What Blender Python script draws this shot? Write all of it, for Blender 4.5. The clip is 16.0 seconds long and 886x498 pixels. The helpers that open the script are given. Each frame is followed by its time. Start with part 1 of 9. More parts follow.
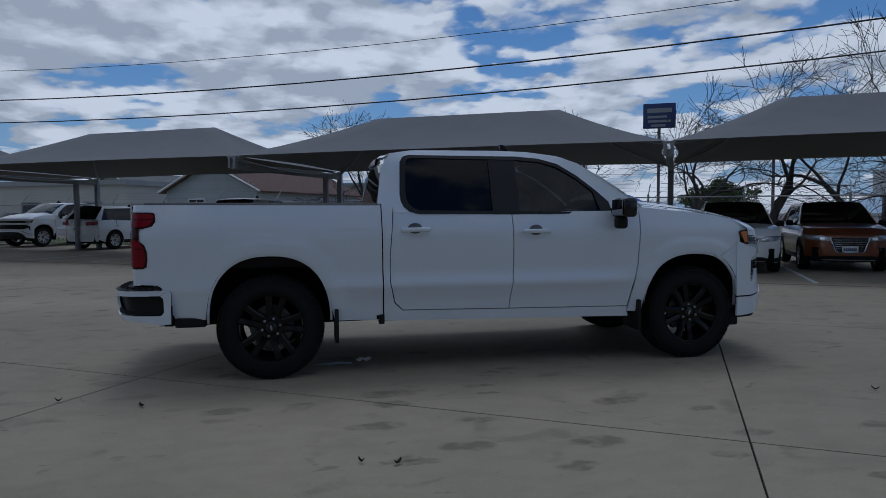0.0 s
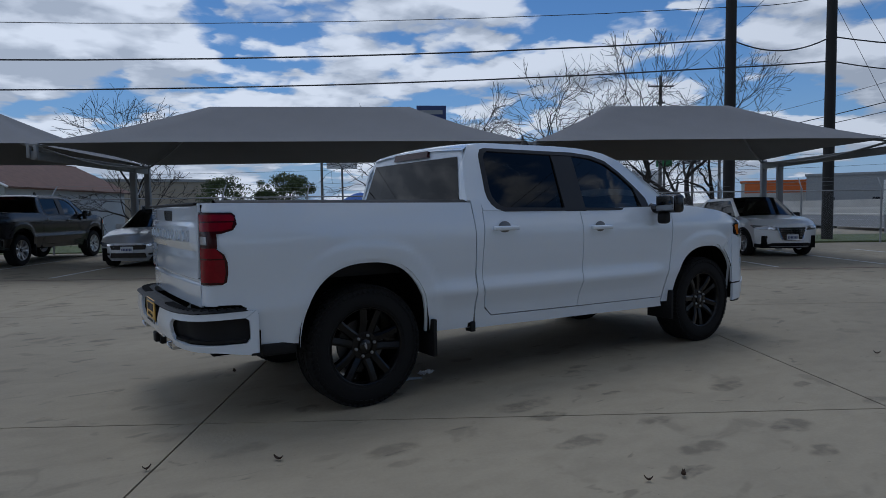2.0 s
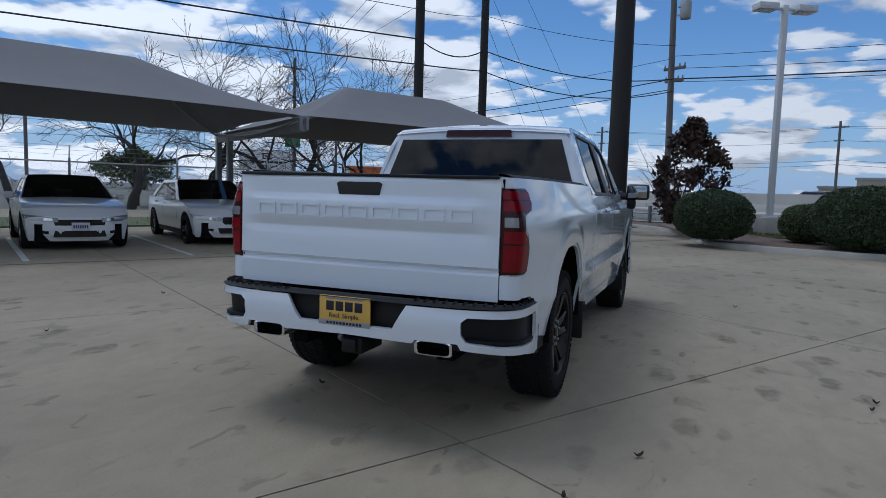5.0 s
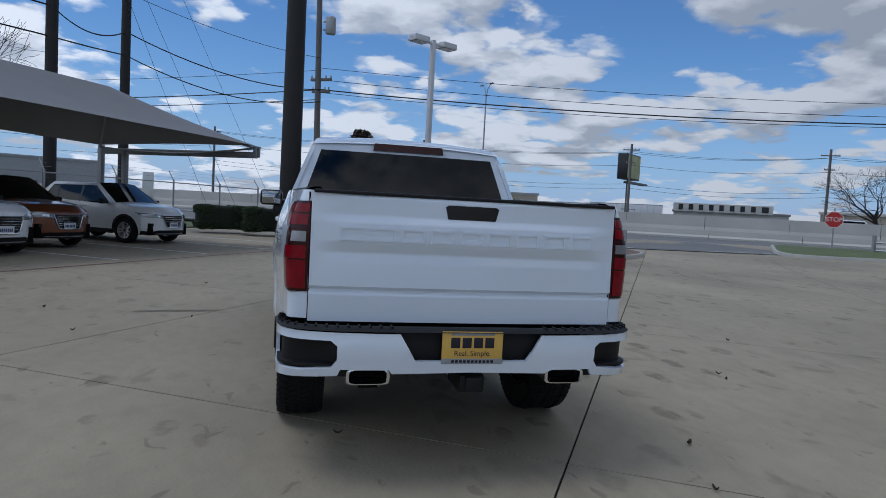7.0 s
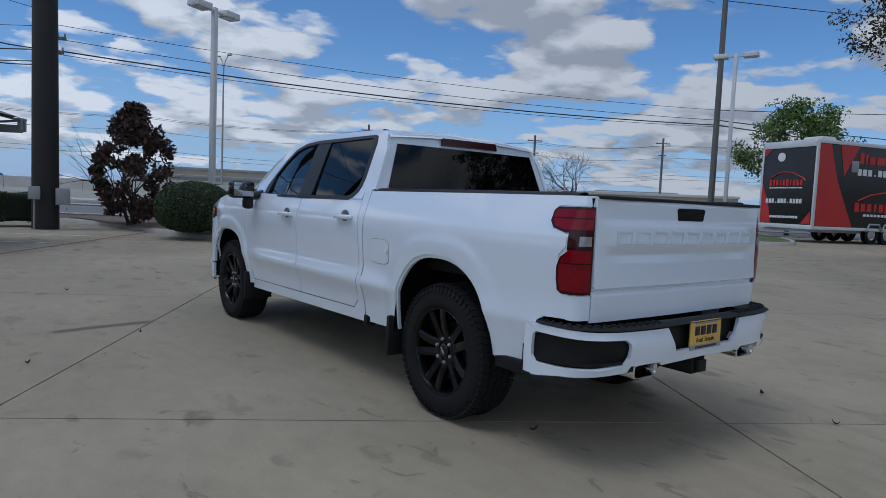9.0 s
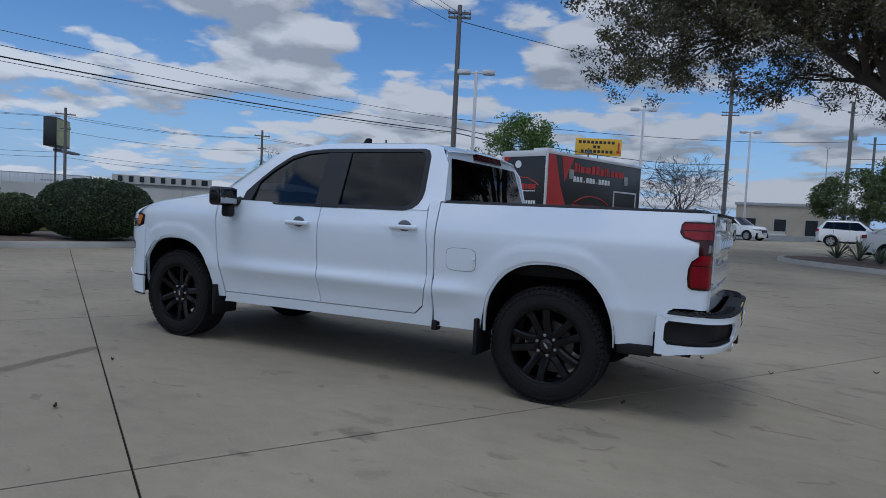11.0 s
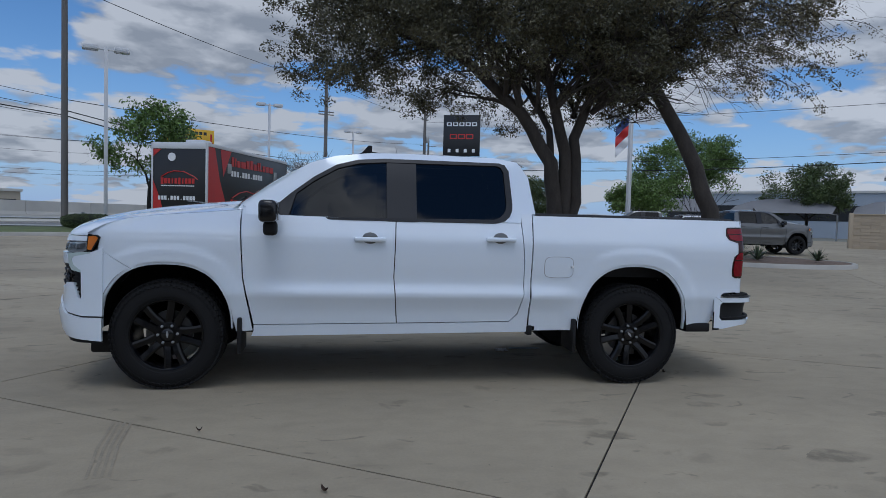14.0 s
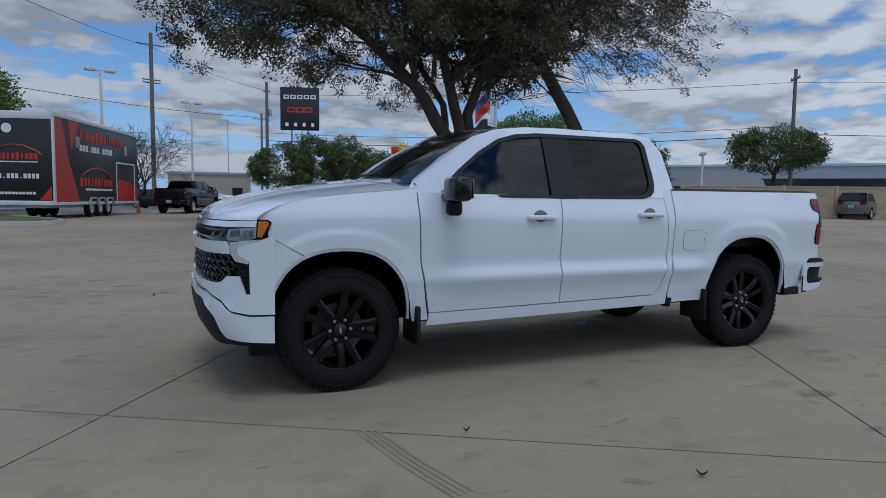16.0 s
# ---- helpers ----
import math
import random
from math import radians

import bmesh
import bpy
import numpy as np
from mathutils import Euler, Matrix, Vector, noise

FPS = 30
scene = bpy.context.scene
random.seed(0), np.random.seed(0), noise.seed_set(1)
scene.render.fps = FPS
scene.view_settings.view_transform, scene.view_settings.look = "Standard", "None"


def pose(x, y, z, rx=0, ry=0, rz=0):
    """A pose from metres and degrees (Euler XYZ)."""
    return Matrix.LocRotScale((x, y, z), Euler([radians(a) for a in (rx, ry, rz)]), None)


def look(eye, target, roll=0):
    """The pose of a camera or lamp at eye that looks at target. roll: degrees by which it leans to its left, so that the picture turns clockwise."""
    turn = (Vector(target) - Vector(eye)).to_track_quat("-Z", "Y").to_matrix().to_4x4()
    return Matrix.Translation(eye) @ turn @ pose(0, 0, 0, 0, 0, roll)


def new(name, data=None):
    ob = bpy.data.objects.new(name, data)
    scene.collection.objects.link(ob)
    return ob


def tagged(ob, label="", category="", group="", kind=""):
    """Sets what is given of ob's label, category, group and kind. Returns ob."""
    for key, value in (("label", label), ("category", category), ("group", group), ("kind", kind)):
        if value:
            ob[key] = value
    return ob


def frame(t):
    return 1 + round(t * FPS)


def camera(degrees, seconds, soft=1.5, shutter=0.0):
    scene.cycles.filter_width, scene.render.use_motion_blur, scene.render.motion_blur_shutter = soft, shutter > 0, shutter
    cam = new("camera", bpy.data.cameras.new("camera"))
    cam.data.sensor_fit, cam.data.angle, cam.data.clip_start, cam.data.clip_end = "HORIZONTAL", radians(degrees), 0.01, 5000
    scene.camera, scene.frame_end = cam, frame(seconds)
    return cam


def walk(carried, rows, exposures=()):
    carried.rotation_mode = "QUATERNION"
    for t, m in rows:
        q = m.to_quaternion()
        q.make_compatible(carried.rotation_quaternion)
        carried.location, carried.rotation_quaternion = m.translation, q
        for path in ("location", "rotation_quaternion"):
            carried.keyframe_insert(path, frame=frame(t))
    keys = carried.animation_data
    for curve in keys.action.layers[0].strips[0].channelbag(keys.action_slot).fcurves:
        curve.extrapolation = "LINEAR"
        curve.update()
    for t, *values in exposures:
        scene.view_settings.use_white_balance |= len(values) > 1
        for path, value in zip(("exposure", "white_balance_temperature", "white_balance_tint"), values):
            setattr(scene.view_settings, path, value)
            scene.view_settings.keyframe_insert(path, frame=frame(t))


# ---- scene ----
cam = camera(69.14, 16.0, 0.8)
PATH = [
    (0, (-1.479, -6.253, 1.331), (-1.099, -4.293, 1.223), -0.22),
    (0.5, (-2.113, -6.074, 1.338), (-1.549, -4.159, 1.227), 0.48),
    (1, (-2.714, -5.748, 1.347), (-1.959, -3.899, 1.243), 0.65),
    (1.5, (-3.247, -5.375, 1.359), (-2.352, -3.591, 1.235), -0.17),
    (2, (-3.783, -4.914, 1.353), (-2.705, -3.235, 1.231), -0.73),
    (2.5, (-4.289, -4.481, 1.359), (-3.067, -2.902, 1.251), -0.77),
    (3, (-4.753, -3.974, 1.354), (-3.374, -2.529, 1.247), -1.15),
    (3.2, (-4.954, -3.762, 1.322), (-3.529, -2.363, 1.220), -1.06),
    (5.3, (-6.106, -1.414, 1.336), (-4.192, -0.864, 1.154), 1.67),
    (5.5, (-6.133, -1.164, 1.352), (-4.184, -0.751, 1.173), 1.49),
    (6, (-6.174, -0.514, 1.349), (-4.197, -0.275, 1.172), 1.46),
    (6.2, (-6.171, -0.258, 1.345), (-4.186, -0.107, 1.147), 1.76),
    (6.5, (-6.202, 0.184, 1.338), (-4.215, 0.063, 1.149), 2.98),
    (7, (-6.105, 0.830, 1.346), (-4.158, 0.390, 1.225), 3.12),
    (7.5, (-5.951, 1.478, 1.331), (-4.066, 0.830, 1.177), 2.84),
    (8, (-5.712, 2.081, 1.333), (-3.930, 1.189, 1.160), 2.93),
    (8.2, (-5.572, 2.326, 1.347), (-3.828, 1.362, 1.175), 3.04),
    (10.3, (-4.030, 4.705, 1.352), (-2.780, 3.149, 1.225), 2.13),
    (10.5, (-3.834, 4.884, 1.330), (-2.660, 3.270, 1.199), 2.58),
    (11, (-3.318, 5.280, 1.340), (-2.390, 3.512, 1.224), 2.82),
    (11.5, (-2.731, 5.579, 1.334), (-1.999, 3.720, 1.243), 2.22),
    (12, (-2.116, 5.824, 1.352), (-1.644, 3.885, 1.221), 1.82),
    (12.5, (-1.459, 5.962, 1.350), (-1.103, 4.002, 1.180), 1.50),
    (13, (-0.805, 6.099, 1.361), (-0.670, 4.109, 1.204), 2.18),
    (13.5, (-0.155, 6.089, 1.369), (-0.190, 4.094, 1.235), 1.62),
    (14, (0.508, 6.048, 1.354), (0.217, 4.072, 1.263), 1.57),
    (14.5, (1.133, 5.883, 1.343), (0.667, 3.940, 1.246), 1.89),
    (15, (1.745, 5.709, 1.341), (1.080, 3.826, 1.231), 1.92),
    (15.5, (2.334, 5.432, 1.342), (1.562, 3.591, 1.214), 1.39),
    (16, (2.941, 5.151, 1.320), (2.150, 3.321, 1.163), 0.65),
]
walk(cam, [(t, look(eye, target, roll)) for t, eye, target, roll in PATH], exposures=[(0, -1.0, 5500, 10), (1, -0.78, 5580, 10), (3, -0.70, 5600, 10), (5.5, -0.28, 5640, 10), (8, -0.30, 5680, 10), (11, -0.28, 5620, 10), (16, -0.27, 5720, 10)])
# ---- light ----
SUN_DIR = Vector((0.05, 0.38, 0.92)).normalized()
world = bpy.data.worlds.new("sky")
scene.world = world
world.use_nodes = True


def build_sky(nt):
    """Blue daylight sky with broken cumulus spread on a level cloud deck."""
    n, l = nt.nodes, nt.links
    n.clear()
    out = n.new("ShaderNodeOutputWorld")
    bg = n.new("ShaderNodeBackground")
    bg.inputs[1].default_value = 0.10
    sky = n.new("ShaderNodeTexSky")
    sky.sky_type = "NISHITA"
    sky.sun_disc = False
    sky.sun_elevation = math.asin(SUN_DIR.z)
    sky.sun_rotation = math.atan2(SUN_DIR.x, SUN_DIR.y)
    sky.dust_density, sky.ozone_density, sky.air_density = 0.0, 5.0, 1.0
    co = n.new("ShaderNodeTexCoord")
    sep = n.new("ShaderNodeSeparateXYZ")
    l.new(co.outputs["Generated"], sep.inputs[0])

    def m(op, a, b=None, c=None, clamp=False):
        nd = n.new("ShaderNodeMath")
        nd.operation, nd.use_clamp = op, clamp
        for k, v in enumerate((a, b, c)):
            if v is None:
                continue
            if isinstance(v, (int, float)):
                nd.inputs[k].default_value = v
            else:
                l.new(v, nd.inputs[k])
        return nd.outputs[0]

    up = m("MAXIMUM", sep.outputs[2], 0.0)

    def field(lift):
        """Cloud density on a level deck, looked at a little higher by lift."""
        z = m("ADD", up, 0.17 + lift)
        cmb = n.new("ShaderNodeCombineXYZ")
        l.new(m("ADD", m("DIVIDE", sep.outputs[0], z), 3.1), cmb.inputs[0])
        l.new(m("ADD", m("DIVIDE", sep.outputs[1], z), 1.7), cmb.inputs[1])
        big, small = n.new("ShaderNodeTexNoise"), n.new("ShaderNodeTexNoise")
        for tx, sc, de, ro in ((big, 1.15, 2.0, 0.5), (small, 7.0, 4.0, 0.55)):
            tx.noise_dimensions = "2D"
            tx.inputs["Scale"].default_value = sc
            tx.inputs["Detail"].default_value = de
            tx.inputs["Roughness"].default_value = ro
            l.new(cmb.outputs[0], tx.inputs["Vector"])
        warp = n.new("ShaderNodeVectorMath")
        warp.operation = "MULTIPLY_ADD"
        l.new(small.outputs["Color"], warp.inputs[0])
        warp.inputs[1].default_value = (0.16, 0.16, 0.0)
        l.new(cmb.outputs[0], warp.inputs[2])
        puff = n.new("ShaderNodeTexVoronoi")
        puff.voronoi_dimensions, puff.feature = "2D", "SMOOTH_F1"
        puff.inputs["Scale"].default_value = 3.4
        puff.inputs["Detail"].default_value = 2.5
        puff.inputs["Roughness"].default_value = 0.5
        puff.inputs["Smoothness"].default_value = 0.35
        l.new(warp.outputs[0], puff.inputs["Vector"])
        d = m("MULTIPLY_ADD", puff.outputs["Distance"], -0.30, big.outputs["Fac"])
        return m("MULTIPLY_ADD", small.outputs["Fac"], 0.10, d)

    here, above = field(0.0), field(0.030)
    dens = m("MULTIPLY_ADD", m("ABSOLUTE", sep.outputs[1]), 0.05, m("MULTIPLY_ADD", m("MAXIMUM", sep.outputs[1], 0.0), 0.05, m("MULTIPLY_ADD", m("MAXIMUM", m("MULTIPLY", sep.outputs[0], -1.0), 0.0), 0.09, here)))
    cover = m("MULTIPLY", m("SUBTRACT", dens, 0.275), 8.0, clamp=True)
    cover = m("MULTIPLY", m("MULTIPLY", cover, cover), m("MULTIPLY_ADD", cover, -2.0, 3.0))
    thick = m("MULTIPLY", m("SUBTRACT", dens, 0.36), 3.0, clamp=True)
    # tops catch the light, undersides stay grey
    edge = m("MULTIPLY_ADD", m("SUBTRACT", here, above), 4.2, 0.66)
    shade = m("MULTIPLY_ADD", thick, -0.36, edge)
    shade = m("MINIMUM", m("MAXIMUM", shade, 0.12), 1.0)
    ramp = n.new("ShaderNodeMix")
    ramp.data_type = "RGBA"
    l.new(shade, ramp.inputs[0])
    ramp.inputs[6].default_value = (4.3, 4.6, 5.05, 1)
    ramp.inputs[7].default_value = (8.9, 8.95, 9.05, 1)
    # clouds glow towards the sun and dull away from it
    sunward = m("MULTIPLY_ADD", sep.outputs[1], 0.38, m("MULTIPLY_ADD", sep.outputs[2], 0.12, 0.98))
    glow = n.new("ShaderNodeVectorMath")
    glow.operation = "SCALE"
    l.new(ramp.outputs[2], glow.inputs[0])
    l.new(sunward, glow.inputs["Scale"])
    mix = n.new("ShaderNodeMix")
    mix.data_type = "RGBA"
    l.new(m("MULTIPLY", cover, 0.96), mix.inputs[0])
    # pale haze low on the horizon
    haze = n.new("ShaderNodeMix")
    haze.data_type = "RGBA"
    l.new(m("POWER", m("SUBTRACT", 1.0, m("MULTIPLY", m("MAXIMUM", sep.outputs[2], 0.0), 3.6), clamp=True), 2.0), haze.inputs[0])
    blue = n.new("ShaderNodeMix")
    blue.data_type, blue.blend_type = "RGBA", "MULTIPLY"
    blue.inputs[0].default_value = 1.0
    blue.inputs[7].default_value = (0.88, 1.05, 1.16, 1)
    l.new(sky.outputs[0], blue.inputs[6])
    l.new(blue.outputs[2], haze.inputs[6])
    haze.inputs[7].default_value = (3.6, 4.8, 6.8, 1)
    l.new(haze.outputs[2], mix.inputs[6])
    l.new(glow.outputs[0], mix.inputs[7])
    l.new(mix.outputs[2], bg.inputs[0])
    l.new(bg.outputs[0], out.inputs[0])


build_sky(world.node_tree)
sun = new("sun", bpy.data.lights.new("sun", "SUN"))
sun.data.energy, sun.data.angle, sun.data.color = 0.9, radians(25), (1.0, 0.97, 0.93)
sun.matrix_world = look(SUN_DIR * 60, (0, 0, 0))

# ---- materials ----


def mat(name, base, rough=0.6, metal=0.0, var=0.08, scale=6.0, bump=0.0, fine=60.0, coat=0.0, tint=None, island=False, obj=False, stretch=None, emit=0.0, spec=0.5):
    """A surface whose colour varies at two scales, with fine relief."""
    ma = bpy.data.materials.new(name)
    ma.use_nodes = True
    n, l = ma.node_tree.nodes, ma.node_tree.links
    bs = n["Principled BSDF"]
    bs.inputs["Metallic"].default_value = metal
    bs.inputs["Specular IOR Level"].default_value = spec
    bs.inputs["Coat Weight"].default_value = coat
    bs.inputs["Coat Roughness"].default_value = 0.03
    co = n.new("ShaderNodeTexCoord")
    vec = co.outputs["Object"]
    if stretch:
        mp = n.new("ShaderNodeMapping")
        mp.inputs["Scale"].default_value = stretch
        l.new(vec, mp.inputs[0])
        vec = mp.outputs[0]
    a, b = n.new("ShaderNodeTexNoise"), n.new("ShaderNodeTexNoise")
    for t, s, d in ((a, scale, 4), (b, fine, 3)):
        t.inputs["Scale"].default_value = s
        t.inputs["Detail"].default_value = d
        l.new(vec, t.inputs["Vector"])
    add = n.new("ShaderNodeMath")
    add.operation = "MULTIPLY_ADD"
    l.new(b.outputs["Fac"], add.inputs[0])
    add.inputs[1].default_value = 0.45
    l.new(a.outputs["Fac"], add.inputs[2])
    rng = n.new("ShaderNodeMapRange")
    rng.inputs["From Min"].default_value, rng.inputs["From Max"].default_value = 0.45, 1.0
    rng.inputs["To Min"].default_value, rng.inputs["To Max"].default_value = 1 - var, 1 + var
    l.new(add.outputs[0], rng.inputs[0])
    val = rng.outputs[0]
    if island or obj:
        g = n.new("ShaderNodeNewGeometry") if island else n.new("ShaderNodeObjectInfo")
        r2 = n.new("ShaderNodeMapRange")
        k = var * 2.2 if island else var * 0.8
        r2.inputs["To Min"].default_value, r2.inputs["To Max"].default_value = 1 - k, 1 + k
        l.new(g.outputs["Random Per Island" if island else "Random"], r2.inputs[0])
        mu = n.new("ShaderNodeMath")
        mu.operation = "MULTIPLY"
        l.new(val, mu.inputs[0])
        l.new(r2.outputs[0], mu.inputs[1])
        val = mu.outputs[0]
    mul = n.new("ShaderNodeMix")
    mul.data_type, mul.blend_type = "RGBA", "MULTIPLY"
    mul.inputs[0].default_value = 1
    l.new(val, mul.inputs[7])
    if tint:
        tm = n.new("ShaderNodeMix")
        tm.data_type = "RGBA"
        tm.inputs[6].default_value, tm.inputs[7].default_value = (*base, 1), (*tint, 1)
        l.new(a.outputs["Fac"], tm.inputs[0])
        l.new(tm.outputs[2], mul.inputs[6])
    else:
        mul.inputs[6].default_value = (*base, 1)
    l.new(mul.outputs[2], bs.inputs["Base Color"])
    rr = n.new("ShaderNodeMapRange")
    rr.inputs["To Min"].default_value, rr.inputs["To Max"].default_value = max(0.02, rough - 0.12 * rough), min(1, rough + 0.12 * rough)
    l.new(a.outputs["Fac"], rr.inputs[0])
    l.new(rr.outputs[0], bs.inputs["Roughness"])
    if bump:
        bp = n.new("ShaderNodeBump")
        bp.inputs["Strength"].default_value = bump
        bp.inputs["Distance"].default_value = 0.01
        l.new(b.outputs["Fac"], bp.inputs["Height"])
        l.new(bp.outputs[0], bs.inputs["Normal"])
    if emit:
        bs.inputs["Emission Color"].default_value = (*base, 1)
        bs.inputs["Emission Strength"].default_value = emit
    return ma


def glass_mat(name, tint, rough=0.01, clear=1.0):
    """Tinted car glass: see-through body colour under a clear reflecting face."""
    ma = bpy.data.materials.new(name)
    ma.use_nodes = True
    n, l = ma.node_tree.nodes, ma.node_tree.links
    n.clear()
    out, tr, gl = n.new("ShaderNodeOutputMaterial"), n.new("ShaderNodeBsdfTransparent"), n.new("ShaderNodeBsdfGlossy")
    mx, fr = n.new("ShaderNodeMixShader"), n.new("ShaderNodeFresnel")
    tr.inputs[0].default_value = (*tint, 1)
    gl.inputs["Roughness"].default_value = rough
    gl.inputs["Color"].default_value = (clear, clear, clear, 1)
    fr.inputs[0].default_value = 1.52
    l.new(fr.outputs[0], mx.inputs[0])
    l.new(tr.outputs[0], mx.inputs[1])
    l.new(gl.outputs[0], mx.inputs[2])
    l.new(mx.outputs[0], out.inputs[0])
    return ma


def concrete_mat():
    """Broom-finished grey concrete with tyre-darkened lanes, dark blotches and stains."""
    ma = mat("concrete", (0.332, 0.283, 0.200), 0.85, var=0.10, scale=0.35, bump=0.25, fine=45, obj=False)
    n, l = ma.node_tree.nodes, ma.node_tree.links
    bs = n["Principled BSDF"]
    geo = n.new("ShaderNodeNewGeometry")

    def noise_of(scale, detail, stretch, dist=0.0):
        mp = n.new("ShaderNodeMapping")
        mp.inputs["Scale"].default_value = stretch
        mp.inputs["Rotation"].default_value = (0, 0, radians(31))
        l.new(geo.outputs["Position"], mp.inputs[0])
        t = n.new("ShaderNodeTexNoise")
        t.inputs["Scale"].default_value, t.inputs["Detail"].default_value = scale, detail
        t.inputs["Distortion"].default_value = dist
        l.new(mp.outputs[0], t.inputs["Vector"])
        return t.outputs["Fac"]

    def band(fac, lo, hi, a, b):
        r = n.new("ShaderNodeMapRange")
        r.interpolation_type = "SMOOTHSTEP"
        for k, v in zip(("From Min", "From Max", "To Min", "To Max"), (lo, hi, a, b)):
            r.inputs[k].default_value = v
        l.new(fac, r.inputs[0])
        return r.outputs[0]

    def times(a, b):
        m = n.new("ShaderNodeMath")
        m.operation = "MULTIPLY"
        l.new(a, m.inputs[0])
        l.new(b, m.inputs[1])
        return m.outputs[0]

    v = band(noise_of(0.16, 3, (1, 1, 1)), 0.32, 0.68, 0.85, 1.10)
    v = times(v, band(noise_of(0.55, 6, (0.5, 1, 1), 0.8), 0.42, 0.66, 1.03, 0.95))
    v = times(v, band(noise_of(7.0, 5, (0.6, 1, 1), 0.4), 0.35, 0.68, 1.03, 0.95))
    v = times(v, band(noise_of(1.6, 5, (0.7, 1, 1), 0.6), 0.57, 0.74, 1.0, 0.87))
    v = times(v, band(noise_of(2.7, 4, (0.75, 1, 1), 0.5), 0.61, 0.69, 1.0, 0.80))
    v = times(v, band(noise_of(5.5, 3, (0.6, 1.2, 1), 0.8), 0.65, 0.73, 1.0, 0.70))
    v = times(v, band(noise_of(0.9, 6, (0.12, 1.4, 1)), 0.35, 0.65, 0.975, 1.02))
    v = times(v, band(noise_of(28, 2, (1, 1, 1)), 0.73, 0.80, 1.0, 0.65))
    # damp-looking oval prints, some cells only, thicker in places
    mp, cells = n.new("ShaderNodeMapping"), n.new("ShaderNodeTexVoronoi")
    mp.inputs["Rotation"].default_value = (0, 0, radians(12))
    mp.inputs["Scale"].default_value = (0.8, 1.7, 1.0)
    warp, wob = n.new("ShaderNodeTexNoise"), n.new("ShaderNodeVectorMath")
    warp.inputs["Scale"].default_value, warp.inputs["Detail"].default_value = 5.0, 3.0
    l.new(geo.outputs["Position"], warp.inputs["Vector"])
    wob.operation = "MULTIPLY_ADD"
    l.new(warp.outputs["Color"], wob.inputs[0])
    wob.inputs[1].default_value = (0.16, 0.16, 0.0)
    l.new(geo.outputs["Position"], wob.inputs[2])
    l.new(wob.outputs[0], mp.inputs[0])
    cells.voronoi_dimensions = "2D"
    cells.inputs["Scale"].default_value = 1.5
    l.new(mp.outputs[0], cells.inputs["Vector"])
    pick = n.new("ShaderNodeSeparateColor")
    l.new(cells.outputs["Color"], pick.inputs[0])
    some = times(band(pick.outputs[0], 0.36, 0.50, 0.0, 1.0), band(noise_of(0.22, 2, (1, 1, 1)), 0.46, 0.60, 0.05, 1.0))
    grown = times(cells.outputs["Distance"], band(pick.outputs[1], 0.0, 1.0, 0.8, 1.9))
    oval = times(band(grown, 0.15, 0.26, 1.0, 0.0), band(noise_of(9.0, 3, (1, 1, 1)), 0.35, 0.60, 0.35, 1.0))
    spot = times(some, oval)
    less = n.new("ShaderNodeMath")
    less.operation = "MULTIPLY_ADD"
    l.new(spot, less.inputs[0])
    less.inputs[1].default_value, less.inputs[2].default_value = -0.42, 1.0
    v = times(v, less.outputs[0])
    old = bs.inputs["Base Color"].links[0].from_socket
    mul = n.new("ShaderNodeMix")
    mul.data_type, mul.blend_type = "RGBA", "MULTIPLY"
    mul.inputs[0].default_value = 1
    l.new(old, mul.inputs[6])
    l.new(v, mul.inputs[7])
    l.new(mul.outputs[2], bs.inputs["Base Color"])
    return ma


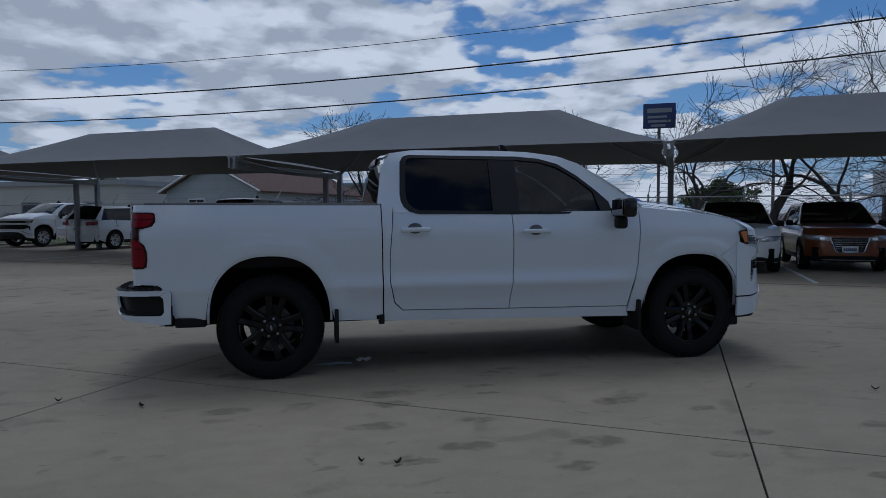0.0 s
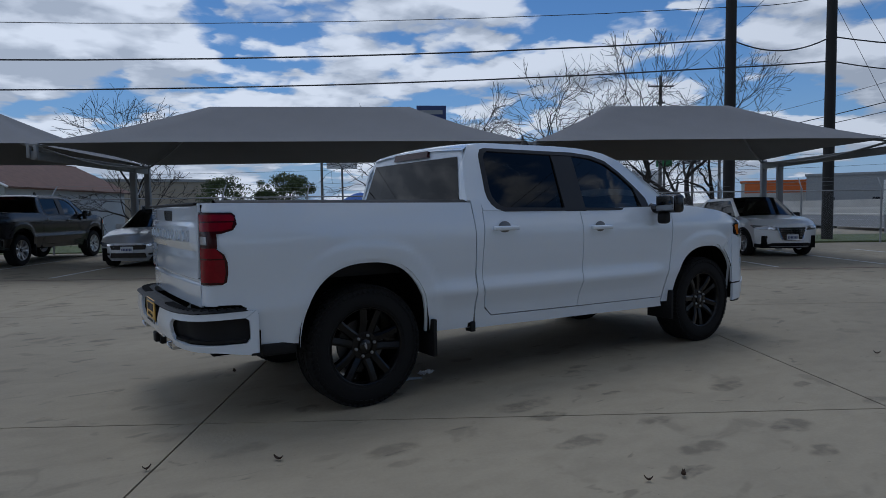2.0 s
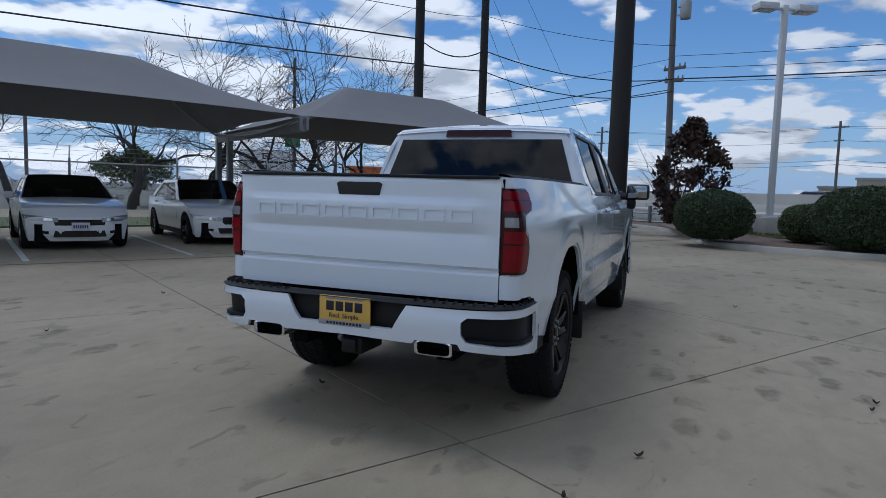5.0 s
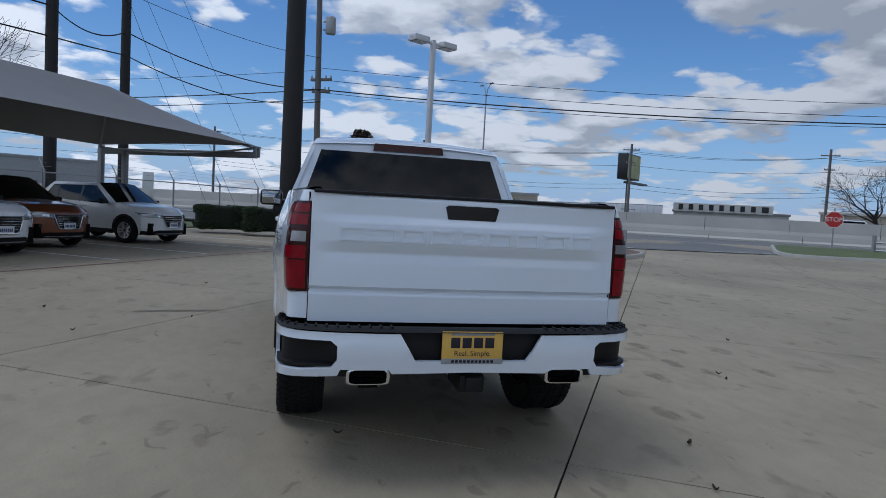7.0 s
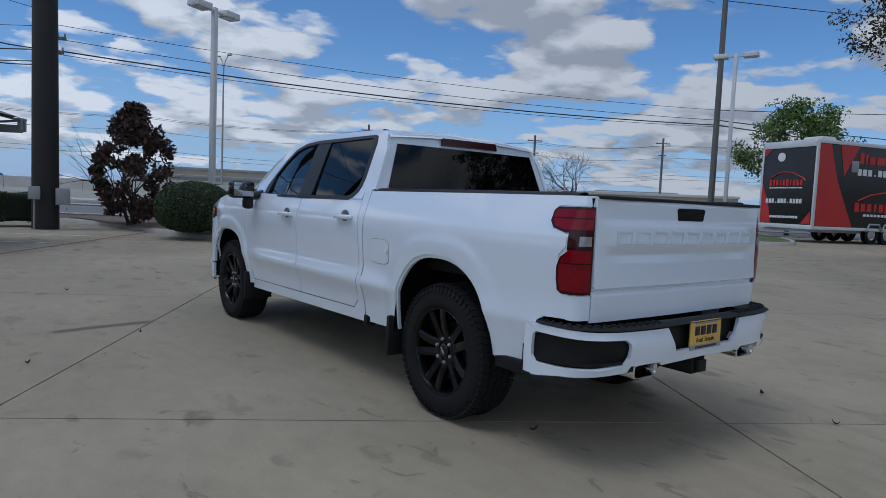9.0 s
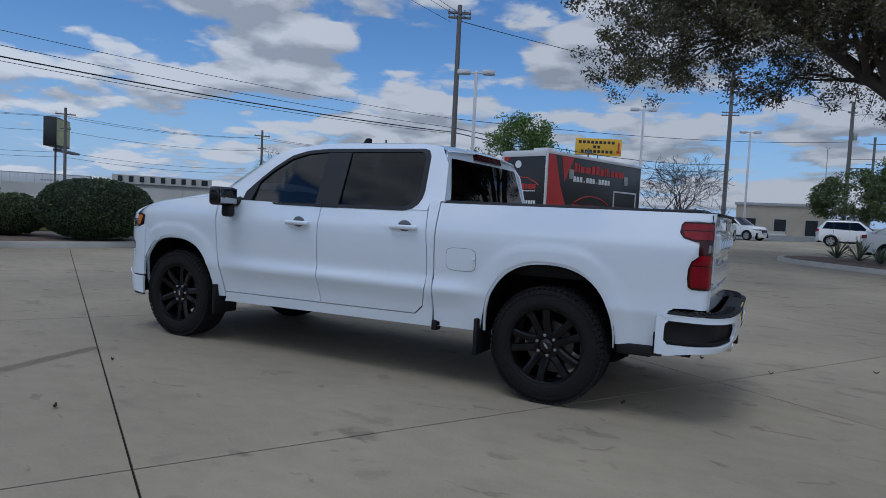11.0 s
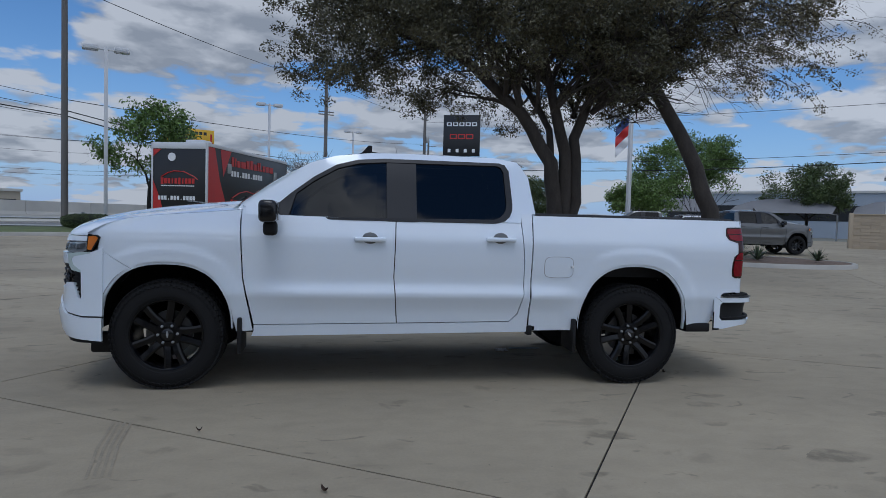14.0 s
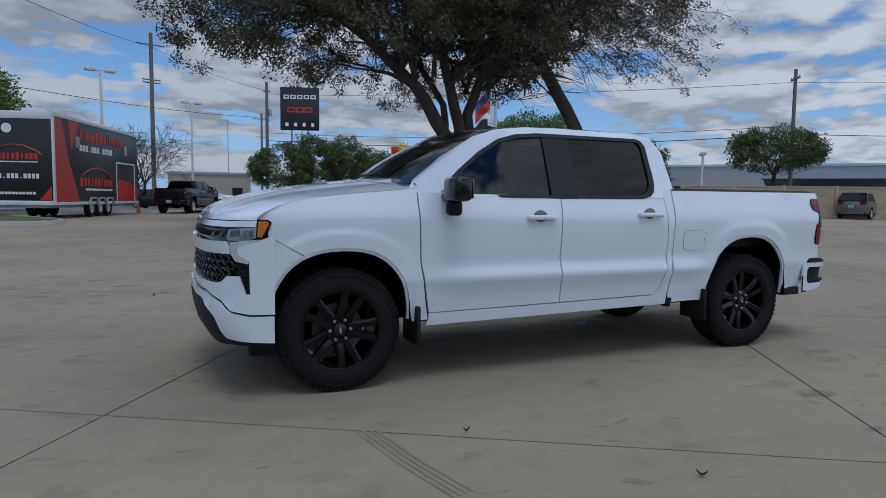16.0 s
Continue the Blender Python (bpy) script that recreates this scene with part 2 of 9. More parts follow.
M = dict(
    concrete=concrete_mat(),
    joint=mat("joint_filler", (0.012, 0.012, 0.012), 0.9, var=0.3, scale=3),
    asphalt=mat("asphalt", (0.17, 0.168, 0.16), 0.9, var=0.14, scale=0.4, bump=0.3, fine=90),
    scuff=mat("tyre_scuff", (0.265, 0.228, 0.165), 0.85, var=0.2, scale=9),
    curb=mat("curb_concrete", (0.42, 0.40, 0.36), 0.85, var=0.15, scale=1.5, bump=0.3),
    barrier=mat("barrier_concrete", (0.52, 0.50, 0.45), 0.85, var=0.12, scale=0.4, bump=0.2),
    mulch=mat("mulch", (0.16, 0.115, 0.085), 0.95, var=0.35, scale=5, bump=0.9, fine=40),
    dirt=mat("bare_earth", (0.25, 0.18, 0.12), 0.95, var=0.25, scale=2, bump=0.8, fine=30),
    grass=mat("grass_blades", (0.075, 0.12, 0.03), 0.8, var=0.3, scale=1.0, tint=(0.12, 0.13, 0.045)),
    far=mat("far_land", (0.16, 0.16, 0.13), 0.95, var=0.3, scale=0.05),
    white=mat("white_paint", (0.78, 0.85, 0.93), 0.16, var=0.012, scale=1.5, coat=1.0),
    black_paint=mat("black_paint", (0.006, 0.006, 0.009), 0.2, var=0.05, scale=2, coat=0.3, spec=0.4),
    silver=mat("silver_paint", (0.50, 0.51, 0.52), 0.3, 0.35, var=0.03, scale=2, coat=0.8),
    grey_paint=mat("grey_paint", (0.12, 0.125, 0.13), 0.3, 0.3, var=0.03, scale=2, coat=0.8),
    copper=mat("copper_orange_paint", (0.21, 0.062, 0.022), 0.3, 0.3, var=0.04, scale=2, coat=0.8),
    pearl=mat("pearl_white_paint", (0.80, 0.81, 0.81), 0.3, var=0.02, scale=2, coat=0.8),
    maroon=mat("maroon_paint", (0.10, 0.016, 0.018), 0.3, 0.2, var=0.04, scale=2, coat=0.8),
    blue_paint=mat("dark_blue_paint", (0.02, 0.035, 0.10), 0.3, 0.2, var=0.04, scale=2, coat=0.8),
    trim=mat("black_plastic", (0.010, 0.010, 0.011), 0.6, var=0.15, scale=8, bump=0.12, fine=250, spec=0.3),
    pillar=mat("satin_black_pillar", (0.016, 0.016, 0.018), 0.45, var=0.1, scale=8, spec=0.4),
    gloss_black=mat("gloss_black", (0.008, 0.008, 0.009), 0.16, var=0.05, scale=4),
    rim=mat("gloss_black_wheel", (0.004, 0.004, 0.005), 0.2, 0.0, var=0.1, scale=6, spec=0.3),
    alloy=mat("alloy_wheel", (0.55, 0.55, 0.56), 0.3, 0.85, var=0.06, scale=6),
    tyre=mat("tyre_rubber", (0.012, 0.012, 0.0125), 0.85, var=0.2, scale=9, bump=0.2, fine=120, spec=0.25),
    under=mat("underbody", (0.006, 0.006, 0.006), 0.9, var=0.2, scale=4, spec=0.1),
    steel=mat("brake_steel", (0.42, 0.41, 0.40), 0.35, 0.9, var=0.1, scale=8),
    disc=mat("dark_brake_disc", (0.10, 0.10, 0.10), 0.45, 0.8, var=0.2, scale=8),
    chrome=mat("chrome", (0.75, 0.75, 0.76), 0.09, 1.0, var=0.03, scale=5),
    seat=mat("dark_cloth_seat", (0.018, 0.018, 0.02), 0.85, var=0.2, scale=10, bump=0.3),
    red_lens=mat("red_lens", (0.21, 0.000, 0.008), 0.15, var=0.25, scale=16, coat=0.2, spec=0.25),
    red_dark=mat("dark_red_lens", (0.035, 0.001, 0.002), 0.2, var=0.1, scale=12, coat=0.2, spec=0.3),
    clear_lens=mat("clear_lens", (0.36, 0.37, 0.39), 0.15, 0.5, var=0.15, scale=14, coat=1.0),
    lamp_dark=mat("dark_lamp_inner", (0.55, 0.57, 0.59), 0.2, 0.3, var=0.2, scale=14, coat=1.0),
    drl=mat("white_light_bar", (0.52, 0.62, 0.62), 0.2, var=0.03, scale=8, coat=1.0),
    amber=mat("amber_lens", (0.62, 0.17, 0.015), 0.15, var=0.1, scale=12, coat=1.0),
    plate_y=mat("yellow_plate", (0.72, 0.45, 0.09), 0.4, var=0.05, scale=10),
    plate_w=mat("white_plate", (0.62, 0.63, 0.64), 0.4, var=0.05, scale=10),
    ink=mat("black_ink", (0.012, 0.012, 0.012), 0.5, var=0.05),
    blue_ink=mat("blue_ink", (0.03, 0.05, 0.16), 0.5, var=0.05),
    red_ink=mat("red_print", (0.50, 0.022, 0.018), 0.4, var=0.06, scale=2),
    white_ink=mat("white_print", (0.80, 0.80, 0.80), 0.4, var=0.04, scale=2),
    grey_ink=mat("grey_print", (0.30, 0.31, 0.32), 0.4, var=0.06, scale=2),
    yellow_ink=mat("yellow_print", (0.72, 0.42, 0.02), 0.4, var=0.06, scale=2),
    orange_ink=mat("orange_print", (0.62, 0.14, 0.02), 0.5, var=0.08, scale=1),
    green_ink=mat("green_print", (0.03, 0.18, 0.06), 0.5, var=0.05),
    purple_ink=mat("purple_print", (0.012, 0.010, 0.022), 0.5, var=0.05),
    glass=glass_mat("tinted_glass", (0.07, 0.075, 0.075)),
    glass_dark=glass_mat("dark_privacy_glass", (0.012, 0.013, 0.013), clear=0.7),
    lens_cover=glass_mat("clear_glass_cover", (0.93, 0.95, 0.96)),
    glass_clear=glass_mat("windscreen_glass", (0.55, 0.60, 0.58)),
    mirror=mat("mirror_glass", (0.35, 0.36, 0.37), 0.02, 1.0, var=0.01),
    fabric=mat("grey_shade_cloth", (0.20, 0.20, 0.205), 0.9, var=0.07, scale=1.2, bump=0.2, fine=200),
    frame=mat("galvanised_steel_frame", (0.26, 0.27, 0.28), 0.6, 0.2, var=0.12, scale=3),
    galv=mat("galvanised_wire", (0.36, 0.37, 0.38), 0.5, 0.6, var=0.15, scale=3),
    board_face=mat("faded_billboard_face", (0.42, 0.42, 0.20), 0.6, var=0.25, scale=0.8),
    tent_blue=mat("blue_tent_cloth", (0.04, 0.12, 0.42), 0.8, var=0.08, scale=1.5),
    pole_w=mat("white_lamp_post", (0.62, 0.63, 0.64), 0.45, var=0.06, scale=1.5),
    pole_k=mat("tarred_black_pole", (0.022, 0.020, 0.019), 0.75, var=0.25, scale=1.5, bump=0.3, stretch=(1, 1, 0.1)),
    pole_g=mat("weathered_wood_pole", (0.16, 0.15, 0.14), 0.85, var=0.2, scale=2, bump=0.4, stretch=(1, 1, 0.1)),
    wire=mat("black_cable", (0.012, 0.012, 0.013), 0.6, var=0.05),
    metal_box=mat("grey_metal_box", (0.34, 0.35, 0.35), 0.5, 0.3, var=0.1, scale=4),
    bark=mat("oak_bark", (0.050, 0.042, 0.036), 0.95, var=0.35, scale=4, bump=1.0, fine=30, stretch=(1, 1, 0.35)),
    bark_grey=mat("grey_bark", (0.034, 0.030, 0.027), 0.95, var=0.3, scale=4, bump=0.8, fine=30, stretch=(1, 1, 0.35)),
    oak=mat("oak_leaves", (0.062, 0.066, 0.032), 0.6, var=0.25, scale=0.6, tint=(0.078, 0.064, 0.032), island=True),
    # oak leaves near twice as bright: the light on the leaning oak, painted in
    oak_lit=mat("lit_oak_leaves", (0.120, 0.116, 0.058), 0.6, var=0.25, scale=0.6, tint=(0.135, 0.108, 0.058), island=True),
    leaf_green=mat("fresh_green_leaves", (0.10, 0.165, 0.034), 0.6, var=0.2, scale=0.6, island=True),
    leaf_mid=mat("dull_green_leaves", (0.075, 0.105, 0.034), 0.6, var=0.22, scale=0.6, island=True),
    leaf_rust=mat("rusty_dry_leaves", (0.055, 0.030, 0.022), 0.75, var=0.25, scale=0.8, island=True),
    hedge=mat("clipped_hedge_leaves", (0.040, 0.066, 0.022), 0.55, var=0.2, scale=1.5, island=True),
    # leaf green darkened to paint the shade between the leaves
    hedge_shade=mat("hedge_inner_shade", (0.012, 0.018, 0.008), 0.9, var=0.3, scale=6),
    agave=mat("agave_leaf", (0.085, 0.115, 0.065), 0.6, var=0.2, scale=3, island=True),
    siding=mat("pale_lap_siding", (0.48, 0.51, 0.52), 0.7, var=0.08, scale=1.5, obj=True),
    siding_y=mat("cream_siding", (0.42, 0.38, 0.26), 0.7, var=0.08, scale=1.5, obj=True),
    shingle=mat("brown_shingles", (0.16, 0.095, 0.075), 0.9, var=0.22, scale=3, bump=0.5, fine=30),
    shingle_g=mat("grey_shingles", (0.20, 0.20, 0.20), 0.9, var=0.2, scale=3, bump=0.5),
    stucco=mat("tan_wall", (0.40, 0.35, 0.27), 0.85, var=0.08, scale=0.8, bump=0.2),
    stucco_w=mat("pale_wall", (0.55, 0.54, 0.50), 0.85, var=0.08, scale=0.5, bump=0.2),
    blue_metal=mat("pale_blue_metal_wall", (0.34, 0.38, 0.43), 0.5, 0.1, var=0.06, scale=0.4),
    dark_band=mat("dark_glass_band", (0.015, 0.017, 0.02), 0.2, var=0.1),
    brick_tan=mat("tan_block_wall", (0.40, 0.33, 0.24), 0.9, var=0.10, scale=1.0, bump=0.3, obj=True),
    trailer_k=mat("black_trailer_wrap", (0.014, 0.014, 0.015), 0.35, var=0.15, scale=1.0),
    trailer_w=mat("white_trailer_wall", (0.66, 0.67, 0.68), 0.4, var=0.05, scale=0.5),
    sign_k=mat("black_sign_face", (0.012, 0.013, 0.015), 0.35, var=0.1, scale=1),
    lot_paint=mat("worn_white_line", (0.62, 0.62, 0.60), 0.8, var=0.25, scale=4),
    red_line=mat("worn_red_line", (0.16, 0.085, 0.075), 0.85, var=0.25, scale=4),
    stain=mat("oil_stain", (0.10, 0.098, 0.09), 0.8, var=0.2, scale=6),
    rubber_mark=mat("rubber_mark", (0.20, 0.195, 0.18), 0.85, var=0.2, scale=6),
    leaf_dry=mat("dry_leaf", (0.05, 0.03, 0.018), 0.9, var=0.3, scale=20),
)
# ---- shaping helpers ----


def outwards(bm):
    """Turn an open skin so that its faces look away from the thing's middle line."""
    bm.normal_update()
    mid = sum((v.co for v in bm.verts), Vector()) / max(1, len(bm.verts))
    core = Vector((mid.x * 0.7, 0, min(mid.z, 0.8)))
    if sum(f.calc_area() * f.normal.dot(f.calc_center_median() - core) for f in bm.faces) < 0:
        bmesh.ops.reverse_faces(bm, faces=bm.faces[:])
    bm.normal_update()


def finish(name, bm, material, parent=None, label="", smooth=40, recalc=True):
    if recalc:
        bmesh.ops.recalc_face_normals(bm, faces=bm.faces)
    if "glass" in material.name:
        outwards(bm)
    me = bpy.data.meshes.new(name)
    bm.to_mesh(me)
    bm.free()
    me.materials.append(material)
    if smooth:
        me.polygons.foreach_set("use_smooth", [True] * len(me.polygons))
        me.set_sharp_from_angle(angle=radians(smooth))
    ob = new(name, me)
    if parent:
        ob.parent = parent
    if label:
        ob["label"] = label
    return ob


def part(name, bm, material, parent, label="", smooth=40, recalc=True):
    """One mesh object under a thing or under a part."""
    return finish(name, bm, material, parent, label, smooth, recalc)


def thing(name, label, category, m=None, group="", kind=""):
    ob = new(name)
    ob.empty_display_size = 0.2
    if m is not None:
        ob.matrix_world = m
    return tagged(ob, label, category, group, kind)


def box(bm, x0, y0, z0, x1, y1, z1, bevel=0.0, seg=2, m=None):
    r = bmesh.ops.create_cube(bm, size=1, matrix=Matrix.Translation(((x0 + x1) / 2, (y0 + y1) / 2, (z0 + z1) / 2)) @ Matrix.Diagonal((abs(x1 - x0), abs(y1 - y0), abs(z1 - z0), 1)))
    vs = r["verts"]
    if bevel:
        es = list({e for v in vs for e in v.link_edges})
        rb = bmesh.ops.bevel(bm, geom=es, offset=bevel, segments=seg, affect="EDGES", profile=0.5)
        vs = list({v for f in rb["faces"] for v in f.verts} | {v for v in vs if v.is_valid})
    if m is not None:
        bmesh.ops.transform(bm, matrix=m, verts=vs)
    return vs


def rod(bm, a, b, r0, r1=None, seg=8, cap=True):
    a, b = Vector(a), Vector(b)
    r1 = r0 if r1 is None else r1
    d = b - a
    q = d.to_track_quat("Z", "Y").to_matrix()
    ra = [bm.verts.new(a + q @ Vector((r0 * math.cos(k * math.tau / seg), r0 * math.sin(k * math.tau / seg), 0))) for k in range(seg)]
    rb = [bm.verts.new(b + q @ Vector((r1 * math.cos(k * math.tau / seg), r1 * math.sin(k * math.tau / seg), 0))) for k in range(seg)]
    for k in range(seg):
        bm.faces.new((ra[k], ra[(k + 1) % seg], rb[(k + 1) % seg], rb[k]))
    if cap:
        bm.faces.new(ra[::-1])
        bm.faces.new(rb)


def tube(bm, pts, radii, seg=6, cap=True):
    """A round bar through points, with a radius for each."""
    pts = [Vector(p) for p in pts]
    if isinstance(radii, (int, float)):
        radii = [radii] * len(pts)
    rings = []
    x = None
    for i, p in enumerate(pts):
        d = (pts[min(i + 1, len(pts) - 1)] - pts[max(i - 1, 0)]).normalized()
        if x is None:
            x = d.cross(Vector((0, 0, 1)) if abs(d.z) < 0.95 else Vector((1, 0, 0)))
        x = (x - d * x.dot(d)).normalized()
        y = x.cross(d).normalized()
        rings.append([bm.verts.new(p + (x * math.cos(k * math.tau / seg) + y * math.sin(k * math.tau / seg)) * radii[i]) for k in range(seg)])
    for a, b in zip(rings, rings[1:]):
        for k in range(seg):
            bm.faces.new((a[k], a[(k + 1) % seg], b[(k + 1) % seg], b[k]))
    if cap:
        bm.faces.new(rings[0][::-1])
        bm.faces.new(rings[-1])


def lathe(bm, profile, seg=32, m=Matrix()):
    """Profile of (radius, height) turned round the local z axis."""
    rings = []
    for r, h in profile:
        if r < 1e-6:
            rings.append([bm.verts.new(m @ Vector((0, 0, h)))])
        else:
            rings.append([bm.verts.new(m @ Vector((r * math.cos(k * math.tau / seg), r * math.sin(k * math.tau / seg), h))) for k in range(seg)])
    for a, b in zip(rings, rings[1:]):
        for k in range(seg):
            j = (k + 1) % seg
            if len(a) == 1 and len(b) > 1:
                bm.faces.new((a[0], b[j], b[k]))
            elif len(b) == 1 and len(a) > 1:
                bm.faces.new((a[k], a[j], b[0]))
            elif len(a) > 1:
                bm.faces.new((a[k], a[j], b[j], b[k]))


def sheet(bm, poly, fmap, step=0.09, thick=0.0):
    """A flat outline (a, b), cut into small faces and laid on the surface that fmap(a, b) gives."""
    tmp = bmesh.new()
    tmp.faces.new([tmp.verts.new((a, b, 0)) for a, b in poly])
    lo = [min(p[k] for p in poly) for k in (0, 1)]
    hi = [max(p[k] for p in poly) for k in (0, 1)]
    steps = step if isinstance(step, tuple) else (step, step)
    for k, no in ((0, (1, 0, 0)), (1, (0, 1, 0))):
        n = int((hi[k] - lo[k]) / steps[k])
        for i in range(1, n + 1):
            c = lo[k] + (hi[k] - lo[k]) * i / (n + 1)
            bmesh.ops.bisect_plane(tmp, geom=tmp.verts[:] + tmp.edges[:] + tmp.faces[:], plane_co=(c, 0, 0) if k == 0 else (0, c, 0), plane_no=no, dist=1e-5)
    bmesh.ops.triangulate(tmp, faces=[f for f in tmp.faces if len(f.verts) > 4])
    for v in tmp.verts:
        v.co = fmap(v.co.x, v.co.y)
    if thick:
        bmesh.ops.recalc_face_normals(tmp, faces=tmp.faces)
        outwards(tmp)
        # the skin grows inwards
        old = list(tmp.faces)
        skin = {v: tmp.verts.new(v.co - v.normal * thick) for v in list(tmp.verts)}
        rim = [(e.verts[0], e.verts[1]) for e in tmp.edges if len(e.link_faces) == 1]
        for f in old:
            tmp.faces.new([skin[v] for v in reversed(f.verts)])
        for a, b in rim:
            tmp.faces.new((a, b, skin[b], skin[a]))
    off = {v: bm.verts.new(v.co) for v in tmp.verts}
    for f in tmp.faces:
        bm.faces.new([off[v] for v in f.verts])
    tmp.free()


def grid_surface(bm, nu, nv, f):
    vs = [[bm.verts.new(f(i / nu, j / nv)) for j in range(nv + 1)] for i in range(nu + 1)]
    for i in range(nu):
        for j in range(nv):
            bm.faces.new((vs[i][j], vs[i + 1][j], vs[i + 1][j + 1], vs[i][j + 1]))


def interp(x, xs, ys):
    return float(np.interp(x, xs, ys))


def smooth01(x):
    x = min(1, max(0, x))
    return x * x * (3 - 2 * x)


def letters(name, text, size, m, material, parent, depth=0.002, align="CENTER"):
    cu = bpy.data.curves.new(name, "FONT")
    cu.body, cu.size, cu.align_x, cu.align_y, cu.extrude = text, size, align, "CENTER", depth
    tmp = bpy.data.objects.new("tmp", cu)
    me = bpy.data.meshes.new_from_object(tmp)
    bpy.data.objects.remove(tmp)
    me.materials.append(material)
    ob = new(name, me)
    ob.parent = parent
    ob.matrix_local = m
    return ob


def bars(bm, m, rows, depth=0.004):
    """Plain upright bars (x, y, width, height) on a board's face, in the board's own plane."""
    for x, y, w, h in rows:
        box(bm, x - w / 2, y - h / 2, -depth, x + w / 2, y + h / 2, depth, m=m)


# axes of the slab grid: S towards the highway, W across it
GU, GV = Vector((0.8572, -0.5150, 0)), Vector((0.5150, 0.8572, 0))


def P(s, w, z=0.0):
    p = GU * s + GV * w
    return Vector((p.x, p.y, z))


def gz(x, y):
    """Height of the ground: level round the pickup, rising gently to the south and towards the highway."""
    s = x * GU.x + y * GU.y
    return 0.30 * smooth01((-y - 11) / 14) + 0.22 * smooth01((s - 22) / 24) * (1 - smooth01((-y - 11) / 14))


def on_ground(x, y, rz=0):
    return pose(x, y, gz(x, y), 0, 0, rz)
# ---- pickup trucks ----
AX, TYRE_R, RIM_R = 1.872, 0.42, 0.292


def arch_rho(x, z, cx, cz=0.46, a=0.49, b=0.53):
    return ((abs(x - cx) / a) ** 2.4 + (max(0, z - cz) / b) ** 2.4) ** (1 / 2.4)


def side_y(x, z):
    """Half width of the body's outer skin."""
    y = interp(z, (0.36, 0.46, 0.56, 0.68, 0.735, 0.75, 0.83, 0.88, 0.98, 1.08, 1.15, 1.20, 1.24, 1.30, 1.36, 1.43), (0.908, 0.920, 0.935, 0.957, 0.972, 0.974, 0.971, 0.971, 0.977, 0.984, 0.985, 0.981, 0.970, 0.951, 0.931, 0.908))
    # lower crease of the doors, dying out before the wheel openings
    k = smooth01((1.30 - x) / 0.35) * smooth01((x + 1.42) / 0.30)
    y += 0.019 * k * interp(z, (0.62, 0.738, 0.752, 0.825, 0.85), (0.0, 1.0, 1.0, 0.0, 0.0)) - 0.006 * k * interp(z, (0.78, 0.86, 0.98), (0.0, 1.0, 0.0))
    # broad flares over the wheels
    for cx, b in ((AX, 0.525), (-AX, 0.565)):
        r = arch_rho(x, z, cx, 0.46, 0.49, b)
        y += 0.010 * smooth01((1.24 - r) / 0.07) * smooth01((1.19 - z) / 0.10)
    if x > 2.0:
        y -= 0.11 * ((x - 2.0) / 0.6) ** 2
    if x < -2.2:
        y -= 0.082 * ((-2.2 - x) / 0.7) ** 1.5
    return y


def wing_top(x):
    return interp(x, (1.335, 1.6, 1.88, 2.06, 2.24, 2.32, 2.40, 2.44), (1.388, 1.362, 1.338, 1.316, 1.280, 1.252, 1.212, 1.180))


def cab_y(x, z):
    """Half width of the glasshouse."""
    y = interp(z, (1.34, 1.45, 1.80, 1.86, 1.89), (0.945, 0.895, 0.765, 0.725, 0.695))
    return y - 0.05 * smooth01((x - 0.5) / 0.8)


def glass_y(x, z):
    """Half width of the side glass, a smooth curve without a kink."""
    t = (z - 1.34) / 0.5
    return 0.932 - 0.172 * t - 0.012 * t * t - 0.05 * smooth01((x - 0.5) / 0.8) - 0.012


def round_plan(half, power, n=120):
    pts = [(half * (1 - (1 - k / n) ** 2.2), 0) for k in range(n + 1)]
    pts = [(y, (max(0.0, 1 - (y / half) ** power)) ** (1 / power)) for y, _ in pts]
    return pts


def unrolled(half, power, reach):
    """Arc length along a rounded bumper plan, from its middle to its end: q -> (y, share of reach)."""
    pts = round_plan(half, power)
    q = [0.0]
    for (y0, f0), (y1, f1) in zip(pts, pts[1:]):
        q.append(q[-1] + math.hypot(y1 - y0, (f1 - f0) * reach))
    return q, [p[0] for p in pts], [p[1] for p in pts]


NOSE = unrolled(0.965, 3.2, 0.52)
TAIL = unrolled(0.945, 5.0, 0.46)


def nose_x(z):
    return interp(z, (0.26, 0.36, 0.46, 0.60, 0.64, 0.74, 0.9, 1.0, 1.08, 1.2, 1.24), (2.62, 2.69, 2.75, 2.775, 2.755, 2.745, 2.73, 2.745, 2.735, 2.675, 2.615))


def nose(q, z, s=1, inset=0.0):
    y, f = interp(q, NOSE[0], NOSE[1]), interp(q, NOSE[0], NOSE[2])
    x = 2.30 + (nose_x(z) - 2.30) * f
    k = inset / 0.6
    return Vector((x - inset * (0.25 + 0.75 * f), s * y * (1 - 0.4 * k * (1 - f)), z))


def tail(q, z, s=1, inset=0.0):
    y, f = interp(q * 1.045, TAIL[0], TAIL[1]), interp(q * 1.045, TAIL[0], TAIL[2])
    x0 = interp(z, (0.45, 0.55, 0.66, 0.76, 0.80), (3.03, 3.085, 3.105, 3.09, 3.07))
    return Vector((-(2.62 + (x0 - 2.62) * f) + inset * (0.2 + 0.8 * f), s * y * (1 - inset * 0.8 * (1 - f)), z))


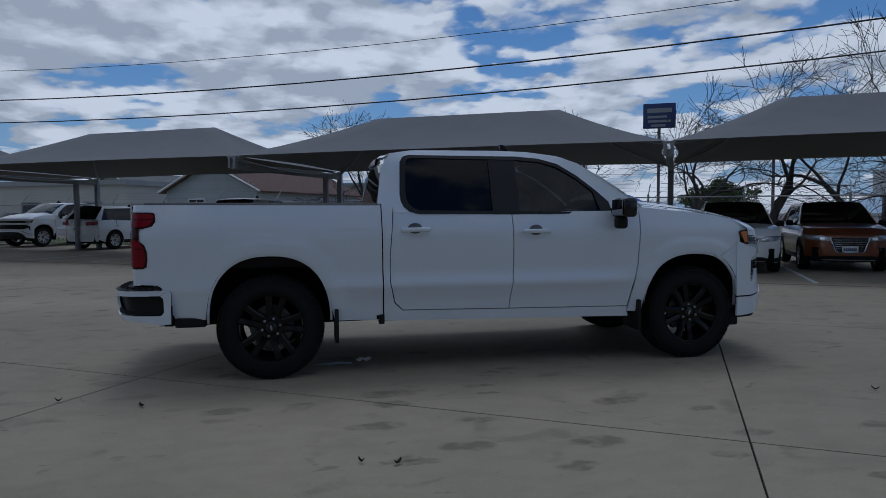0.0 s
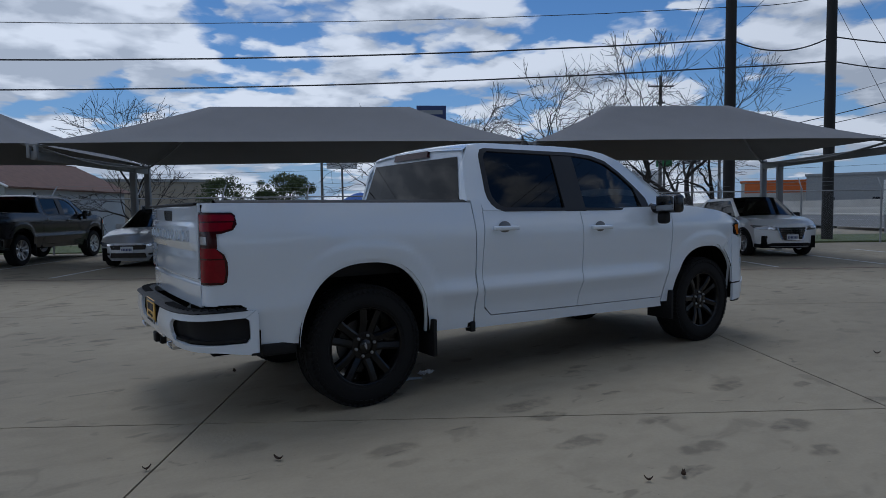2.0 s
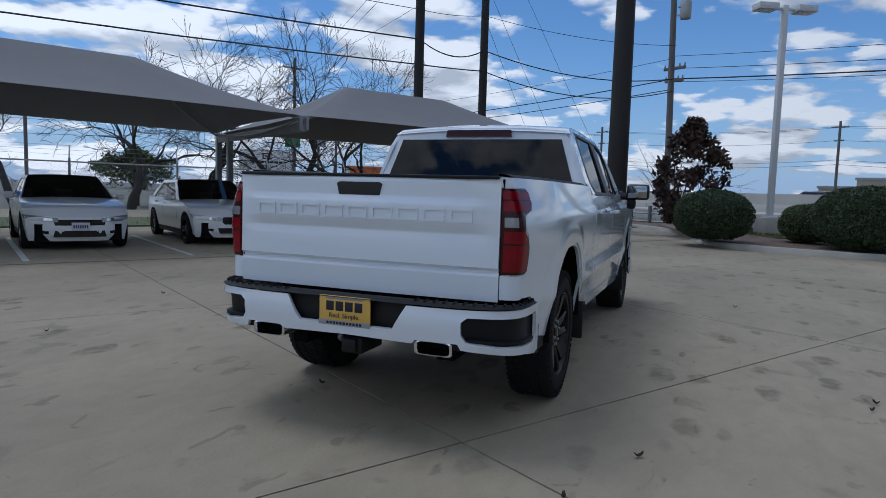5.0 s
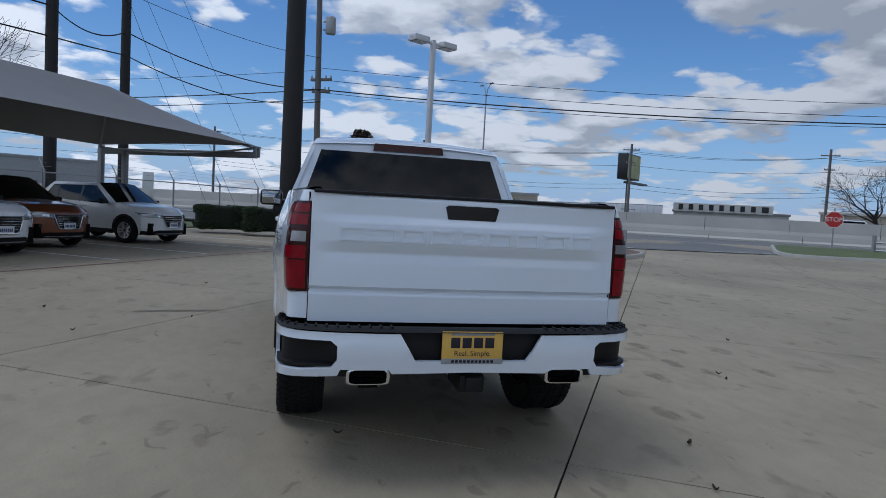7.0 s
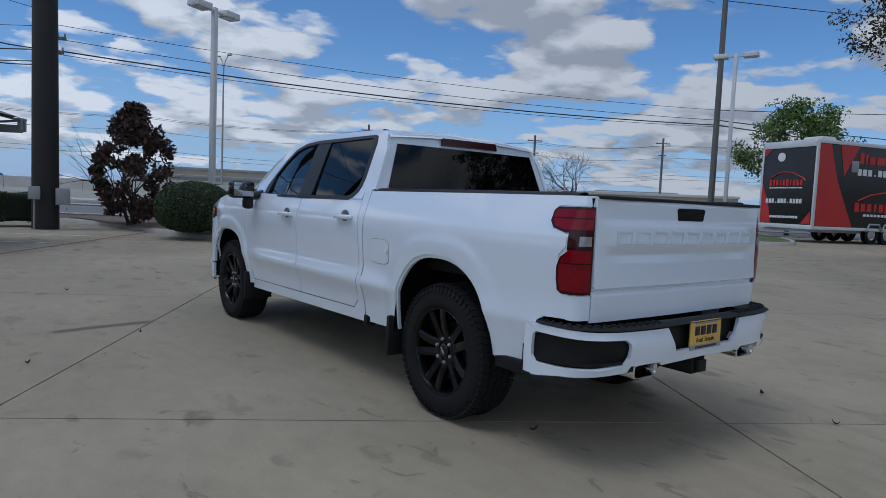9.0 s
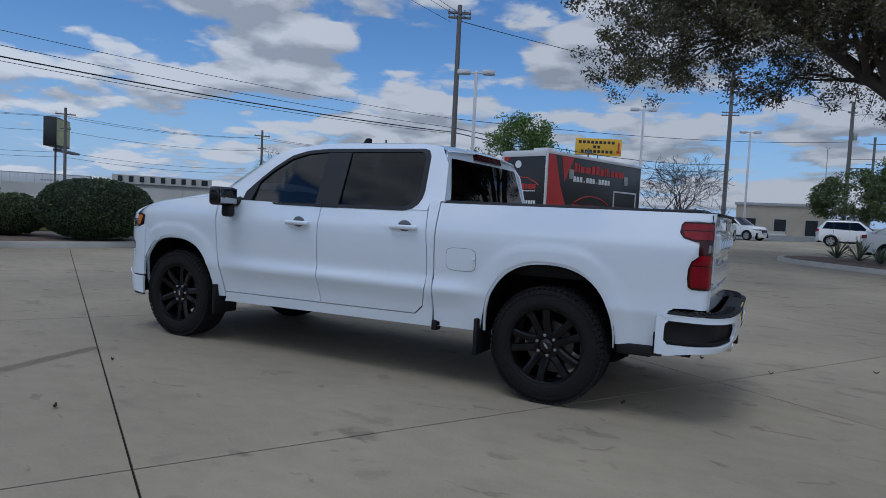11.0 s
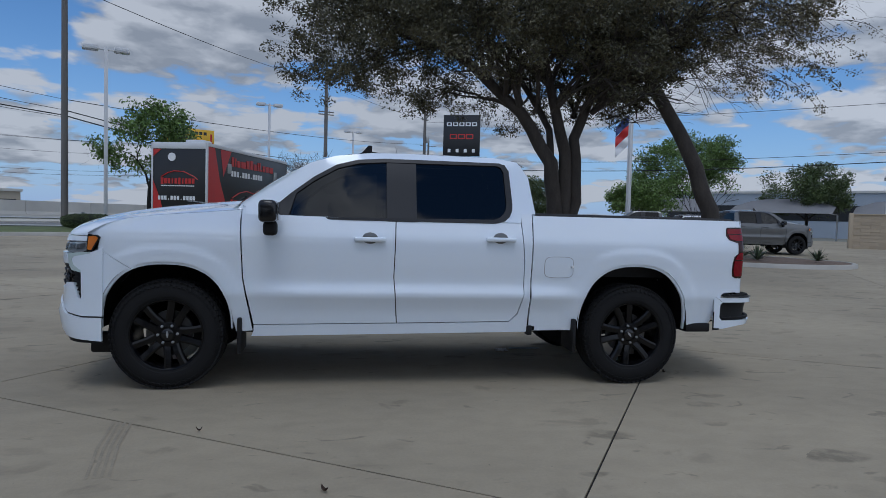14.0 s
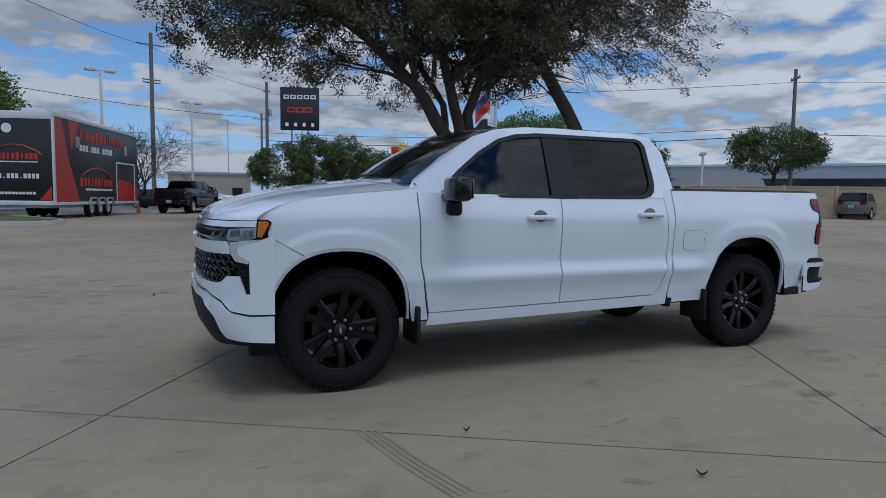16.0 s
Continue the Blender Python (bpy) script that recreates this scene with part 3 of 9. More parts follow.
def wheel_meshes(rim_mat, tread=True):
    """Meshes of one wheel, turning round the local y axis, outer face towards +y."""
    turn = pose(0, 0, 0, -90, 0, 0)
    made = {}
    bm = bmesh.new()
    lathe(bm, [(0.266, -0.125), (0.28, -0.132), (0.33, -0.142), (0.385, -0.134), (0.408, -0.112), (0.414, -0.09), (0.414, 0.0), (0.414, 0.09), (0.408, 0.112), (0.396, 0.126), (0.383, 0.133), (0.380, 0.130), (0.35, 0.139), (0.31, 0.141), (0.292, 0.137), (0.288, 0.132), (0.274, 0.128), (0.266, 0.118), (0.262, 0.0), (0.266, -0.125)], 64, turn)
    if tread:
        n = 62
        for row, (h, w, sh) in enumerate(((-0.108, 0.05, 0), (-0.045, 0.045, 0.5), (0.0, 0.03, 0.2), (0.045, 0.045, 0.7), (0.108, 0.05, 0.35))):
            for k in range(n):
                an = (k + sh) * math.tau / n
                mm = turn @ Matrix.Rotation(an, 4, "Z") @ pose(0.4155, 0, h, 0, 0 if abs(h) < 0.1 else (-14 if h > 0 else 14), 0) @ pose(0, 0, 0, 22 * (1 if row % 2 else -1), 0, 0)
                box(bm, -0.008, -0.0170, -w / 2, 0.0050, 0.0170, w / 2, m=mm)
        for k in range(n):
            mm = turn @ Matrix.Rotation((k + 0.35) * math.tau / n, 4, "Z") @ pose(0.385, 0, 0.132, 0, 28, 0)
            box(bm, -0.016, -0.010, -0.004, 0.014, 0.010, 0.004, m=mm)
    bmesh.ops.recalc_face_normals(bm, faces=bm.faces)
    made["tyre"] = (bm, M["tyre"])
    bm = bmesh.new()
    lathe(bm, [(0.274, 0.124), (0.270, 0.130), (0.262, 0.127), (0.254, 0.112), (0.246, 0.06), (0.240, 0.0), (0.236, -0.12), (0.250, -0.12), (0.268, 0.0), (0.274, 0.124)], 56, turn)
    # five pairs of broad split spokes, each with a raised ridge
    for k in range(5):
        for d in (-1, 1):
            mm = turn @ Matrix.Rotation(k * math.tau / 5, 4, "Z")
            rings = []
            for r, y, w, h in ((0.075, 0.030, 0.030, 0.088), (0.14, 0.037, 0.029, 0.106), (0.20, 0.049, 0.029, 0.116), (0.258, 0.064, 0.032, 0.121)):
                y *= d
                e = 0.35 * w * d
                rings.append([bm.verts.new(mm @ Vector(c)) for c in ((r, y - w, h - 0.045), (r, y - w * 0.9, h - 0.008), (r, y + e, h), (r, y + w * 0.9, h - 0.008), (r, y + w, h - 0.045))])
            for a, b in zip(rings, rings[1:]):
                for j in range(5):
                    bm.faces.new((a[j], a[(j + 1) % 5], b[(j + 1) % 5], b[j]))
    lathe(bm, [(0.0, 0.045), (0.112, 0.045), (0.108, 0.076), (0.096, 0.090), (0.06, 0.094), (0.055, 0.086), (0, 0.085)], 36, turn)
    made["rim"] = (bm, rim_mat)
    bm = bmesh.new()
    lathe(bm, [(0, 0.084), (0.042, 0.084), (0.044, 0.098), (0.036, 0.104), (0, 0.106)], 24, turn)
    made["centre_cap"] = (bm, M["gloss_black"])
    bm = bmesh.new()
    for a, b in (((-0.024, -0.005), (-0.009, 0.005)), ((-0.010, -0.009), (0.010, 0.009)), ((0.009, -0.005), (0.024, 0.005))):
        box(bm, a[0], a[1], 0.106, b[0], b[1], 0.108, m=turn @ pose(0, 0, 0, 0, 0, 60))
    made["emblem"] = (bm, M["galv"])
    for k in range(6):
        bm = bmesh.new()
        mm = turn @ Matrix.Rotation((k + 0.5) * math.tau / 6, 4, "Z") @ pose(0.072, 0, 0.088)
        lathe(bm, [(0.0, 0), (0.011, 0), (0.011, 0.016), (0.007, 0.021), (0, 0.022)], 8, mm)
        made["wheel_nut_%d" % k] = (bm, M["galv"])
    bm = bmesh.new()
    lathe(bm, [(0.0, 0.0), (0.175, 0.0), (0.175, 0.028), (0.09, 0.028), (0.085, 0.05), (0, 0.05)], 36, turn)
    box(bm, 0.10, -0.07, -0.02, 0.19, 0.07, 0.045, 0.012, m=turn @ pose(0, 0, 0, 0, 0, 25))
    made["brake_disc"] = (bm, M["disc"])
    return made


def hang_wheels(car, meshes, spots, out_y, scale=1.0, wide=1.0):
    """Four wheels under a car; the meshes are shared."""
    datas = {}
    for key, (bm, ma) in meshes.items():
        me = bpy.data.meshes.new(key)
        bmesh.ops.recalc_face_normals(bm, faces=bm.faces)
        bm.to_mesh(me)
        bm.free()
        me.materials.append(ma)
        me.polygons.foreach_set("use_smooth", [True] * len(me.polygons))
        me.set_sharp_from_angle(angle=radians(35))
        datas[key] = me
    for n, x in enumerate(spots):
        for s in (1, -1):
            wh = new("wheel", datas["tyre"])
            wh.parent = car
            wh.matrix_local = pose(x, s * out_y, TYRE_R * scale, 0, 37 * n + 13 * s + 20, 0 if s > 0 else 180) @ Matrix.Diagonal((scale, wide, scale, 1))
            wh["label"] = "black all-terrain tyre and wheel"
            for key in datas:
                if key != "tyre":
                    ob = new(key.rsplit("_", 1)[0] if key[-1].isdigit() else key, datas[key])
                    ob.parent = wh


def mirrored(bm_fn):
    bm = bmesh.new()
    for s in (1, -1):
        bm_fn(bm, s)
    return bm


def arch_points(cx, b, x_lo, x_hi, z_end, n=28):
    """Rim of a wheel opening from its front foot to its rear foot."""
    pts = []
    for k in range(n + 1):
        a = math.pi * k / n
        c, s = math.cos(a), math.sin(a)
        e = 2 / 2.4
        pts.append((cx + 0.49 * math.copysign(abs(c) ** e, c), max(z_end, 0.46 + b * s ** e)))
    return pts


def build_truck(name, label, paint, m, detail=True, rim="rim", back_plate="plate_y", bright=False):
    car = thing(name, label, "pickup truck", m)
    y3 = lambda s, f=side_y, d=0.0: (lambda x, z: Vector((x, s * (f(x, z) - d), z)))
    TH = 0.02
    front_arch, rear_arch = arch_points(AX, 0.525, 0, 0, 0.46), arch_points(-AX, 0.565, 0, 0, 0.50)
    sides = (1, -1)

    for s in sides:
        # front wing
        bm = bmesh.new()
        poly = [(1.335, 1.388), (1.338, 1.30), (1.318, 0.87), (1.24, 0.455), (1.36, 0.45)] + [q for q in front_arch[::-1][1:] if q[0] < 2.08] + [(2.104, 0.925), (2.355, 1.072), (2.34, 1.14), (2.385, 1.172), (2.432, 1.179), (2.40, 1.211), (2.32, 1.2515), (2.24, 1.2795), (2.06, 1.3155), (1.88, 1.3375), (1.6, 1.362)]
        sheet(bm, poly, y3(s), (0.036, 0.024), TH)
        part("front_wing", bm, paint, car)
        bm = bmesh.new()
        sheet(bm, [(2.108, 0.921)] + [q for q in front_arch[::-1] if 2.13 < q[0] < 2.335] + [(2.344, 0.69), (2.353, 1.067)], y3(s), 0.07, TH)
        part("fascia_side", bm, paint, car)
        # doors
        bm = bmesh.new()
        sheet(bm, [(1.328, 1.36), (1.328, 1.30), (1.308, 0.87), (1.232, 0.505), (0.128, 0.52), (0.160, 0.89), (0.150, 1.345)], y3(s), (0.07, 0.026), TH)
        door = part("front_door", bm, paint, car)
        door_handle(door, s, 0.35, 1.185, paint)
        bm = bmesh.new()
        sheet(bm, [(0.142, 1.345), (0.152, 0.89), (0.120, 0.52), (-0.80, 0.535), (-0.865, 0.60), (-0.905, 0.77), (-0.905, 1.0), (-0.875, 1.36)], y3(s), (0.07, 0.026), TH)
        door = part("rear_door", bm, paint, car)
        door_handle(door, s, -0.70, 1.205, paint)
        # cab side below and behind the rear door
        bm = bmesh.new()
        sheet(bm, [(1.232, 0.498), (1.232, 0.455), (1.25, 0.41), (-0.955, 0.445), (-0.965, 0.91), (-0.972, 1.42), (-0.882, 1.42), (-0.882, 1.36), (-0.912, 1.0), (-0.912, 0.765), (-0.872, 0.592), (-0.803, 0.527), (0.12, 0.512)], y3(s), 0.08, TH)
        part("cab_side", bm, paint, car)
        # pillars and roof rail
        bm = bmesh.new()
        rail = [(1.37, 1.395), (1.33, 1.455), (1.10, 1.625), (0.82, 1.785), (0.63, 1.848), (0.35, 1.884), (0.07, 1.892), (-0.69, 1.885), (-0.88, 1.853), (-0.965, 1.72), (-1.005, 1.42), (-0.885, 1.42), (-0.875, 1.345), (-0.66, 1.345),
                (-0.74, 1.362), (-0.785, 1.395), (-0.808, 1.44), (-0.815, 1.50), (-0.80, 1.775), (-0.77, 1.825), (-0.72, 1.84), (0.24, 1.84), (0.45, 1.822), (0.62, 1.775), (0.80, 1.668), (0.97, 1.535), (1.075, 1.44), (1.10, 1.345), (1.335, 1.345)]
        sheet(bm, rail, lambda x, z, s=s: Vector((x, s * max(cab_y(x, z), 0), z)), 0.08, 0.03)
        part("cab_frame", bm, paint, car)
        # black window surround, post and glass
        bm = bmesh.new()
        for poly in ([(-0.66, 1.335), (-0.74, 1.353), (-0.785, 1.39), (-0.808, 1.44), (-0.815, 1.50), (-0.80, 1.775), (-0.77, 1.825), (-0.72, 1.84), (-0.70, 1.815), (-0.735, 1.80), (-0.755, 1.76), (-0.765, 1.50), (-0.758, 1.455), (-0.738, 1.415), (-0.70, 1.382), (-0.65, 1.365)],
                     [(0.22, 1.84), (0.22, 1.33), (-0.02, 1.33), (-0.02, 1.84)],
                     [(-0.72, 1.84), (0.24, 1.84), (0.45, 1.822), (0.62, 1.775), (0.80, 1.668), (0.97, 1.535), (1.075, 1.44), (1.055, 1.435), (0.96, 1.51), (0.79, 1.64), (0.61, 1.745), (0.44, 1.792), (0.24, 1.808), (-0.70, 1.815)],
                     [(1.075, 1.44), (1.10, 1.33), (-0.66, 1.335), (-0.65, 1.365), (1.06, 1.345), (1.055, 1.435)],
                     [(0.93, 1.54), (1.055, 1.435), (1.06, 1.345), (0.985, 1.345)]):
            sheet(bm, poly, lambda x, z, s=s: Vector((x, s * (cab_y(x, z) + 0.002), z)), 0.12, 0.02)
        part("window_trim", bm, M["pillar"], car)
        bm = bmesh.new()
        sheet(bm, [(0.98, 1.345), (0.19, 1.345), (0.19, 1.825), (0.44, 1.80), (0.61, 1.75), (0.79, 1.645), (0.94, 1.53)], lambda x, z, s=s: Vector((x, s * glass_y(x, z), z)), 0.06)
        part("front_door_glass", bm, M["glass"], car)
        bm = bmesh.new()
        sheet(bm, [(-0.02, 1.34), (-0.66, 1.355), (-0.71, 1.375), (-0.75, 1.41), (-0.768, 1.455), (-0.77, 1.50), (-0.76, 1.78), (-0.71, 1.825), (-0.02, 1.825)], lambda x, z, s=s: Vector((x, s * glass_y(x, z), z)), 0.06)
        part("rear_door_glass", bm, M["glass_dark"], car)
        # load bed side
        bm = bmesh.new()
        poly = [(-0.981, 1.405), (-0.975, 0.91), (-0.969, 0.455), (-1.36, 0.462)] + rear_arch[1:-1] + [(-2.362, 0.505), (-2.60, 0.515), (-2.645, 0.60), (-2.665, 0.73), (-2.72, 0.785), (-2.86, 0.79), (-2.862, 0.912), (-2.825, 0.912), (-2.80, 0.94), (-2.80, 1.11), (-2.838, 1.152), (-2.84, 1.205), (-2.81, 1.232), (-2.748, 1.252), (-2.732, 1.285), (-2.74, 1.345), (-2.755, 1.358), (-2.86, 1.358), (-2.86, 1.41)]
        sheet(bm, poly, y3(s), (0.036, 0.024), TH)
        part("bed_side", bm, paint, car)
        if s > 0:
            bm = bmesh.new()
            ring = [(-1.2 + 0.125 * math.copysign(abs(math.cos(a)) ** 0.45, math.cos(a)), 0.988 + 0.088 * math.copysign(abs(math.sin(a)) ** 0.45, math.sin(a))) for a in [math.tau * (k + 0.5) / 28 for k in range(28)]]
            sheet(bm, ring, y3(s, d=-0.0015), 0.08, 0.004)
            part("fuel_flap_seam", bm, M["grey_ink"], car)
            bm = bmesh.new()
            sheet(bm, [((x + 1.2) * 0.965 - 1.2, (z - 0.99) * 0.96 + 0.99) for x, z in ring], y3(s, d=-0.004), 0.08, 0.006)
            flap = part("fuel_flap", bm, paint, car)
            bm = bmesh.new()
            box(bm, -1.322, s * 0.985, 0.985, -1.298, s * 1.002, 1.005, 0.004)
            part("flap_catch", bm, M["pearl"], flap)
        # wheel openings: liners
        for cx, b in ((AX, 0.525), (-AX, 0.565)):
            bm = bmesh.new()
            pts = arch_points(cx, b - 0.004, 0, 0, 0.40)
            grid_surface(bm, len(pts) - 1, 3, lambda i, j: Vector((pts[round(i * (len(pts) - 1))][0], s * (0.955 - 0.33 * j), pts[round(i * (len(pts) - 1))][1])))
            bm.faces.new([bm.verts.new((x, s * 0.62, z)) for x, z in pts])
            part("wheel_arch_liner", bm, M["under"], car)
            bm = bmesh.new()
            outer, inner = arch_points(cx, b + 0.002, 0, 0, 0.47), arch_points(cx, b - 0.022, 0, 0, 0.47)
            inner = [((x - cx) * 0.965 + cx, z) for x, z in inner]
            sheet(bm, outer + inner[::-1], y3(s, d=0.012), 0.3, 0.02)
            part("arch_lip", bm, paint, car)
        # mud flaps
        for x0 in (1.335, -1.345):
            bm = bmesh.new()
            box(bm, x0 - 0.02, s * 0.70, 0.285 if x0 > 0 else 0.285, x0 + 0.012, s * 0.985, 0.56, 0.008, m=pose(0, 0, 0))
            part("mud_flap", bm, M["trim"], car)
        bm = bmesh.new()
        box(bm, -2.60, s * 0.80, 0.445, -2.37, s * 0.925, 0.52, 0.01)
        part("lower_trim", bm, M["trim"], car)
        bm = bmesh.new()
        box(bm, -1.00, s * 0.86, 0.42, -0.955, s * 0.94, 0.50, 0.008)
        part("sill_end", bm, M["trim"], car)
        # gap between cab and bed
        bm = bmesh.new()
        box(bm, -1.02, s * 0.80, 0.46, -0.955, s * 0.925, 1.345)
        part("cab_gap", bm, M["under"], car)
        # tail lamp, wrapped round the rear corner
        def lamp(q, z, s=s, d=0.0):
            yb = side_y(-2.86, z) - 0.0
            if q < 0.085:
                return Vector((-2.925 - d + 0.012 * (q / 0.085) ** 2, s * (0.803 + (q - 0.036) / 0.049 * (yb - 0.853)), z))
            a = min((q - 0.085) / 0.075, 1) * math.pi / 2
            if q < 0.16:
                return Vector((-2.862 - (0.051 + d) * math.cos(a), s * (yb - 0.05 + (0.05 + d) * math.sin(a)), z))
            x = -2.862 + (q - 0.16)
            return Vector((x, s * (side_y(x, z) + d), z))
        bm = bmesh.new()
        for poly in ([(0.036, 1.225), (0.036, 1.355), (0.27, 1.352), (0.29, 1.335), (0.295, 1.28), (0.27, 1.245), (0.20, 1.225)], [(0.036, 1.135), (0.036, 1.225), (0.172, 1.225), (0.172, 1.135)], [(0.038, 0.915), (0.036, 1.135), (0.165, 1.135), (0.21, 1.10), (0.23, 1.05), (0.232, 0.985), (0.225, 0.93), (0.20, 0.915)]):
            sheet(bm, poly, lambda q, z: lamp(q, z, d=0.003), 0.02, 0.02)
        tl = part("tail_lamp", bm, M["red_dark"], car, "dark red tail lamp lens")
        bm = bmesh.new()
        sheet(bm, [(0.036, 0.912), (0.036, 1.358), (0.27, 1.358), (0.27, 0.912)], lambda q, z: lamp(q, z, d=-0.005), 0.02, 0.012)
        part("lamp_surround", bm, paint, car)
        bm = bmesh.new()
        sheet(bm, [(0.052, 1.158), (0.052, 1.208), (0.115, 1.208), (0.115, 1.158)], lambda q, z: lamp(q, z, d=0.008), 0.03, 0.006)
        part("reversing_light", bm, M["clear_lens"], tl, "clear reversing light")
        for poly in ([(0.05, 1.300), (0.05, 1.342), (0.268, 1.340), (0.28, 1.325), (0.28, 1.300)], [(0.05, 1.240), (0.05, 1.292), (0.275, 1.292), (0.262, 1.256), (0.20, 1.240)], [(0.05, 1.075), (0.05, 1.138), (0.158, 1.138), (0.195, 1.098), (0.205, 1.075)], [(0.05, 0.93), (0.05, 1.067), (0.21, 1.067), (0.217, 0.985), (0.205, 0.93)]):
            bm = bmesh.new()
            sheet(bm, poly, lambda q, z: lamp(q, z, d=0.007), 0.03, 0.006)
            part("red_lens", bm, M["red_lens"], tl, "bright red lens")
        bm = bmesh.new()
        sheet(bm, [(0.036, 1.358), (0.036, 1.41), (0.17, 1.41), (0.17, 1.358)], lamp, 0.03, 0.015)
        part("upper_rear_corner", bm, paint, car)
        bm = bmesh.new()
        sheet(bm, [(0.036, 0.785), (0.036, 0.91), (0.17, 0.91), (0.17, 0.785)], lamp, 0.03, 0.015)
        part("lower_rear_corner", bm, paint, car)
        # black cap on the bed rail
        bm = bmesh.new()
        grid_surface(bm, 20, 5, lambda i, j: Vector((-1.0 - 1.83 * i, s * (side_y(-1.0 - 1.83 * i, 1.42) + 0.004 - 0.115 * j), 1.405 + 0.024 * math.sin(math.pi * min(1, j * 1.6 + 0.0) * 0.5) - 0.06 * max(0, j - 0.8) * 5)))
        part("bed_rail_cap", bm, M["trim"], car, "black plastic bed rail cap")
        # door mirror
        bm = bmesh.new()
        tube(bm, [(1.10, s * 0.90, 1.345), (1.12, s * 0.98, 1.33), (1.125, s * 1.06, 1.325)], [0.045, 0.04, 0.04], 8)
        mir = part("door_mirror", bm, M["gloss_black"], car, "gloss black door mirror")
        bm = bmesh.new()
        box(bm, 1.035, s * 1.005, 1.30, 1.165, s * 1.235, 1.465, 0.035, 3)
        for v in bm.verts:
            v.co.x += 0.03 * (1 - abs(v.co.y * s - 1.12) / 0.12)
        part("mirror_head", bm, M["gloss_black"], mir)
        bm = bmesh.new()
        box(bm, 1.03, s * 1.025, 1.32, 1.036, s * 1.215, 1.45, 0.002)
        part("mirror_pane", bm, M["mirror"], mir, "mirror glass")
        bm = bmesh.new()
        box(bm, 1.05, s * 1.01, 1.20, 1.155, s * 1.10, 1.31, 0.03, 3)
        part("mirror_foot", bm, M["trim"], mir)
        # front fascia pieces on this half
        nm = lambda d=0.0: (lambda q, z: nose(q, z, s, d))
        slit = [(1.26, 0.562), (1.095, 0.564), (0.96, 0.588), (0.855, 0.652), (0.63, 0.70), (0.0, 0.71)]
        bm = bmesh.new()
        sheet(bm, [(0.0, 1.124), (0.0, 1.158), (1.12, 1.164), (1.122, 1.126)], nm(-0.004), 0.045, 0.03)
        part("bonnet_bar", bm, paint, car)
        bm = bmesh.new()
        sheet(bm, [(0.0, 0.955), (0.0, 1.032), (0.90, 1.034), (0.935, 1.0), (0.935, 0.955)], nm(-0.006), 0.045, 0.04)
        part("grille_beam", bm, paint, car)
        bm = bmesh.new()
        sheet(bm, [(1.16, 1.042), (1.262, 1.075), (1.262, 0.566), (1.095, 0.569), (0.962, 0.593), (0.857, 0.657), (0.632, 0.705), (0.0, 0.716), (0.0, 0.764), (0.80, 0.764), (0.85, 0.775), (0.90, 0.812), (1.0, 0.815), (1.055, 0.70), (1.085, 0.698), (1.072, 0.905), (1.0, 0.945), (0.985, 0.985), (1.01, 1.01)], nm(), 0.045, 0.025)
        part("front_fascia", bm, paint, car)
        bm = bmesh.new()
        sheet(bm, [(0.0, 0.755), (0.0, 0.96), (0.97, 0.96), (0.985, 0.82), (0.90, 0.805), (0.80, 0.755)], nm(0.07), 0.06, 0.01)
        sheet(bm, [(0.0, 1.02), (0.0, 1.175), (1.13, 1.175), (1.13, 1.02)], nm(0.05), 0.08, 0.01)
        part("grille", bm, M["gloss_black"], car, "gloss black honeycomb grille")
        bm = bmesh.new()
        for row, z in enumerate((0.79, 0.835, 0.88, 0.925)):
            for k in range(11):
                q = 0.03 + 0.088 * k + (0.044 if row % 2 else 0)
                if q < 0.93 - (0.12 if z < 0.8 else 0):
                    a, b = nose(max(0, q - 0.038), z, s, 0.02), nose(q + 0.038, z, s, 0.02)
                    up = Vector((0.012, 0, 0.026))
                    dn = Vector((0.0, 0, -0.026))
                    tube(bm, [a, a * 0.7 + b * 0.3 + up, a * 0.3 + b * 0.7 + up, b, a * 0.3 + b * 0.7 + dn, a * 0.7 + b * 0.3 + dn, a], 0.009, 5)
        for z in (1.055, 1.10):
            tube(bm, [nose(0.88 * k / 10, z, s, 0.02) for k in range(11)], 0.009, 6)
        for k in range(8):
            tube(bm, [nose(0.08 + 0.105 * k, 1.055, s, 0.02), nose(0.13 + 0.105 * k, 1.10, s, 0.02)], 0.009, 5)
        part("grille_mesh", bm, M["gloss_black"], car)
        bm = bmesh.new()
        sheet(bm, [(0.89, 1.04), (0.89, 1.112), (1.12, 1.122), (1.128, 1.06), (1.05, 1.036)], nm(0.016), 0.05, 0.03)
        hl = part("headlamp", bm, M["lamp_dark"], car, "slim projector headlamp behind clear lens")
        bm = bmesh.new()
        sheet(bm, [(1.128, 1.056), (1.122, 1.172), (1.205, 1.174), (1.24, 1.156), (1.175, 1.05)], nm(0.0), 0.04, 0.03)
        part("lamp_edge", bm, M["gloss_black"], hl)
        bm = bmesh.new()
        sheet(bm, [(1.138, 1.064), (1.134, 1.162), (1.198, 1.164), (1.222, 1.15), (1.17, 1.06)], nm(-0.004), 0.04, 0.008)
        part("turn_signal", bm, M["amber"], hl, "amber turn signal")
        bm = bmesh.new()
        sheet(bm, [(0.94, 1.030), (1.10, 1.044), (1.16, 1.046), (1.16, 1.034), (1.01, 1.008), (0.982, 0.986), (0.998, 0.942), (1.07, 0.91), (1.07, 0.892), (0.972, 0.908), (0.942, 0.95)], nm(-0.004), 0.04, 0.015)
        part("light_bar", bm, M["drl"], hl, "white daytime running light bar")
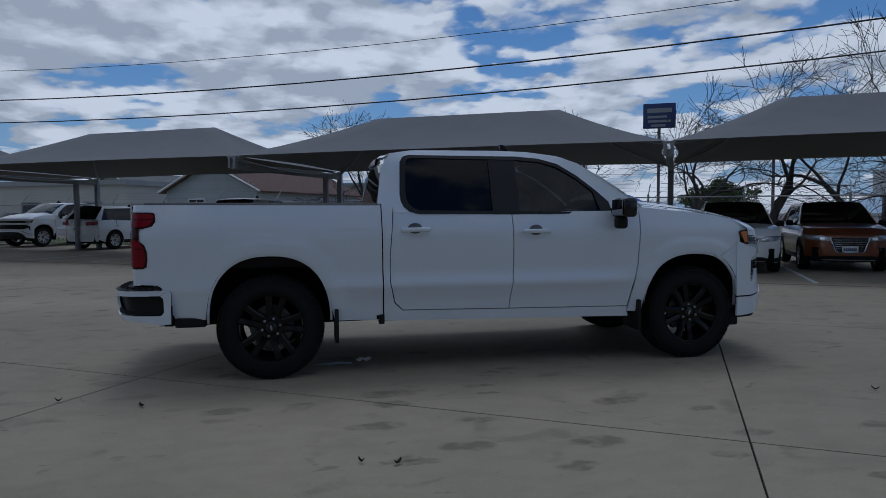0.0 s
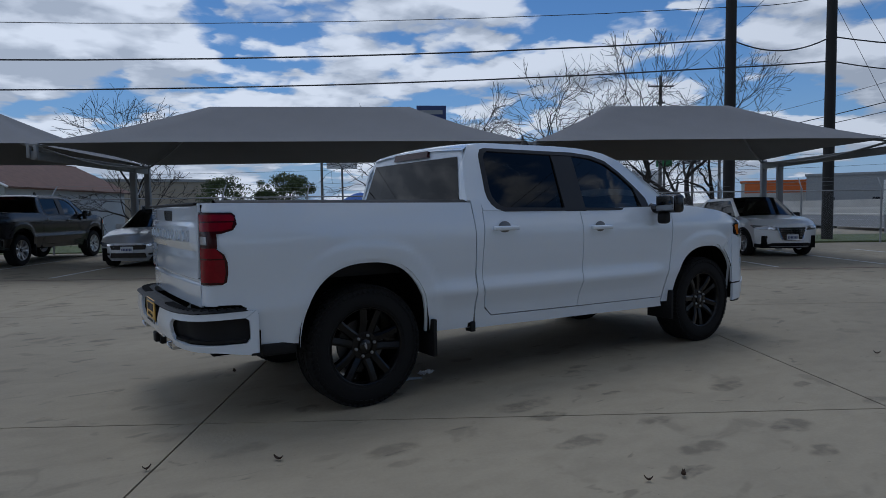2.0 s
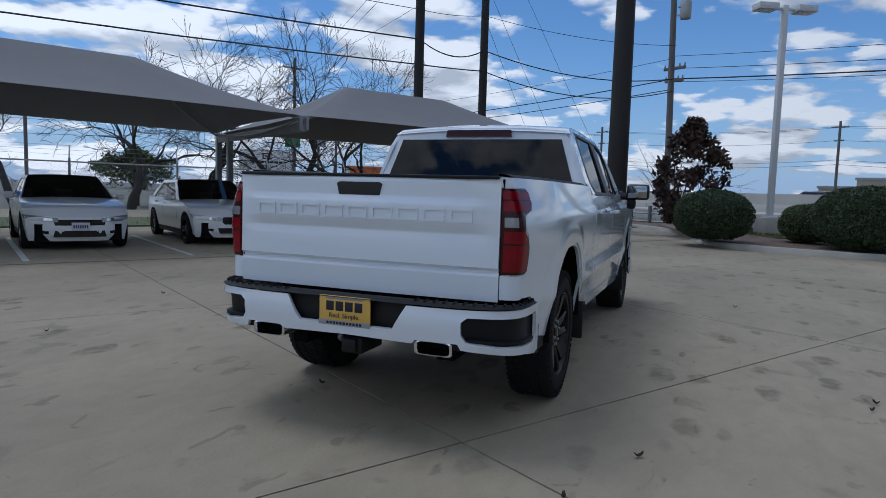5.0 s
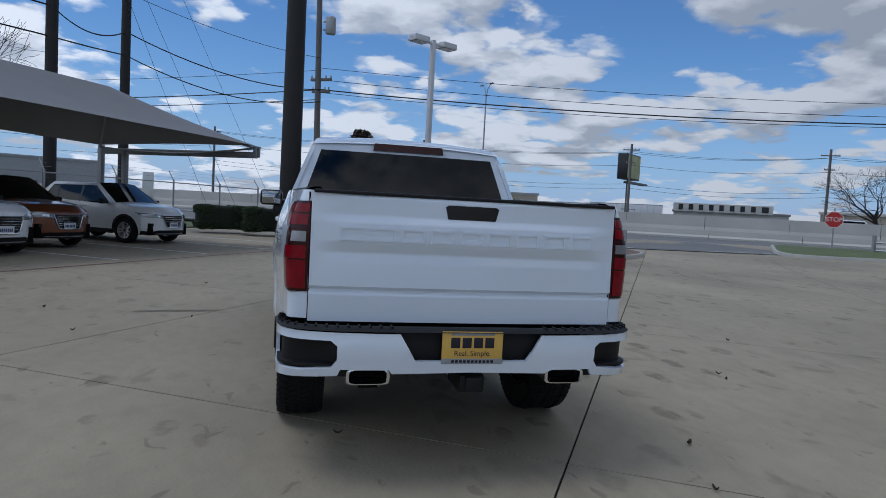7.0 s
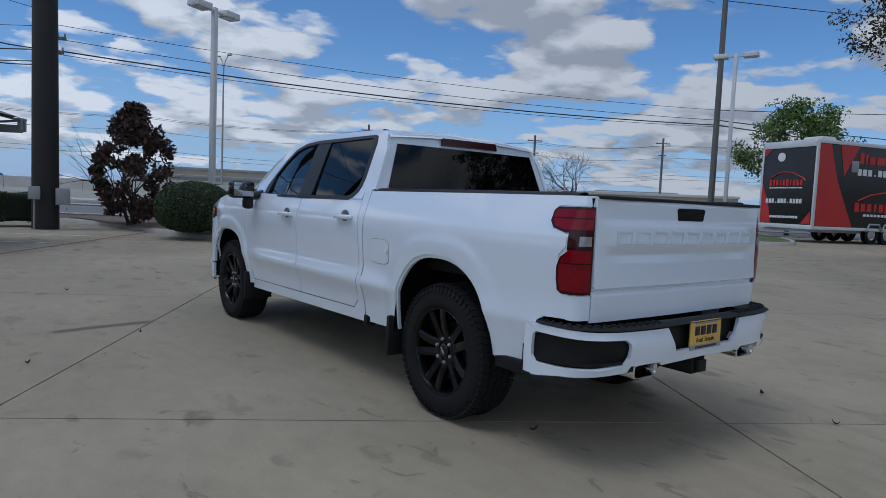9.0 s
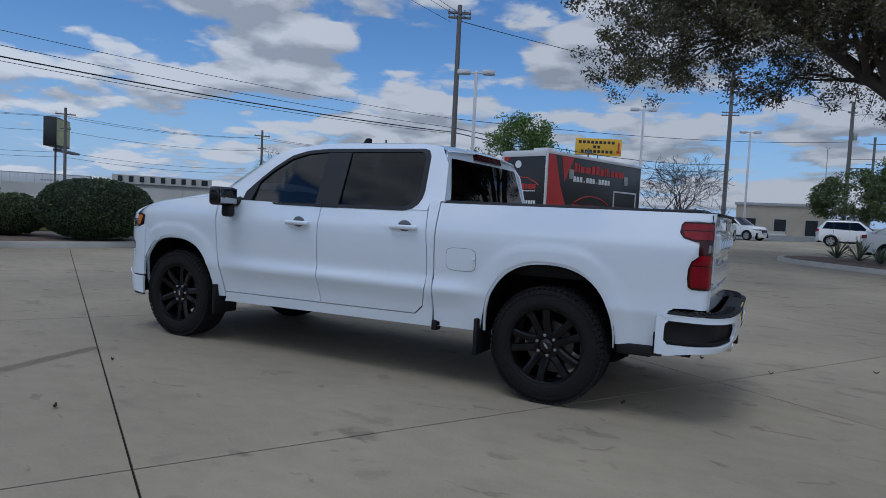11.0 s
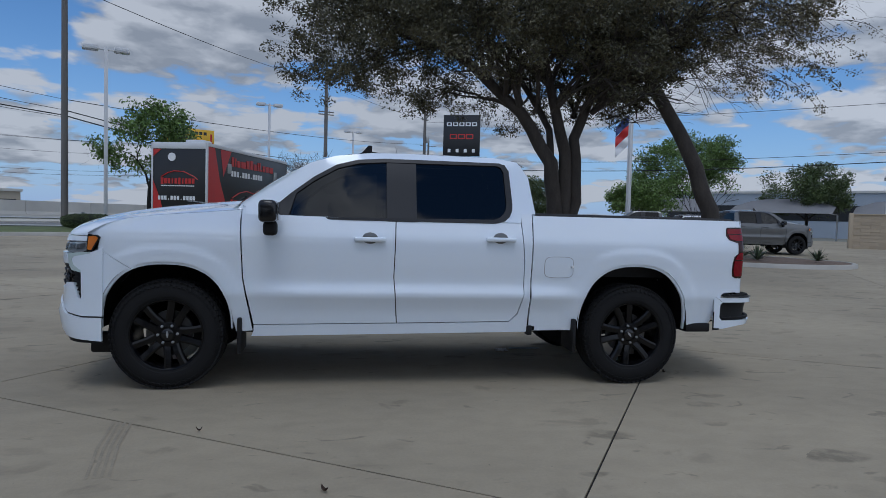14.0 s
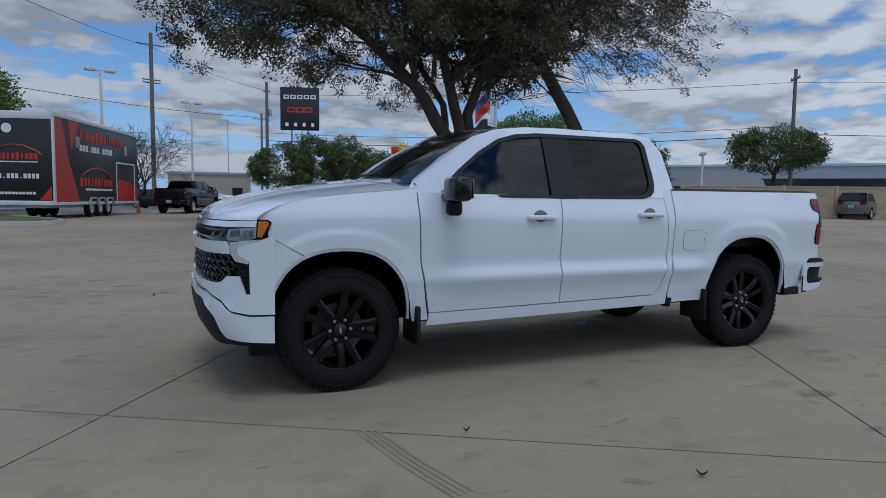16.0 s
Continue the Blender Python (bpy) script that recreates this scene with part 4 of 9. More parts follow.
        for q0, w in ((0.93, 0.075), (1.035, 0.075)):
            bm = bmesh.new()
            sheet(bm, [(q0, 1.062), (q0 - 0.008, 1.10), (q0 + w - 0.008, 1.108), (q0 + w, 1.068)], nm(0.004), 0.05, 0.012)
            part("projector", bm, M["clear_lens"], hl, "clear projector lens")
        bm = bmesh.new()
        sheet(bm, [(0.895, 1.044), (0.895, 1.108), (1.122, 1.118), (1.124, 1.062), (1.05, 1.04)], nm(-0.004), 0.05)
        part("lens_cover", bm, M["lens_cover"], hl, "clear headlamp lens cover")
        bm = bmesh.new()
        sheet(bm, [(0.96, 0.905), (1.07, 0.89), (1.085, 0.695), (1.05, 0.70), (0.99, 0.82), (0.95, 0.825)], nm(0.04), 0.06, 0.01)
        for k in range(6):
            z = 0.725 + 0.03 * k
            qa = 1.055 - 0.6 * max(0.0, z - 0.72)
            sheet(bm, [(max(0.965, qa), z), (max(0.965, qa), z + 0.011), (1.072, z + 0.009), (1.074, z - 0.002)], nm(0.012), 0.06, 0.012)
        part("bumper_vent", bm, M["trim"], car, "black slatted bumper vent")
        bm = bmesh.new()
        sheet(bm, [(q, z - 0.008) for q, z in slit] + [(0.0, 0.655), (0.60, 0.645), (0.735, 0.596), (0.81, 0.548), (0.885, 0.412), (0.945, 0.404), (1.02, 0.396), (1.26, 0.380)], nm(-0.012), 0.06, 0.025)
        part("front_bumper", bm, paint, car)
        bm = bmesh.new()
        sheet(bm, [(q, z + 0.012) for q, z in slit] + [(q, z - 0.014) for q, z in slit[::-1]], nm(0.012), 0.08, 0.01)
        part("bumper_slit", bm, M["trim"], car)
        bm = bmesh.new()
        sheet(bm, [(0.0, 0.36), (0.0, 0.66), (0.61, 0.65), (0.745, 0.60), (0.822, 0.55), (0.90, 0.412), (1.02, 0.40), (1.25, 0.385), (1.25, 0.365), (0.9, 0.37), (0.7, 0.35)], nm(0.006), 0.06, 0.02)
        part("front_valance", bm, M["trim"], car)
        bm = bmesh.new()
        box(bm, 2.20, s * 0.72, 0.26, 2.46, s * 0.80, 0.42, 0.02)
        part("air_dam", bm, M["trim"], car)
        # rear bumper half
        tm = lambda d=0.0: (lambda q, z: tail(q, z, s, d))
        bm = bmesh.new()
        sheet(bm, [(0.345, 0.742), (0.27, 0.61), (0.0, 0.61), (0.0, 0.553), (0.375, 0.545), (0.392, 0.566), (0.612, 0.566), (0.625, 0.533), (0.66, 0.53), (0.98, 0.505), (1.14, 0.475), (1.25, 0.475), (1.265, 0.50), (1.265, 0.665), (1.245, 0.715), (1.205, 0.745), (1.148, 0.7035), (1.168, 0.685), (1.172, 0.655), (1.172, 0.575), (1.150, 0.548), (0.80, 0.555), (0.655, 0.575), (0.63, 0.61), (0.63, 0.68), (0.66, 0.705), (1.146, 0.7045), (1.203, 0.747)], tm(), 0.05, 0.02)
        part("rear_bumper", bm, paint, car)
        bm = bmesh.new()
        # the pocket: a bulged back, closed against the bumper's skin all round, with a ledge below
        grid_surface(bm, 20, 6, lambda i, j: tail(0.58 + 0.64 * i, 0.525 + 0.21 * j, s, 0.018 + 0.05 * min(1.0, 5 * min(i, 1 - i), 4 * min(j, 1 - j))))
        sheet(bm, [(0.66, 0.578), (0.66, 0.592), (1.14, 0.572), (1.14, 0.555)], tm(0.012), 0.06, 0.03)
        part("corner_step", bm, M["trim"], car, "black corner step pocket")
        bm = bmesh.new()
        grid_surface(bm, 24, 3, lambda i, j: tail(1.15 * i, 0.752 + 0.016 * math.sin(math.pi * j), s, -0.012 + 0.13 * j))
        for k in range(16):
            a = tail(0.38 + 0.05 * k, 0.768, s, 0.02)
            b = tail(0.38 + 0.05 * k, 0.768, s, 0.075)
            tube(bm, [a, b], 0.007, 5)
        sheet(bm, [(0.0, 0.60), (0.0, 0.765), (0.37, 0.765), (0.285, 0.60)], tm(0.05), 0.08, 0.02)
        part("bumper_pad", bm, M["trim"], car, "black ribbed bumper step pad")
        bm = bmesh.new()
        sheet(bm, [(1.256, 0.625), (1.272, 0.625), (1.274, 0.498), (1.252, 0.464), (1.17, 0.466), (1.17, 0.48), (1.243, 0.482), (1.256, 0.505)], tm(-0.004), 0.03, 0.012)
        part("bumper_edge", bm, M["trim"], car)
        # exhaust tip
        bm = bmesh.new()
        yc = s * 0.505
        for d, hw, hh in ((0.0, 0.105, 0.038),):
            ring = lambda f, x: [Vector((x, yc + hw * f * math.copysign(abs(math.cos(a)) ** 0.35, math.cos(a)), 0.527 + hh * f * math.copysign(abs(math.sin(a)) ** 0.35, math.sin(a)))) for a in [k * math.tau / 24 for k in range(24)]]
            rs = [[bm.verts.new(p) for p in ring(f, x)] for f, x in ((0.92, -2.80), (1.0, -3.045), (1.0, -3.065), (0.86, -3.067), (0.80, -3.055), (0.78, -2.92))]
            for a, b in zip(rs, rs[1:]):
                for k in range(24):
                    bm.faces.new((a[k], a[(k + 1) % 24], b[(k + 1) % 24], b[k]))
        ex = part("exhaust_tip", bm, M["chrome"], car, "polished rectangular exhaust tip")
        bm = bmesh.new()
        box(bm, -2.96, yc - 0.085, 0.50, -2.91, yc + 0.085, 0.555)
        part("exhaust_hole", bm, M["under"], ex)

    # bonnet
    def bonnet(u, j):
        i = 1 - (1 - u) ** 1.7
        e = 2 * j - 1
        tip = nose(abs(e) * 1.12, 1.17)
        xe = 1.33 + i * (2.435 - 1.33)
        x = 1.33 + i * (tip.x - 1.33)
        k = i ** 6
        y = (1 - k) * abs(e) * (side_y(xe, wing_top(xe)) - 0.003) + k * tip.y
        ze = wing_top(xe) + 0.002
        zc = interp(i, (0, 0.19, 0.46, 0.67, 0.81, 0.90, 0.95, 0.98, 1.0), (1.470, 1.447, 1.402, 1.356, 1.312, 1.272, 1.244, 1.212, 1.168))
        r = abs(e)
        up = (zc - ze) * (1 - r ** 2.6) + (0.014 * smooth01((0.66 - r) / 0.07) - 0.014 * smooth01((0.25 - r) / 0.25)) * (1 - i ** 5)
        if u == 1:
            up, ze = 0.0, 1.168
        return Vector((x, math.copysign(y, e), ze + up))
    bm = bmesh.new()
    grid_surface(bm, 40, 48, bonnet)
    part("bonnet", bm, paint, car)
    for s in sides:
        bm = bmesh.new()
        bars(bm, pose(1.63, s * 0.66, 1.437, 2 * s, 4, 180 if s > 0 else 0), [(-0.14 + 0.04 * k, 0, 0.03, 0.022) for k in range(8)], 0.003)
        part("bonnet_badge", bm, M["grey_ink"], car, "small raised badge bars")
    # roof, windscreen, back panel
    def roof(i, j):
        x = 0.66 - 1.60 * i
        e = 2 * j - 1
        z = interp(x, (-0.95, -0.88, -0.69, -0.3, 0.07, 0.35, 0.55, 0.66), (1.805, 1.853, 1.885, 1.893, 1.892, 1.884, 1.862, 1.838))
        return Vector((x + 0.05 * (1 - e * e) * (1 if x > 0.4 else -0.3 * (x < -0.9)), e * (cab_y(x, z) + 0.0), z + 0.03 * (1 - e * e)))
    bm = bmesh.new()
    grid_surface(bm, 22, 16, roof)
    part("roof", bm, paint, car)
    bm = bmesh.new()
    grid_surface(bm, 8, 14, lambda i, j: Vector((1.40 + 0.11 * (1 - (2 * j - 1) ** 2) - (0.72 + 0.035 * (1 - (2 * j - 1) ** 2)) * i, (2 * j - 1) * (0.875 - 0.155 * i), 1.40 + 0.44 * i + 0.03 * (1 - (2 * j - 1) ** 2) * i + 0.035 * math.sin(math.pi * i))))
    part("windscreen", bm, M["glass_clear"], car)
    bm = bmesh.new()
    grid_surface(bm, 4, 12, lambda i, j: Vector((1.33 + 0.17 * (1 - (2 * j - 1) ** 2) * (1 - i) - 0.02 * i + 0.11 * (1 - (2 * j - 1) ** 2) * i, (2 * j - 1) * 0.87, 1.425 + 0.02 * (1 - (2 * j - 1) ** 2) - 0.01 * i)))
    for s in sides:
        tube(bm, [(1.46, s * 0.3, 1.455), (1.43, s * 0.1, 1.50), (1.40, -s * 0.25, 1.505)], 0.01, 5)
    part("cowl", bm, M["trim"], car, "black cowl and wipers")
    back = lambda y, z: Vector((-1.02 + (z - 1.44) * 0.22 + 0.02 * (y / 0.8) ** 2, y, z))
    bm = bmesh.new()
    sheet(bm, [(-0.86, 0.95), (-0.86, 1.43), (0.86, 1.43), (0.86, 0.95)], back, 0.2, 0.02)
    for s in sides:
        sheet(bm, [(s * 0.90, 1.40), (s * 0.715, 1.835), (s * 0.655, 1.765), (s * 0.795, 1.44)], back, 0.08, 0.02)
    sheet(bm, [(-0.715, 1.835), (-0.40, 1.862), (0.40, 1.862), (0.715, 1.835), (0.68, 1.765), (-0.68, 1.765)], back, 0.06, 0.02)
    part("cab_back", bm, paint, car)
    bm = bmesh.new()
    sheet(bm, [(-0.80, 1.43), (-0.69, 1.768), (0.69, 1.768), (0.80, 1.43)], lambda y, z: back(y, z) - Vector((0.006, 0, 0)), 0.2)
    part("rear_window", bm, M["glass_dark"], car, "dark tinted sliding rear window")
    bm = bmesh.new()
    sheet(bm, [(-0.285, 1.79), (-0.275, 1.845), (0.275, 1.845), (0.285, 1.79)], lambda y, z: back(y, z) - Vector((0.025, 0, 0)), 0.1, 0.04)
    part("third_brake_light", bm, M["red_dark"], car, "dark red third brake light")
    bm = bmesh.new()
    sheet(bm, [(0.50, 1.90), (0.40, 1.955), (0.345, 2.02), (0.31, 2.02), (0.31, 1.965), (0.23, 1.955), (0.21, 1.90)], lambda x, z: Vector((x, 0.022, z)), 0.05, 0.044)
    part("roof_antenna", bm, M["gloss_black"], car, "black shark-fin antenna")
    # load bed inside
    bm = bmesh.new()
    box(bm, -2.90, -0.80, 0.90, -1.06, 0.80, 0.95)
    for s in sides:
        box(bm, -2.88, s * 0.79, 0.93, -1.05, s * 0.83, 1.40)
    box(bm, -1.08, -0.80, 0.93, -1.05, 0.80, 1.38)
    part("bed_liner", bm, M["trim"], car)
    # tailgate
    def gate(y, z, d=0.0):
        x = interp(z, (0.77, 0.912, 0.922, 0.934, 0.946, 1.07, 1.115, 1.165, 1.265, 1.298, 1.39, 1.405), (-2.946, -2.950, -2.936, -2.936, -2.960, -2.954, -2.946, -2.970, -2.972, -2.953, -2.954, -2.938))
        k = smooth01((abs(y) - 0.67 - (1.24 - z) * 0.12) / 0.05) * (1 if z > 0.946 else 0)
        x = x * (1 - k) + k * interp(z, (0.946, 1.07, 1.405), (-2.960, -2.955, -2.952))
        return Vector((x - d + 0.02 * (y / 0.77) ** 2, y, z))
    bm = bmesh.new()
    sheet(bm, [(-0.798, 0.772), (-0.798, 1.402), (0.798, 1.402), (0.798, 0.772)], gate, (0.06, 0.008), 0.03)
    tg = part("tailgate", bm, paint, car, "white tailgate with raised lettering blocks")
    bm = bmesh.new()
    box(bm, -2.955, -0.79, 1.398, -2.84, 0.79, 1.416, 0.008)
    part("tailgate_cap", bm, M["trim"], tg)
    bm = bmesh.new()
    sheet(bm, [(-0.125, 1.30), (-0.14, 1.36), (-0.125, 1.37), (0.125, 1.37), (0.14, 1.36), (0.125, 1.30)], lambda y, z: gate(y, z, 0.003), 0.06, 0.01)
    part("tailgate_handle", bm, M["gloss_black"], tg, "black tailgate handle")
    # raised outlines of nine wide blocks
    bm = bmesh.new()
    for k in range(9):
        yc = 0.60 - 0.15 * k
        w, h, t = 0.060, 0.034, 0.010
        for a, b, c, d in ((-w, -h, w, -h + t), (-w, h - t, w, h), (-w, -h, -w + t, h), (w - t, -h, w, h)):
            sheet(bm, [(yc + a, 1.208 + b), (yc + a, 1.208 + d), (yc + c, 1.208 + d), (yc + c, 1.208 + b)], lambda y, z: gate(y, z, 0.0075), 0.03, 0.010)
    part("raised_lettering", bm, paint, tg)
    bm = bmesh.new()
    box(bm, -2.91, -0.81, 0.765, -2.86, 0.81, 0.80)
    for s in sides:
        box(bm, -2.915, s * 0.794, 0.78, -2.86, s * 0.812, 1.40)
    part("tailgate_gap", bm, M["under"], car)
    # number plate
    bm = bmesh.new()
    box(bm, -3.0950, -0.155, 0.60, -3.0850, 0.155, 0.757, 0.003)
    plate = part("number_plate", bm, M[back_plate], car, "dealer plate in yellow with dark print")
    if back_plate == "plate_y":
        bm = bmesh.new()
        box(bm, -3.0980, -0.157, 0.598, -3.0940, 0.157, 0.625, 0.001)
        box(bm, -3.0980, -0.11, 0.739, -3.0940, 0.11, 0.751, 0.001)
        part("plate_strip", bm, M["grey_ink"], plate, "grey strip")
        for k in range(4):
            yc = 0.088 - 0.058 * k
            bm = bmesh.new()
            box(bm, -3.0975, yc - 0.023, 0.677, -3.0940, yc + 0.023, 0.728, 0.001)
            part("plate_mark", bm, M["purple_ink"], plate, "dark block print")
        for k in range(11):
            bm = bmesh.new()
            box(bm, -3.0995, 0.10 - 0.02 * k - 0.007, 0.605, -3.0975, 0.10 - 0.02 * k + 0.007, 0.618)
            part("plate_bar", bm, M["purple_ink"], plate)
        letters("plate_words", "Real. Simple.", 0.037, pose(-3.0955, 0, 0.650, 90, 0, -90), M["purple_ink"], plate, 0.0015)
    else:
        bm = bmesh.new()
        for k in range(7):
            box(bm, -3.0980, 0.11 - 0.036 * k - 0.011, 0.65, -3.0940, 0.11 - 0.036 * k + 0.011, 0.71)
        part("plate_mark", bm, M["blue_ink"], plate)
    bm = bmesh.new()
    box(bm, -3.0500, -0.085, 0.44, -2.80, 0.045, 0.53, 0.012)
    box(bm, -3.0800, -0.06, 0.455, -3.04, 0.02, 0.525, 0.008)
    box(bm, -2.93, -0.30, 0.52, -2.80, 0.26, 0.56, 0.01)
    part("tow_hitch", bm, M["trim"], car, "black tow hitch receiver")
    # chassis and cabin
    bm = bmesh.new()
    box(bm, -2.70, -0.62, 0.50, 2.45, 0.62, 0.74)
    for s in sides:
        box(bm, -2.8, s * 0.42, 0.40, 2.3, s * 0.52, 0.52)
        box(bm, -1.0, s * 0.70, 0.44, 1.3, s * 0.90, 0.56)
        tube(bm, [(-1.87, s * 0.1, 0.40), (-1.87, s * 0.80, 0.42)], 0.06, 8)
    box(bm, -2.05, -0.16, 0.28, -1.70, 0.16, 0.54, 0.05)
    tube(bm, [(0.6, -0.3, 0.42), (-1.5, -0.35, 0.40), (-2.2, 0.45, 0.46), (-2.9, 0.52, 0.52)], 0.045, 8)
    tube(bm, [(AX, -0.8, 0.42), (AX, 0.8, 0.42)], 0.05, 8)
    part("chassis", bm, M["under"], car)
    bm = bmesh.new()
    box(bm, -1.0, -0.86, 0.72, 1.30, 0.86, 0.80)
    box(bm, 0.98, -0.84, 0.9, 1.34, 0.84, 1.36, 0.08)
    box(bm, -0.99, -0.84, 0.75, -0.95, 0.84, 1.40)
    for s in sides:
        box(bm, -0.95, s * 0.86, 0.6, 1.28, s * 0.90, 1.33)
    part("cabin_shell", bm, M["seat"], car)
    for s in sides:
        for x in (0.35, -0.62):
            bm = bmesh.new()
            box(bm, x - 0.28, s * 0.13, 0.80, x + 0.28, s * 0.68, 1.0, 0.06)
            box(bm, x - 0.36, s * 0.14, 0.95, x - 0.18, s * 0.66, 1.50, 0.06)
            box(bm, x - 0.33, s * 0.28, 1.50, x - 0.24, s * 0.52, 1.68, 0.04)
            part("seat", bm, M["seat"], car)
    bm = bmesh.new()
    lathe(bm, [(0.17, -0.012), (0.195, -0.012), (0.2, 0.0), (0.195, 0.012), (0.17, 0.012), (0.165, 0), (0.17, -0.012)], 24, pose(0.86, 0.38, 1.24, 0, -65, 0))
    part("steering_wheel", bm, M["seat"], car)
    hang_wheels(car, wheel_meshes(M[rim], detail), (AX, -AX), 0.80)
    return car


def door_handle(door, s, x, z, paint):
    y = side_y(x, z)
    # slightly raised disc, grey to stand in for the shade in the handle's cup
    bm = bmesh.new()
    lathe(bm, [(0.062, 0.0), (0.055, 0.003), (0.0, 0.003)], 20, pose(x, s * (y + 0.001), z + 0.008, -90 * s, 0, 0) @ Matrix.Diagonal((1, 0.75, 1, 1)))
    h = part("handle_cup", bm, M["grey_paint"], door, "grey disc painted as the shade in the handle's cup")
    bm = bmesh.new()
    box(bm, x - 0.125, s * (y + 0.012), z - 0.018, x + 0.125, s * (y + 0.042), z + 0.018, 0.013, 3)
    for dx in (-0.09, 0.09):
        box(bm, x + dx - 0.025, s * (y - 0.005), z - 0.014, x + dx + 0.025, s * (y + 0.02), z + 0.014, 0.004)
    part("door_handle", bm, paint, door)


pickup = build_truck("pickup_truck", "white four-door pickup truck with gloss black wheels, parked on concrete", M["white"], pose(0, 0, 0, 0, 0, 0.5))
# ---- ground, slabs, kerbs, road ----


def terrain():
    bm = bmesh.new()
    xs = [-1500, -600, -250, -120] + list(range(-80, 101, 4)) + [130, 250, 600, 1500]
    vs = [[bm.verts.new((x, y, gz(x, y) - 0.16)) for y in xs] for x in xs]
    for i in range(len(xs) - 1):
        for j in range(len(xs) - 1):
            bm.faces.new((vs[i][j], vs[i + 1][j], vs[i + 1][j + 1], vs[i][j + 1]))
    return tagged(finish("ground", bm, M["far"]), "level dull earth reaching to the horizon", "ground", kind="structure")


ground = terrain()
S0, W0, PITCH, GAP = -2.16, -2.06, 4.53, 0.013


def slab_shape(bm, i, j, cell=1.0):
    s0, w0 = S0 + PITCH * i + GAP / 2, W0 + PITCH * j + GAP / 2
    n = 1 if (j * PITCH + W0 > -6) else 3
    e = PITCH - GAP
    top = [[bm.verts.new(P(s0 + e * a / n, w0 + e * b / n)) for b in range(n + 1)] for a in range(n + 1)]
    for r in top:
        for v in r:
            v.co.z = gz(v.co.x, v.co.y)
    for a in range(n):
        for b in range(n):
            bm.faces.new((top[a][b], top[a + 1][b], top[a + 1][b + 1], top[a][b + 1]))
    rim = [top[a][0] for a in range(n + 1)] + [top[n][b] for b in range(1, n + 1)] + [top[a][n] for a in range(n - 1, -1, -1)] + [top[0][b] for b in range(n - 1, 0, -1)]
    low = [bm.verts.new((v.co.x, v.co.y, v.co.z - 0.12)) for v in rim]
    for k in range(len(rim)):
        bm.faces.new((rim[k], low[k], low[(k + 1) % len(low)], rim[(k + 1) % len(rim)]))


def lay_slabs():
    lot = tagged(new("pavement"), "grey concrete parking lot of square slabs with dark joints", "pavement", kind="structure")
    bm = bmesh.new()
    vs = {}
    for i in range(-13, 9):
        for j in range(-14, 8):
            p = P(S0 + PITCH * i, W0 + PITCH * j)
            vs[i, j] = bm.verts.new((p.x, p.y, gz(p.x, p.y) - 0.014))
    for i in range(-13, 8):
        for j in range(-14, 7):
            bm.faces.new((vs[i, j], vs[i + 1, j], vs[i + 1, j + 1], vs[i, j + 1]))
    part("joint_bed", bm, M["joint"], lot, "dark joint filler")
    rest = bmesh.new()
    for i in range(-13, 8):
        for j in range(-14, 7):
            if abs(i + 0.5) < 8 and -8 <= j < 5:
                bm = bmesh.new()
                slab_shape(bm, i, j)
                part("slab", bm, M["concrete"], lot, smooth=0)
            else:
                slab_shape(rest, i, j)
    tagged(part("far_slabs", rest, M["concrete"], lot, smooth=0), kind="stuff")
    return lot


lot = lay_slabs()


def strip(bm, pts, width, z=0.004):
    """A flat painted line along plan points."""
    for a, b in zip(pts, pts[1:]):
        a, b = Vector(a), Vector(b)
        n = (b - a).normalized().cross(Vector((0, 0, 1))) * width / 2
        k = max(1, int((b - a).length / 3))
        for i in range(k):
            p, q = a.lerp(b, i / k), a.lerp(b, (i + 1) / k)
            quad = [p - n, q - n, q + n, p + n]
            bm.faces.new([bm.verts.new((v.x, v.y, gz(v.x, v.y) + z)) for v in quad])


bm = bmesh.new()
for k in range(12):
    s = 12.3 - 2.62 * k
    strip(bm, [P(s, 7.7), P(s, 13.0)], 0.10)
tagged(finish("parking_lines", bm, M["lot_paint"], smooth=0), "worn white bay lines painted on concrete", "road marking", kind="structure")
bm = bmesh.new()
strip(bm, [P(-28, 7.28), P(16.5, 7.28)], 0.09)
tagged(finish("red_line", bm, M["red_line"], smooth=0), "faded red line painted along the bays", "road marking", kind="structure")


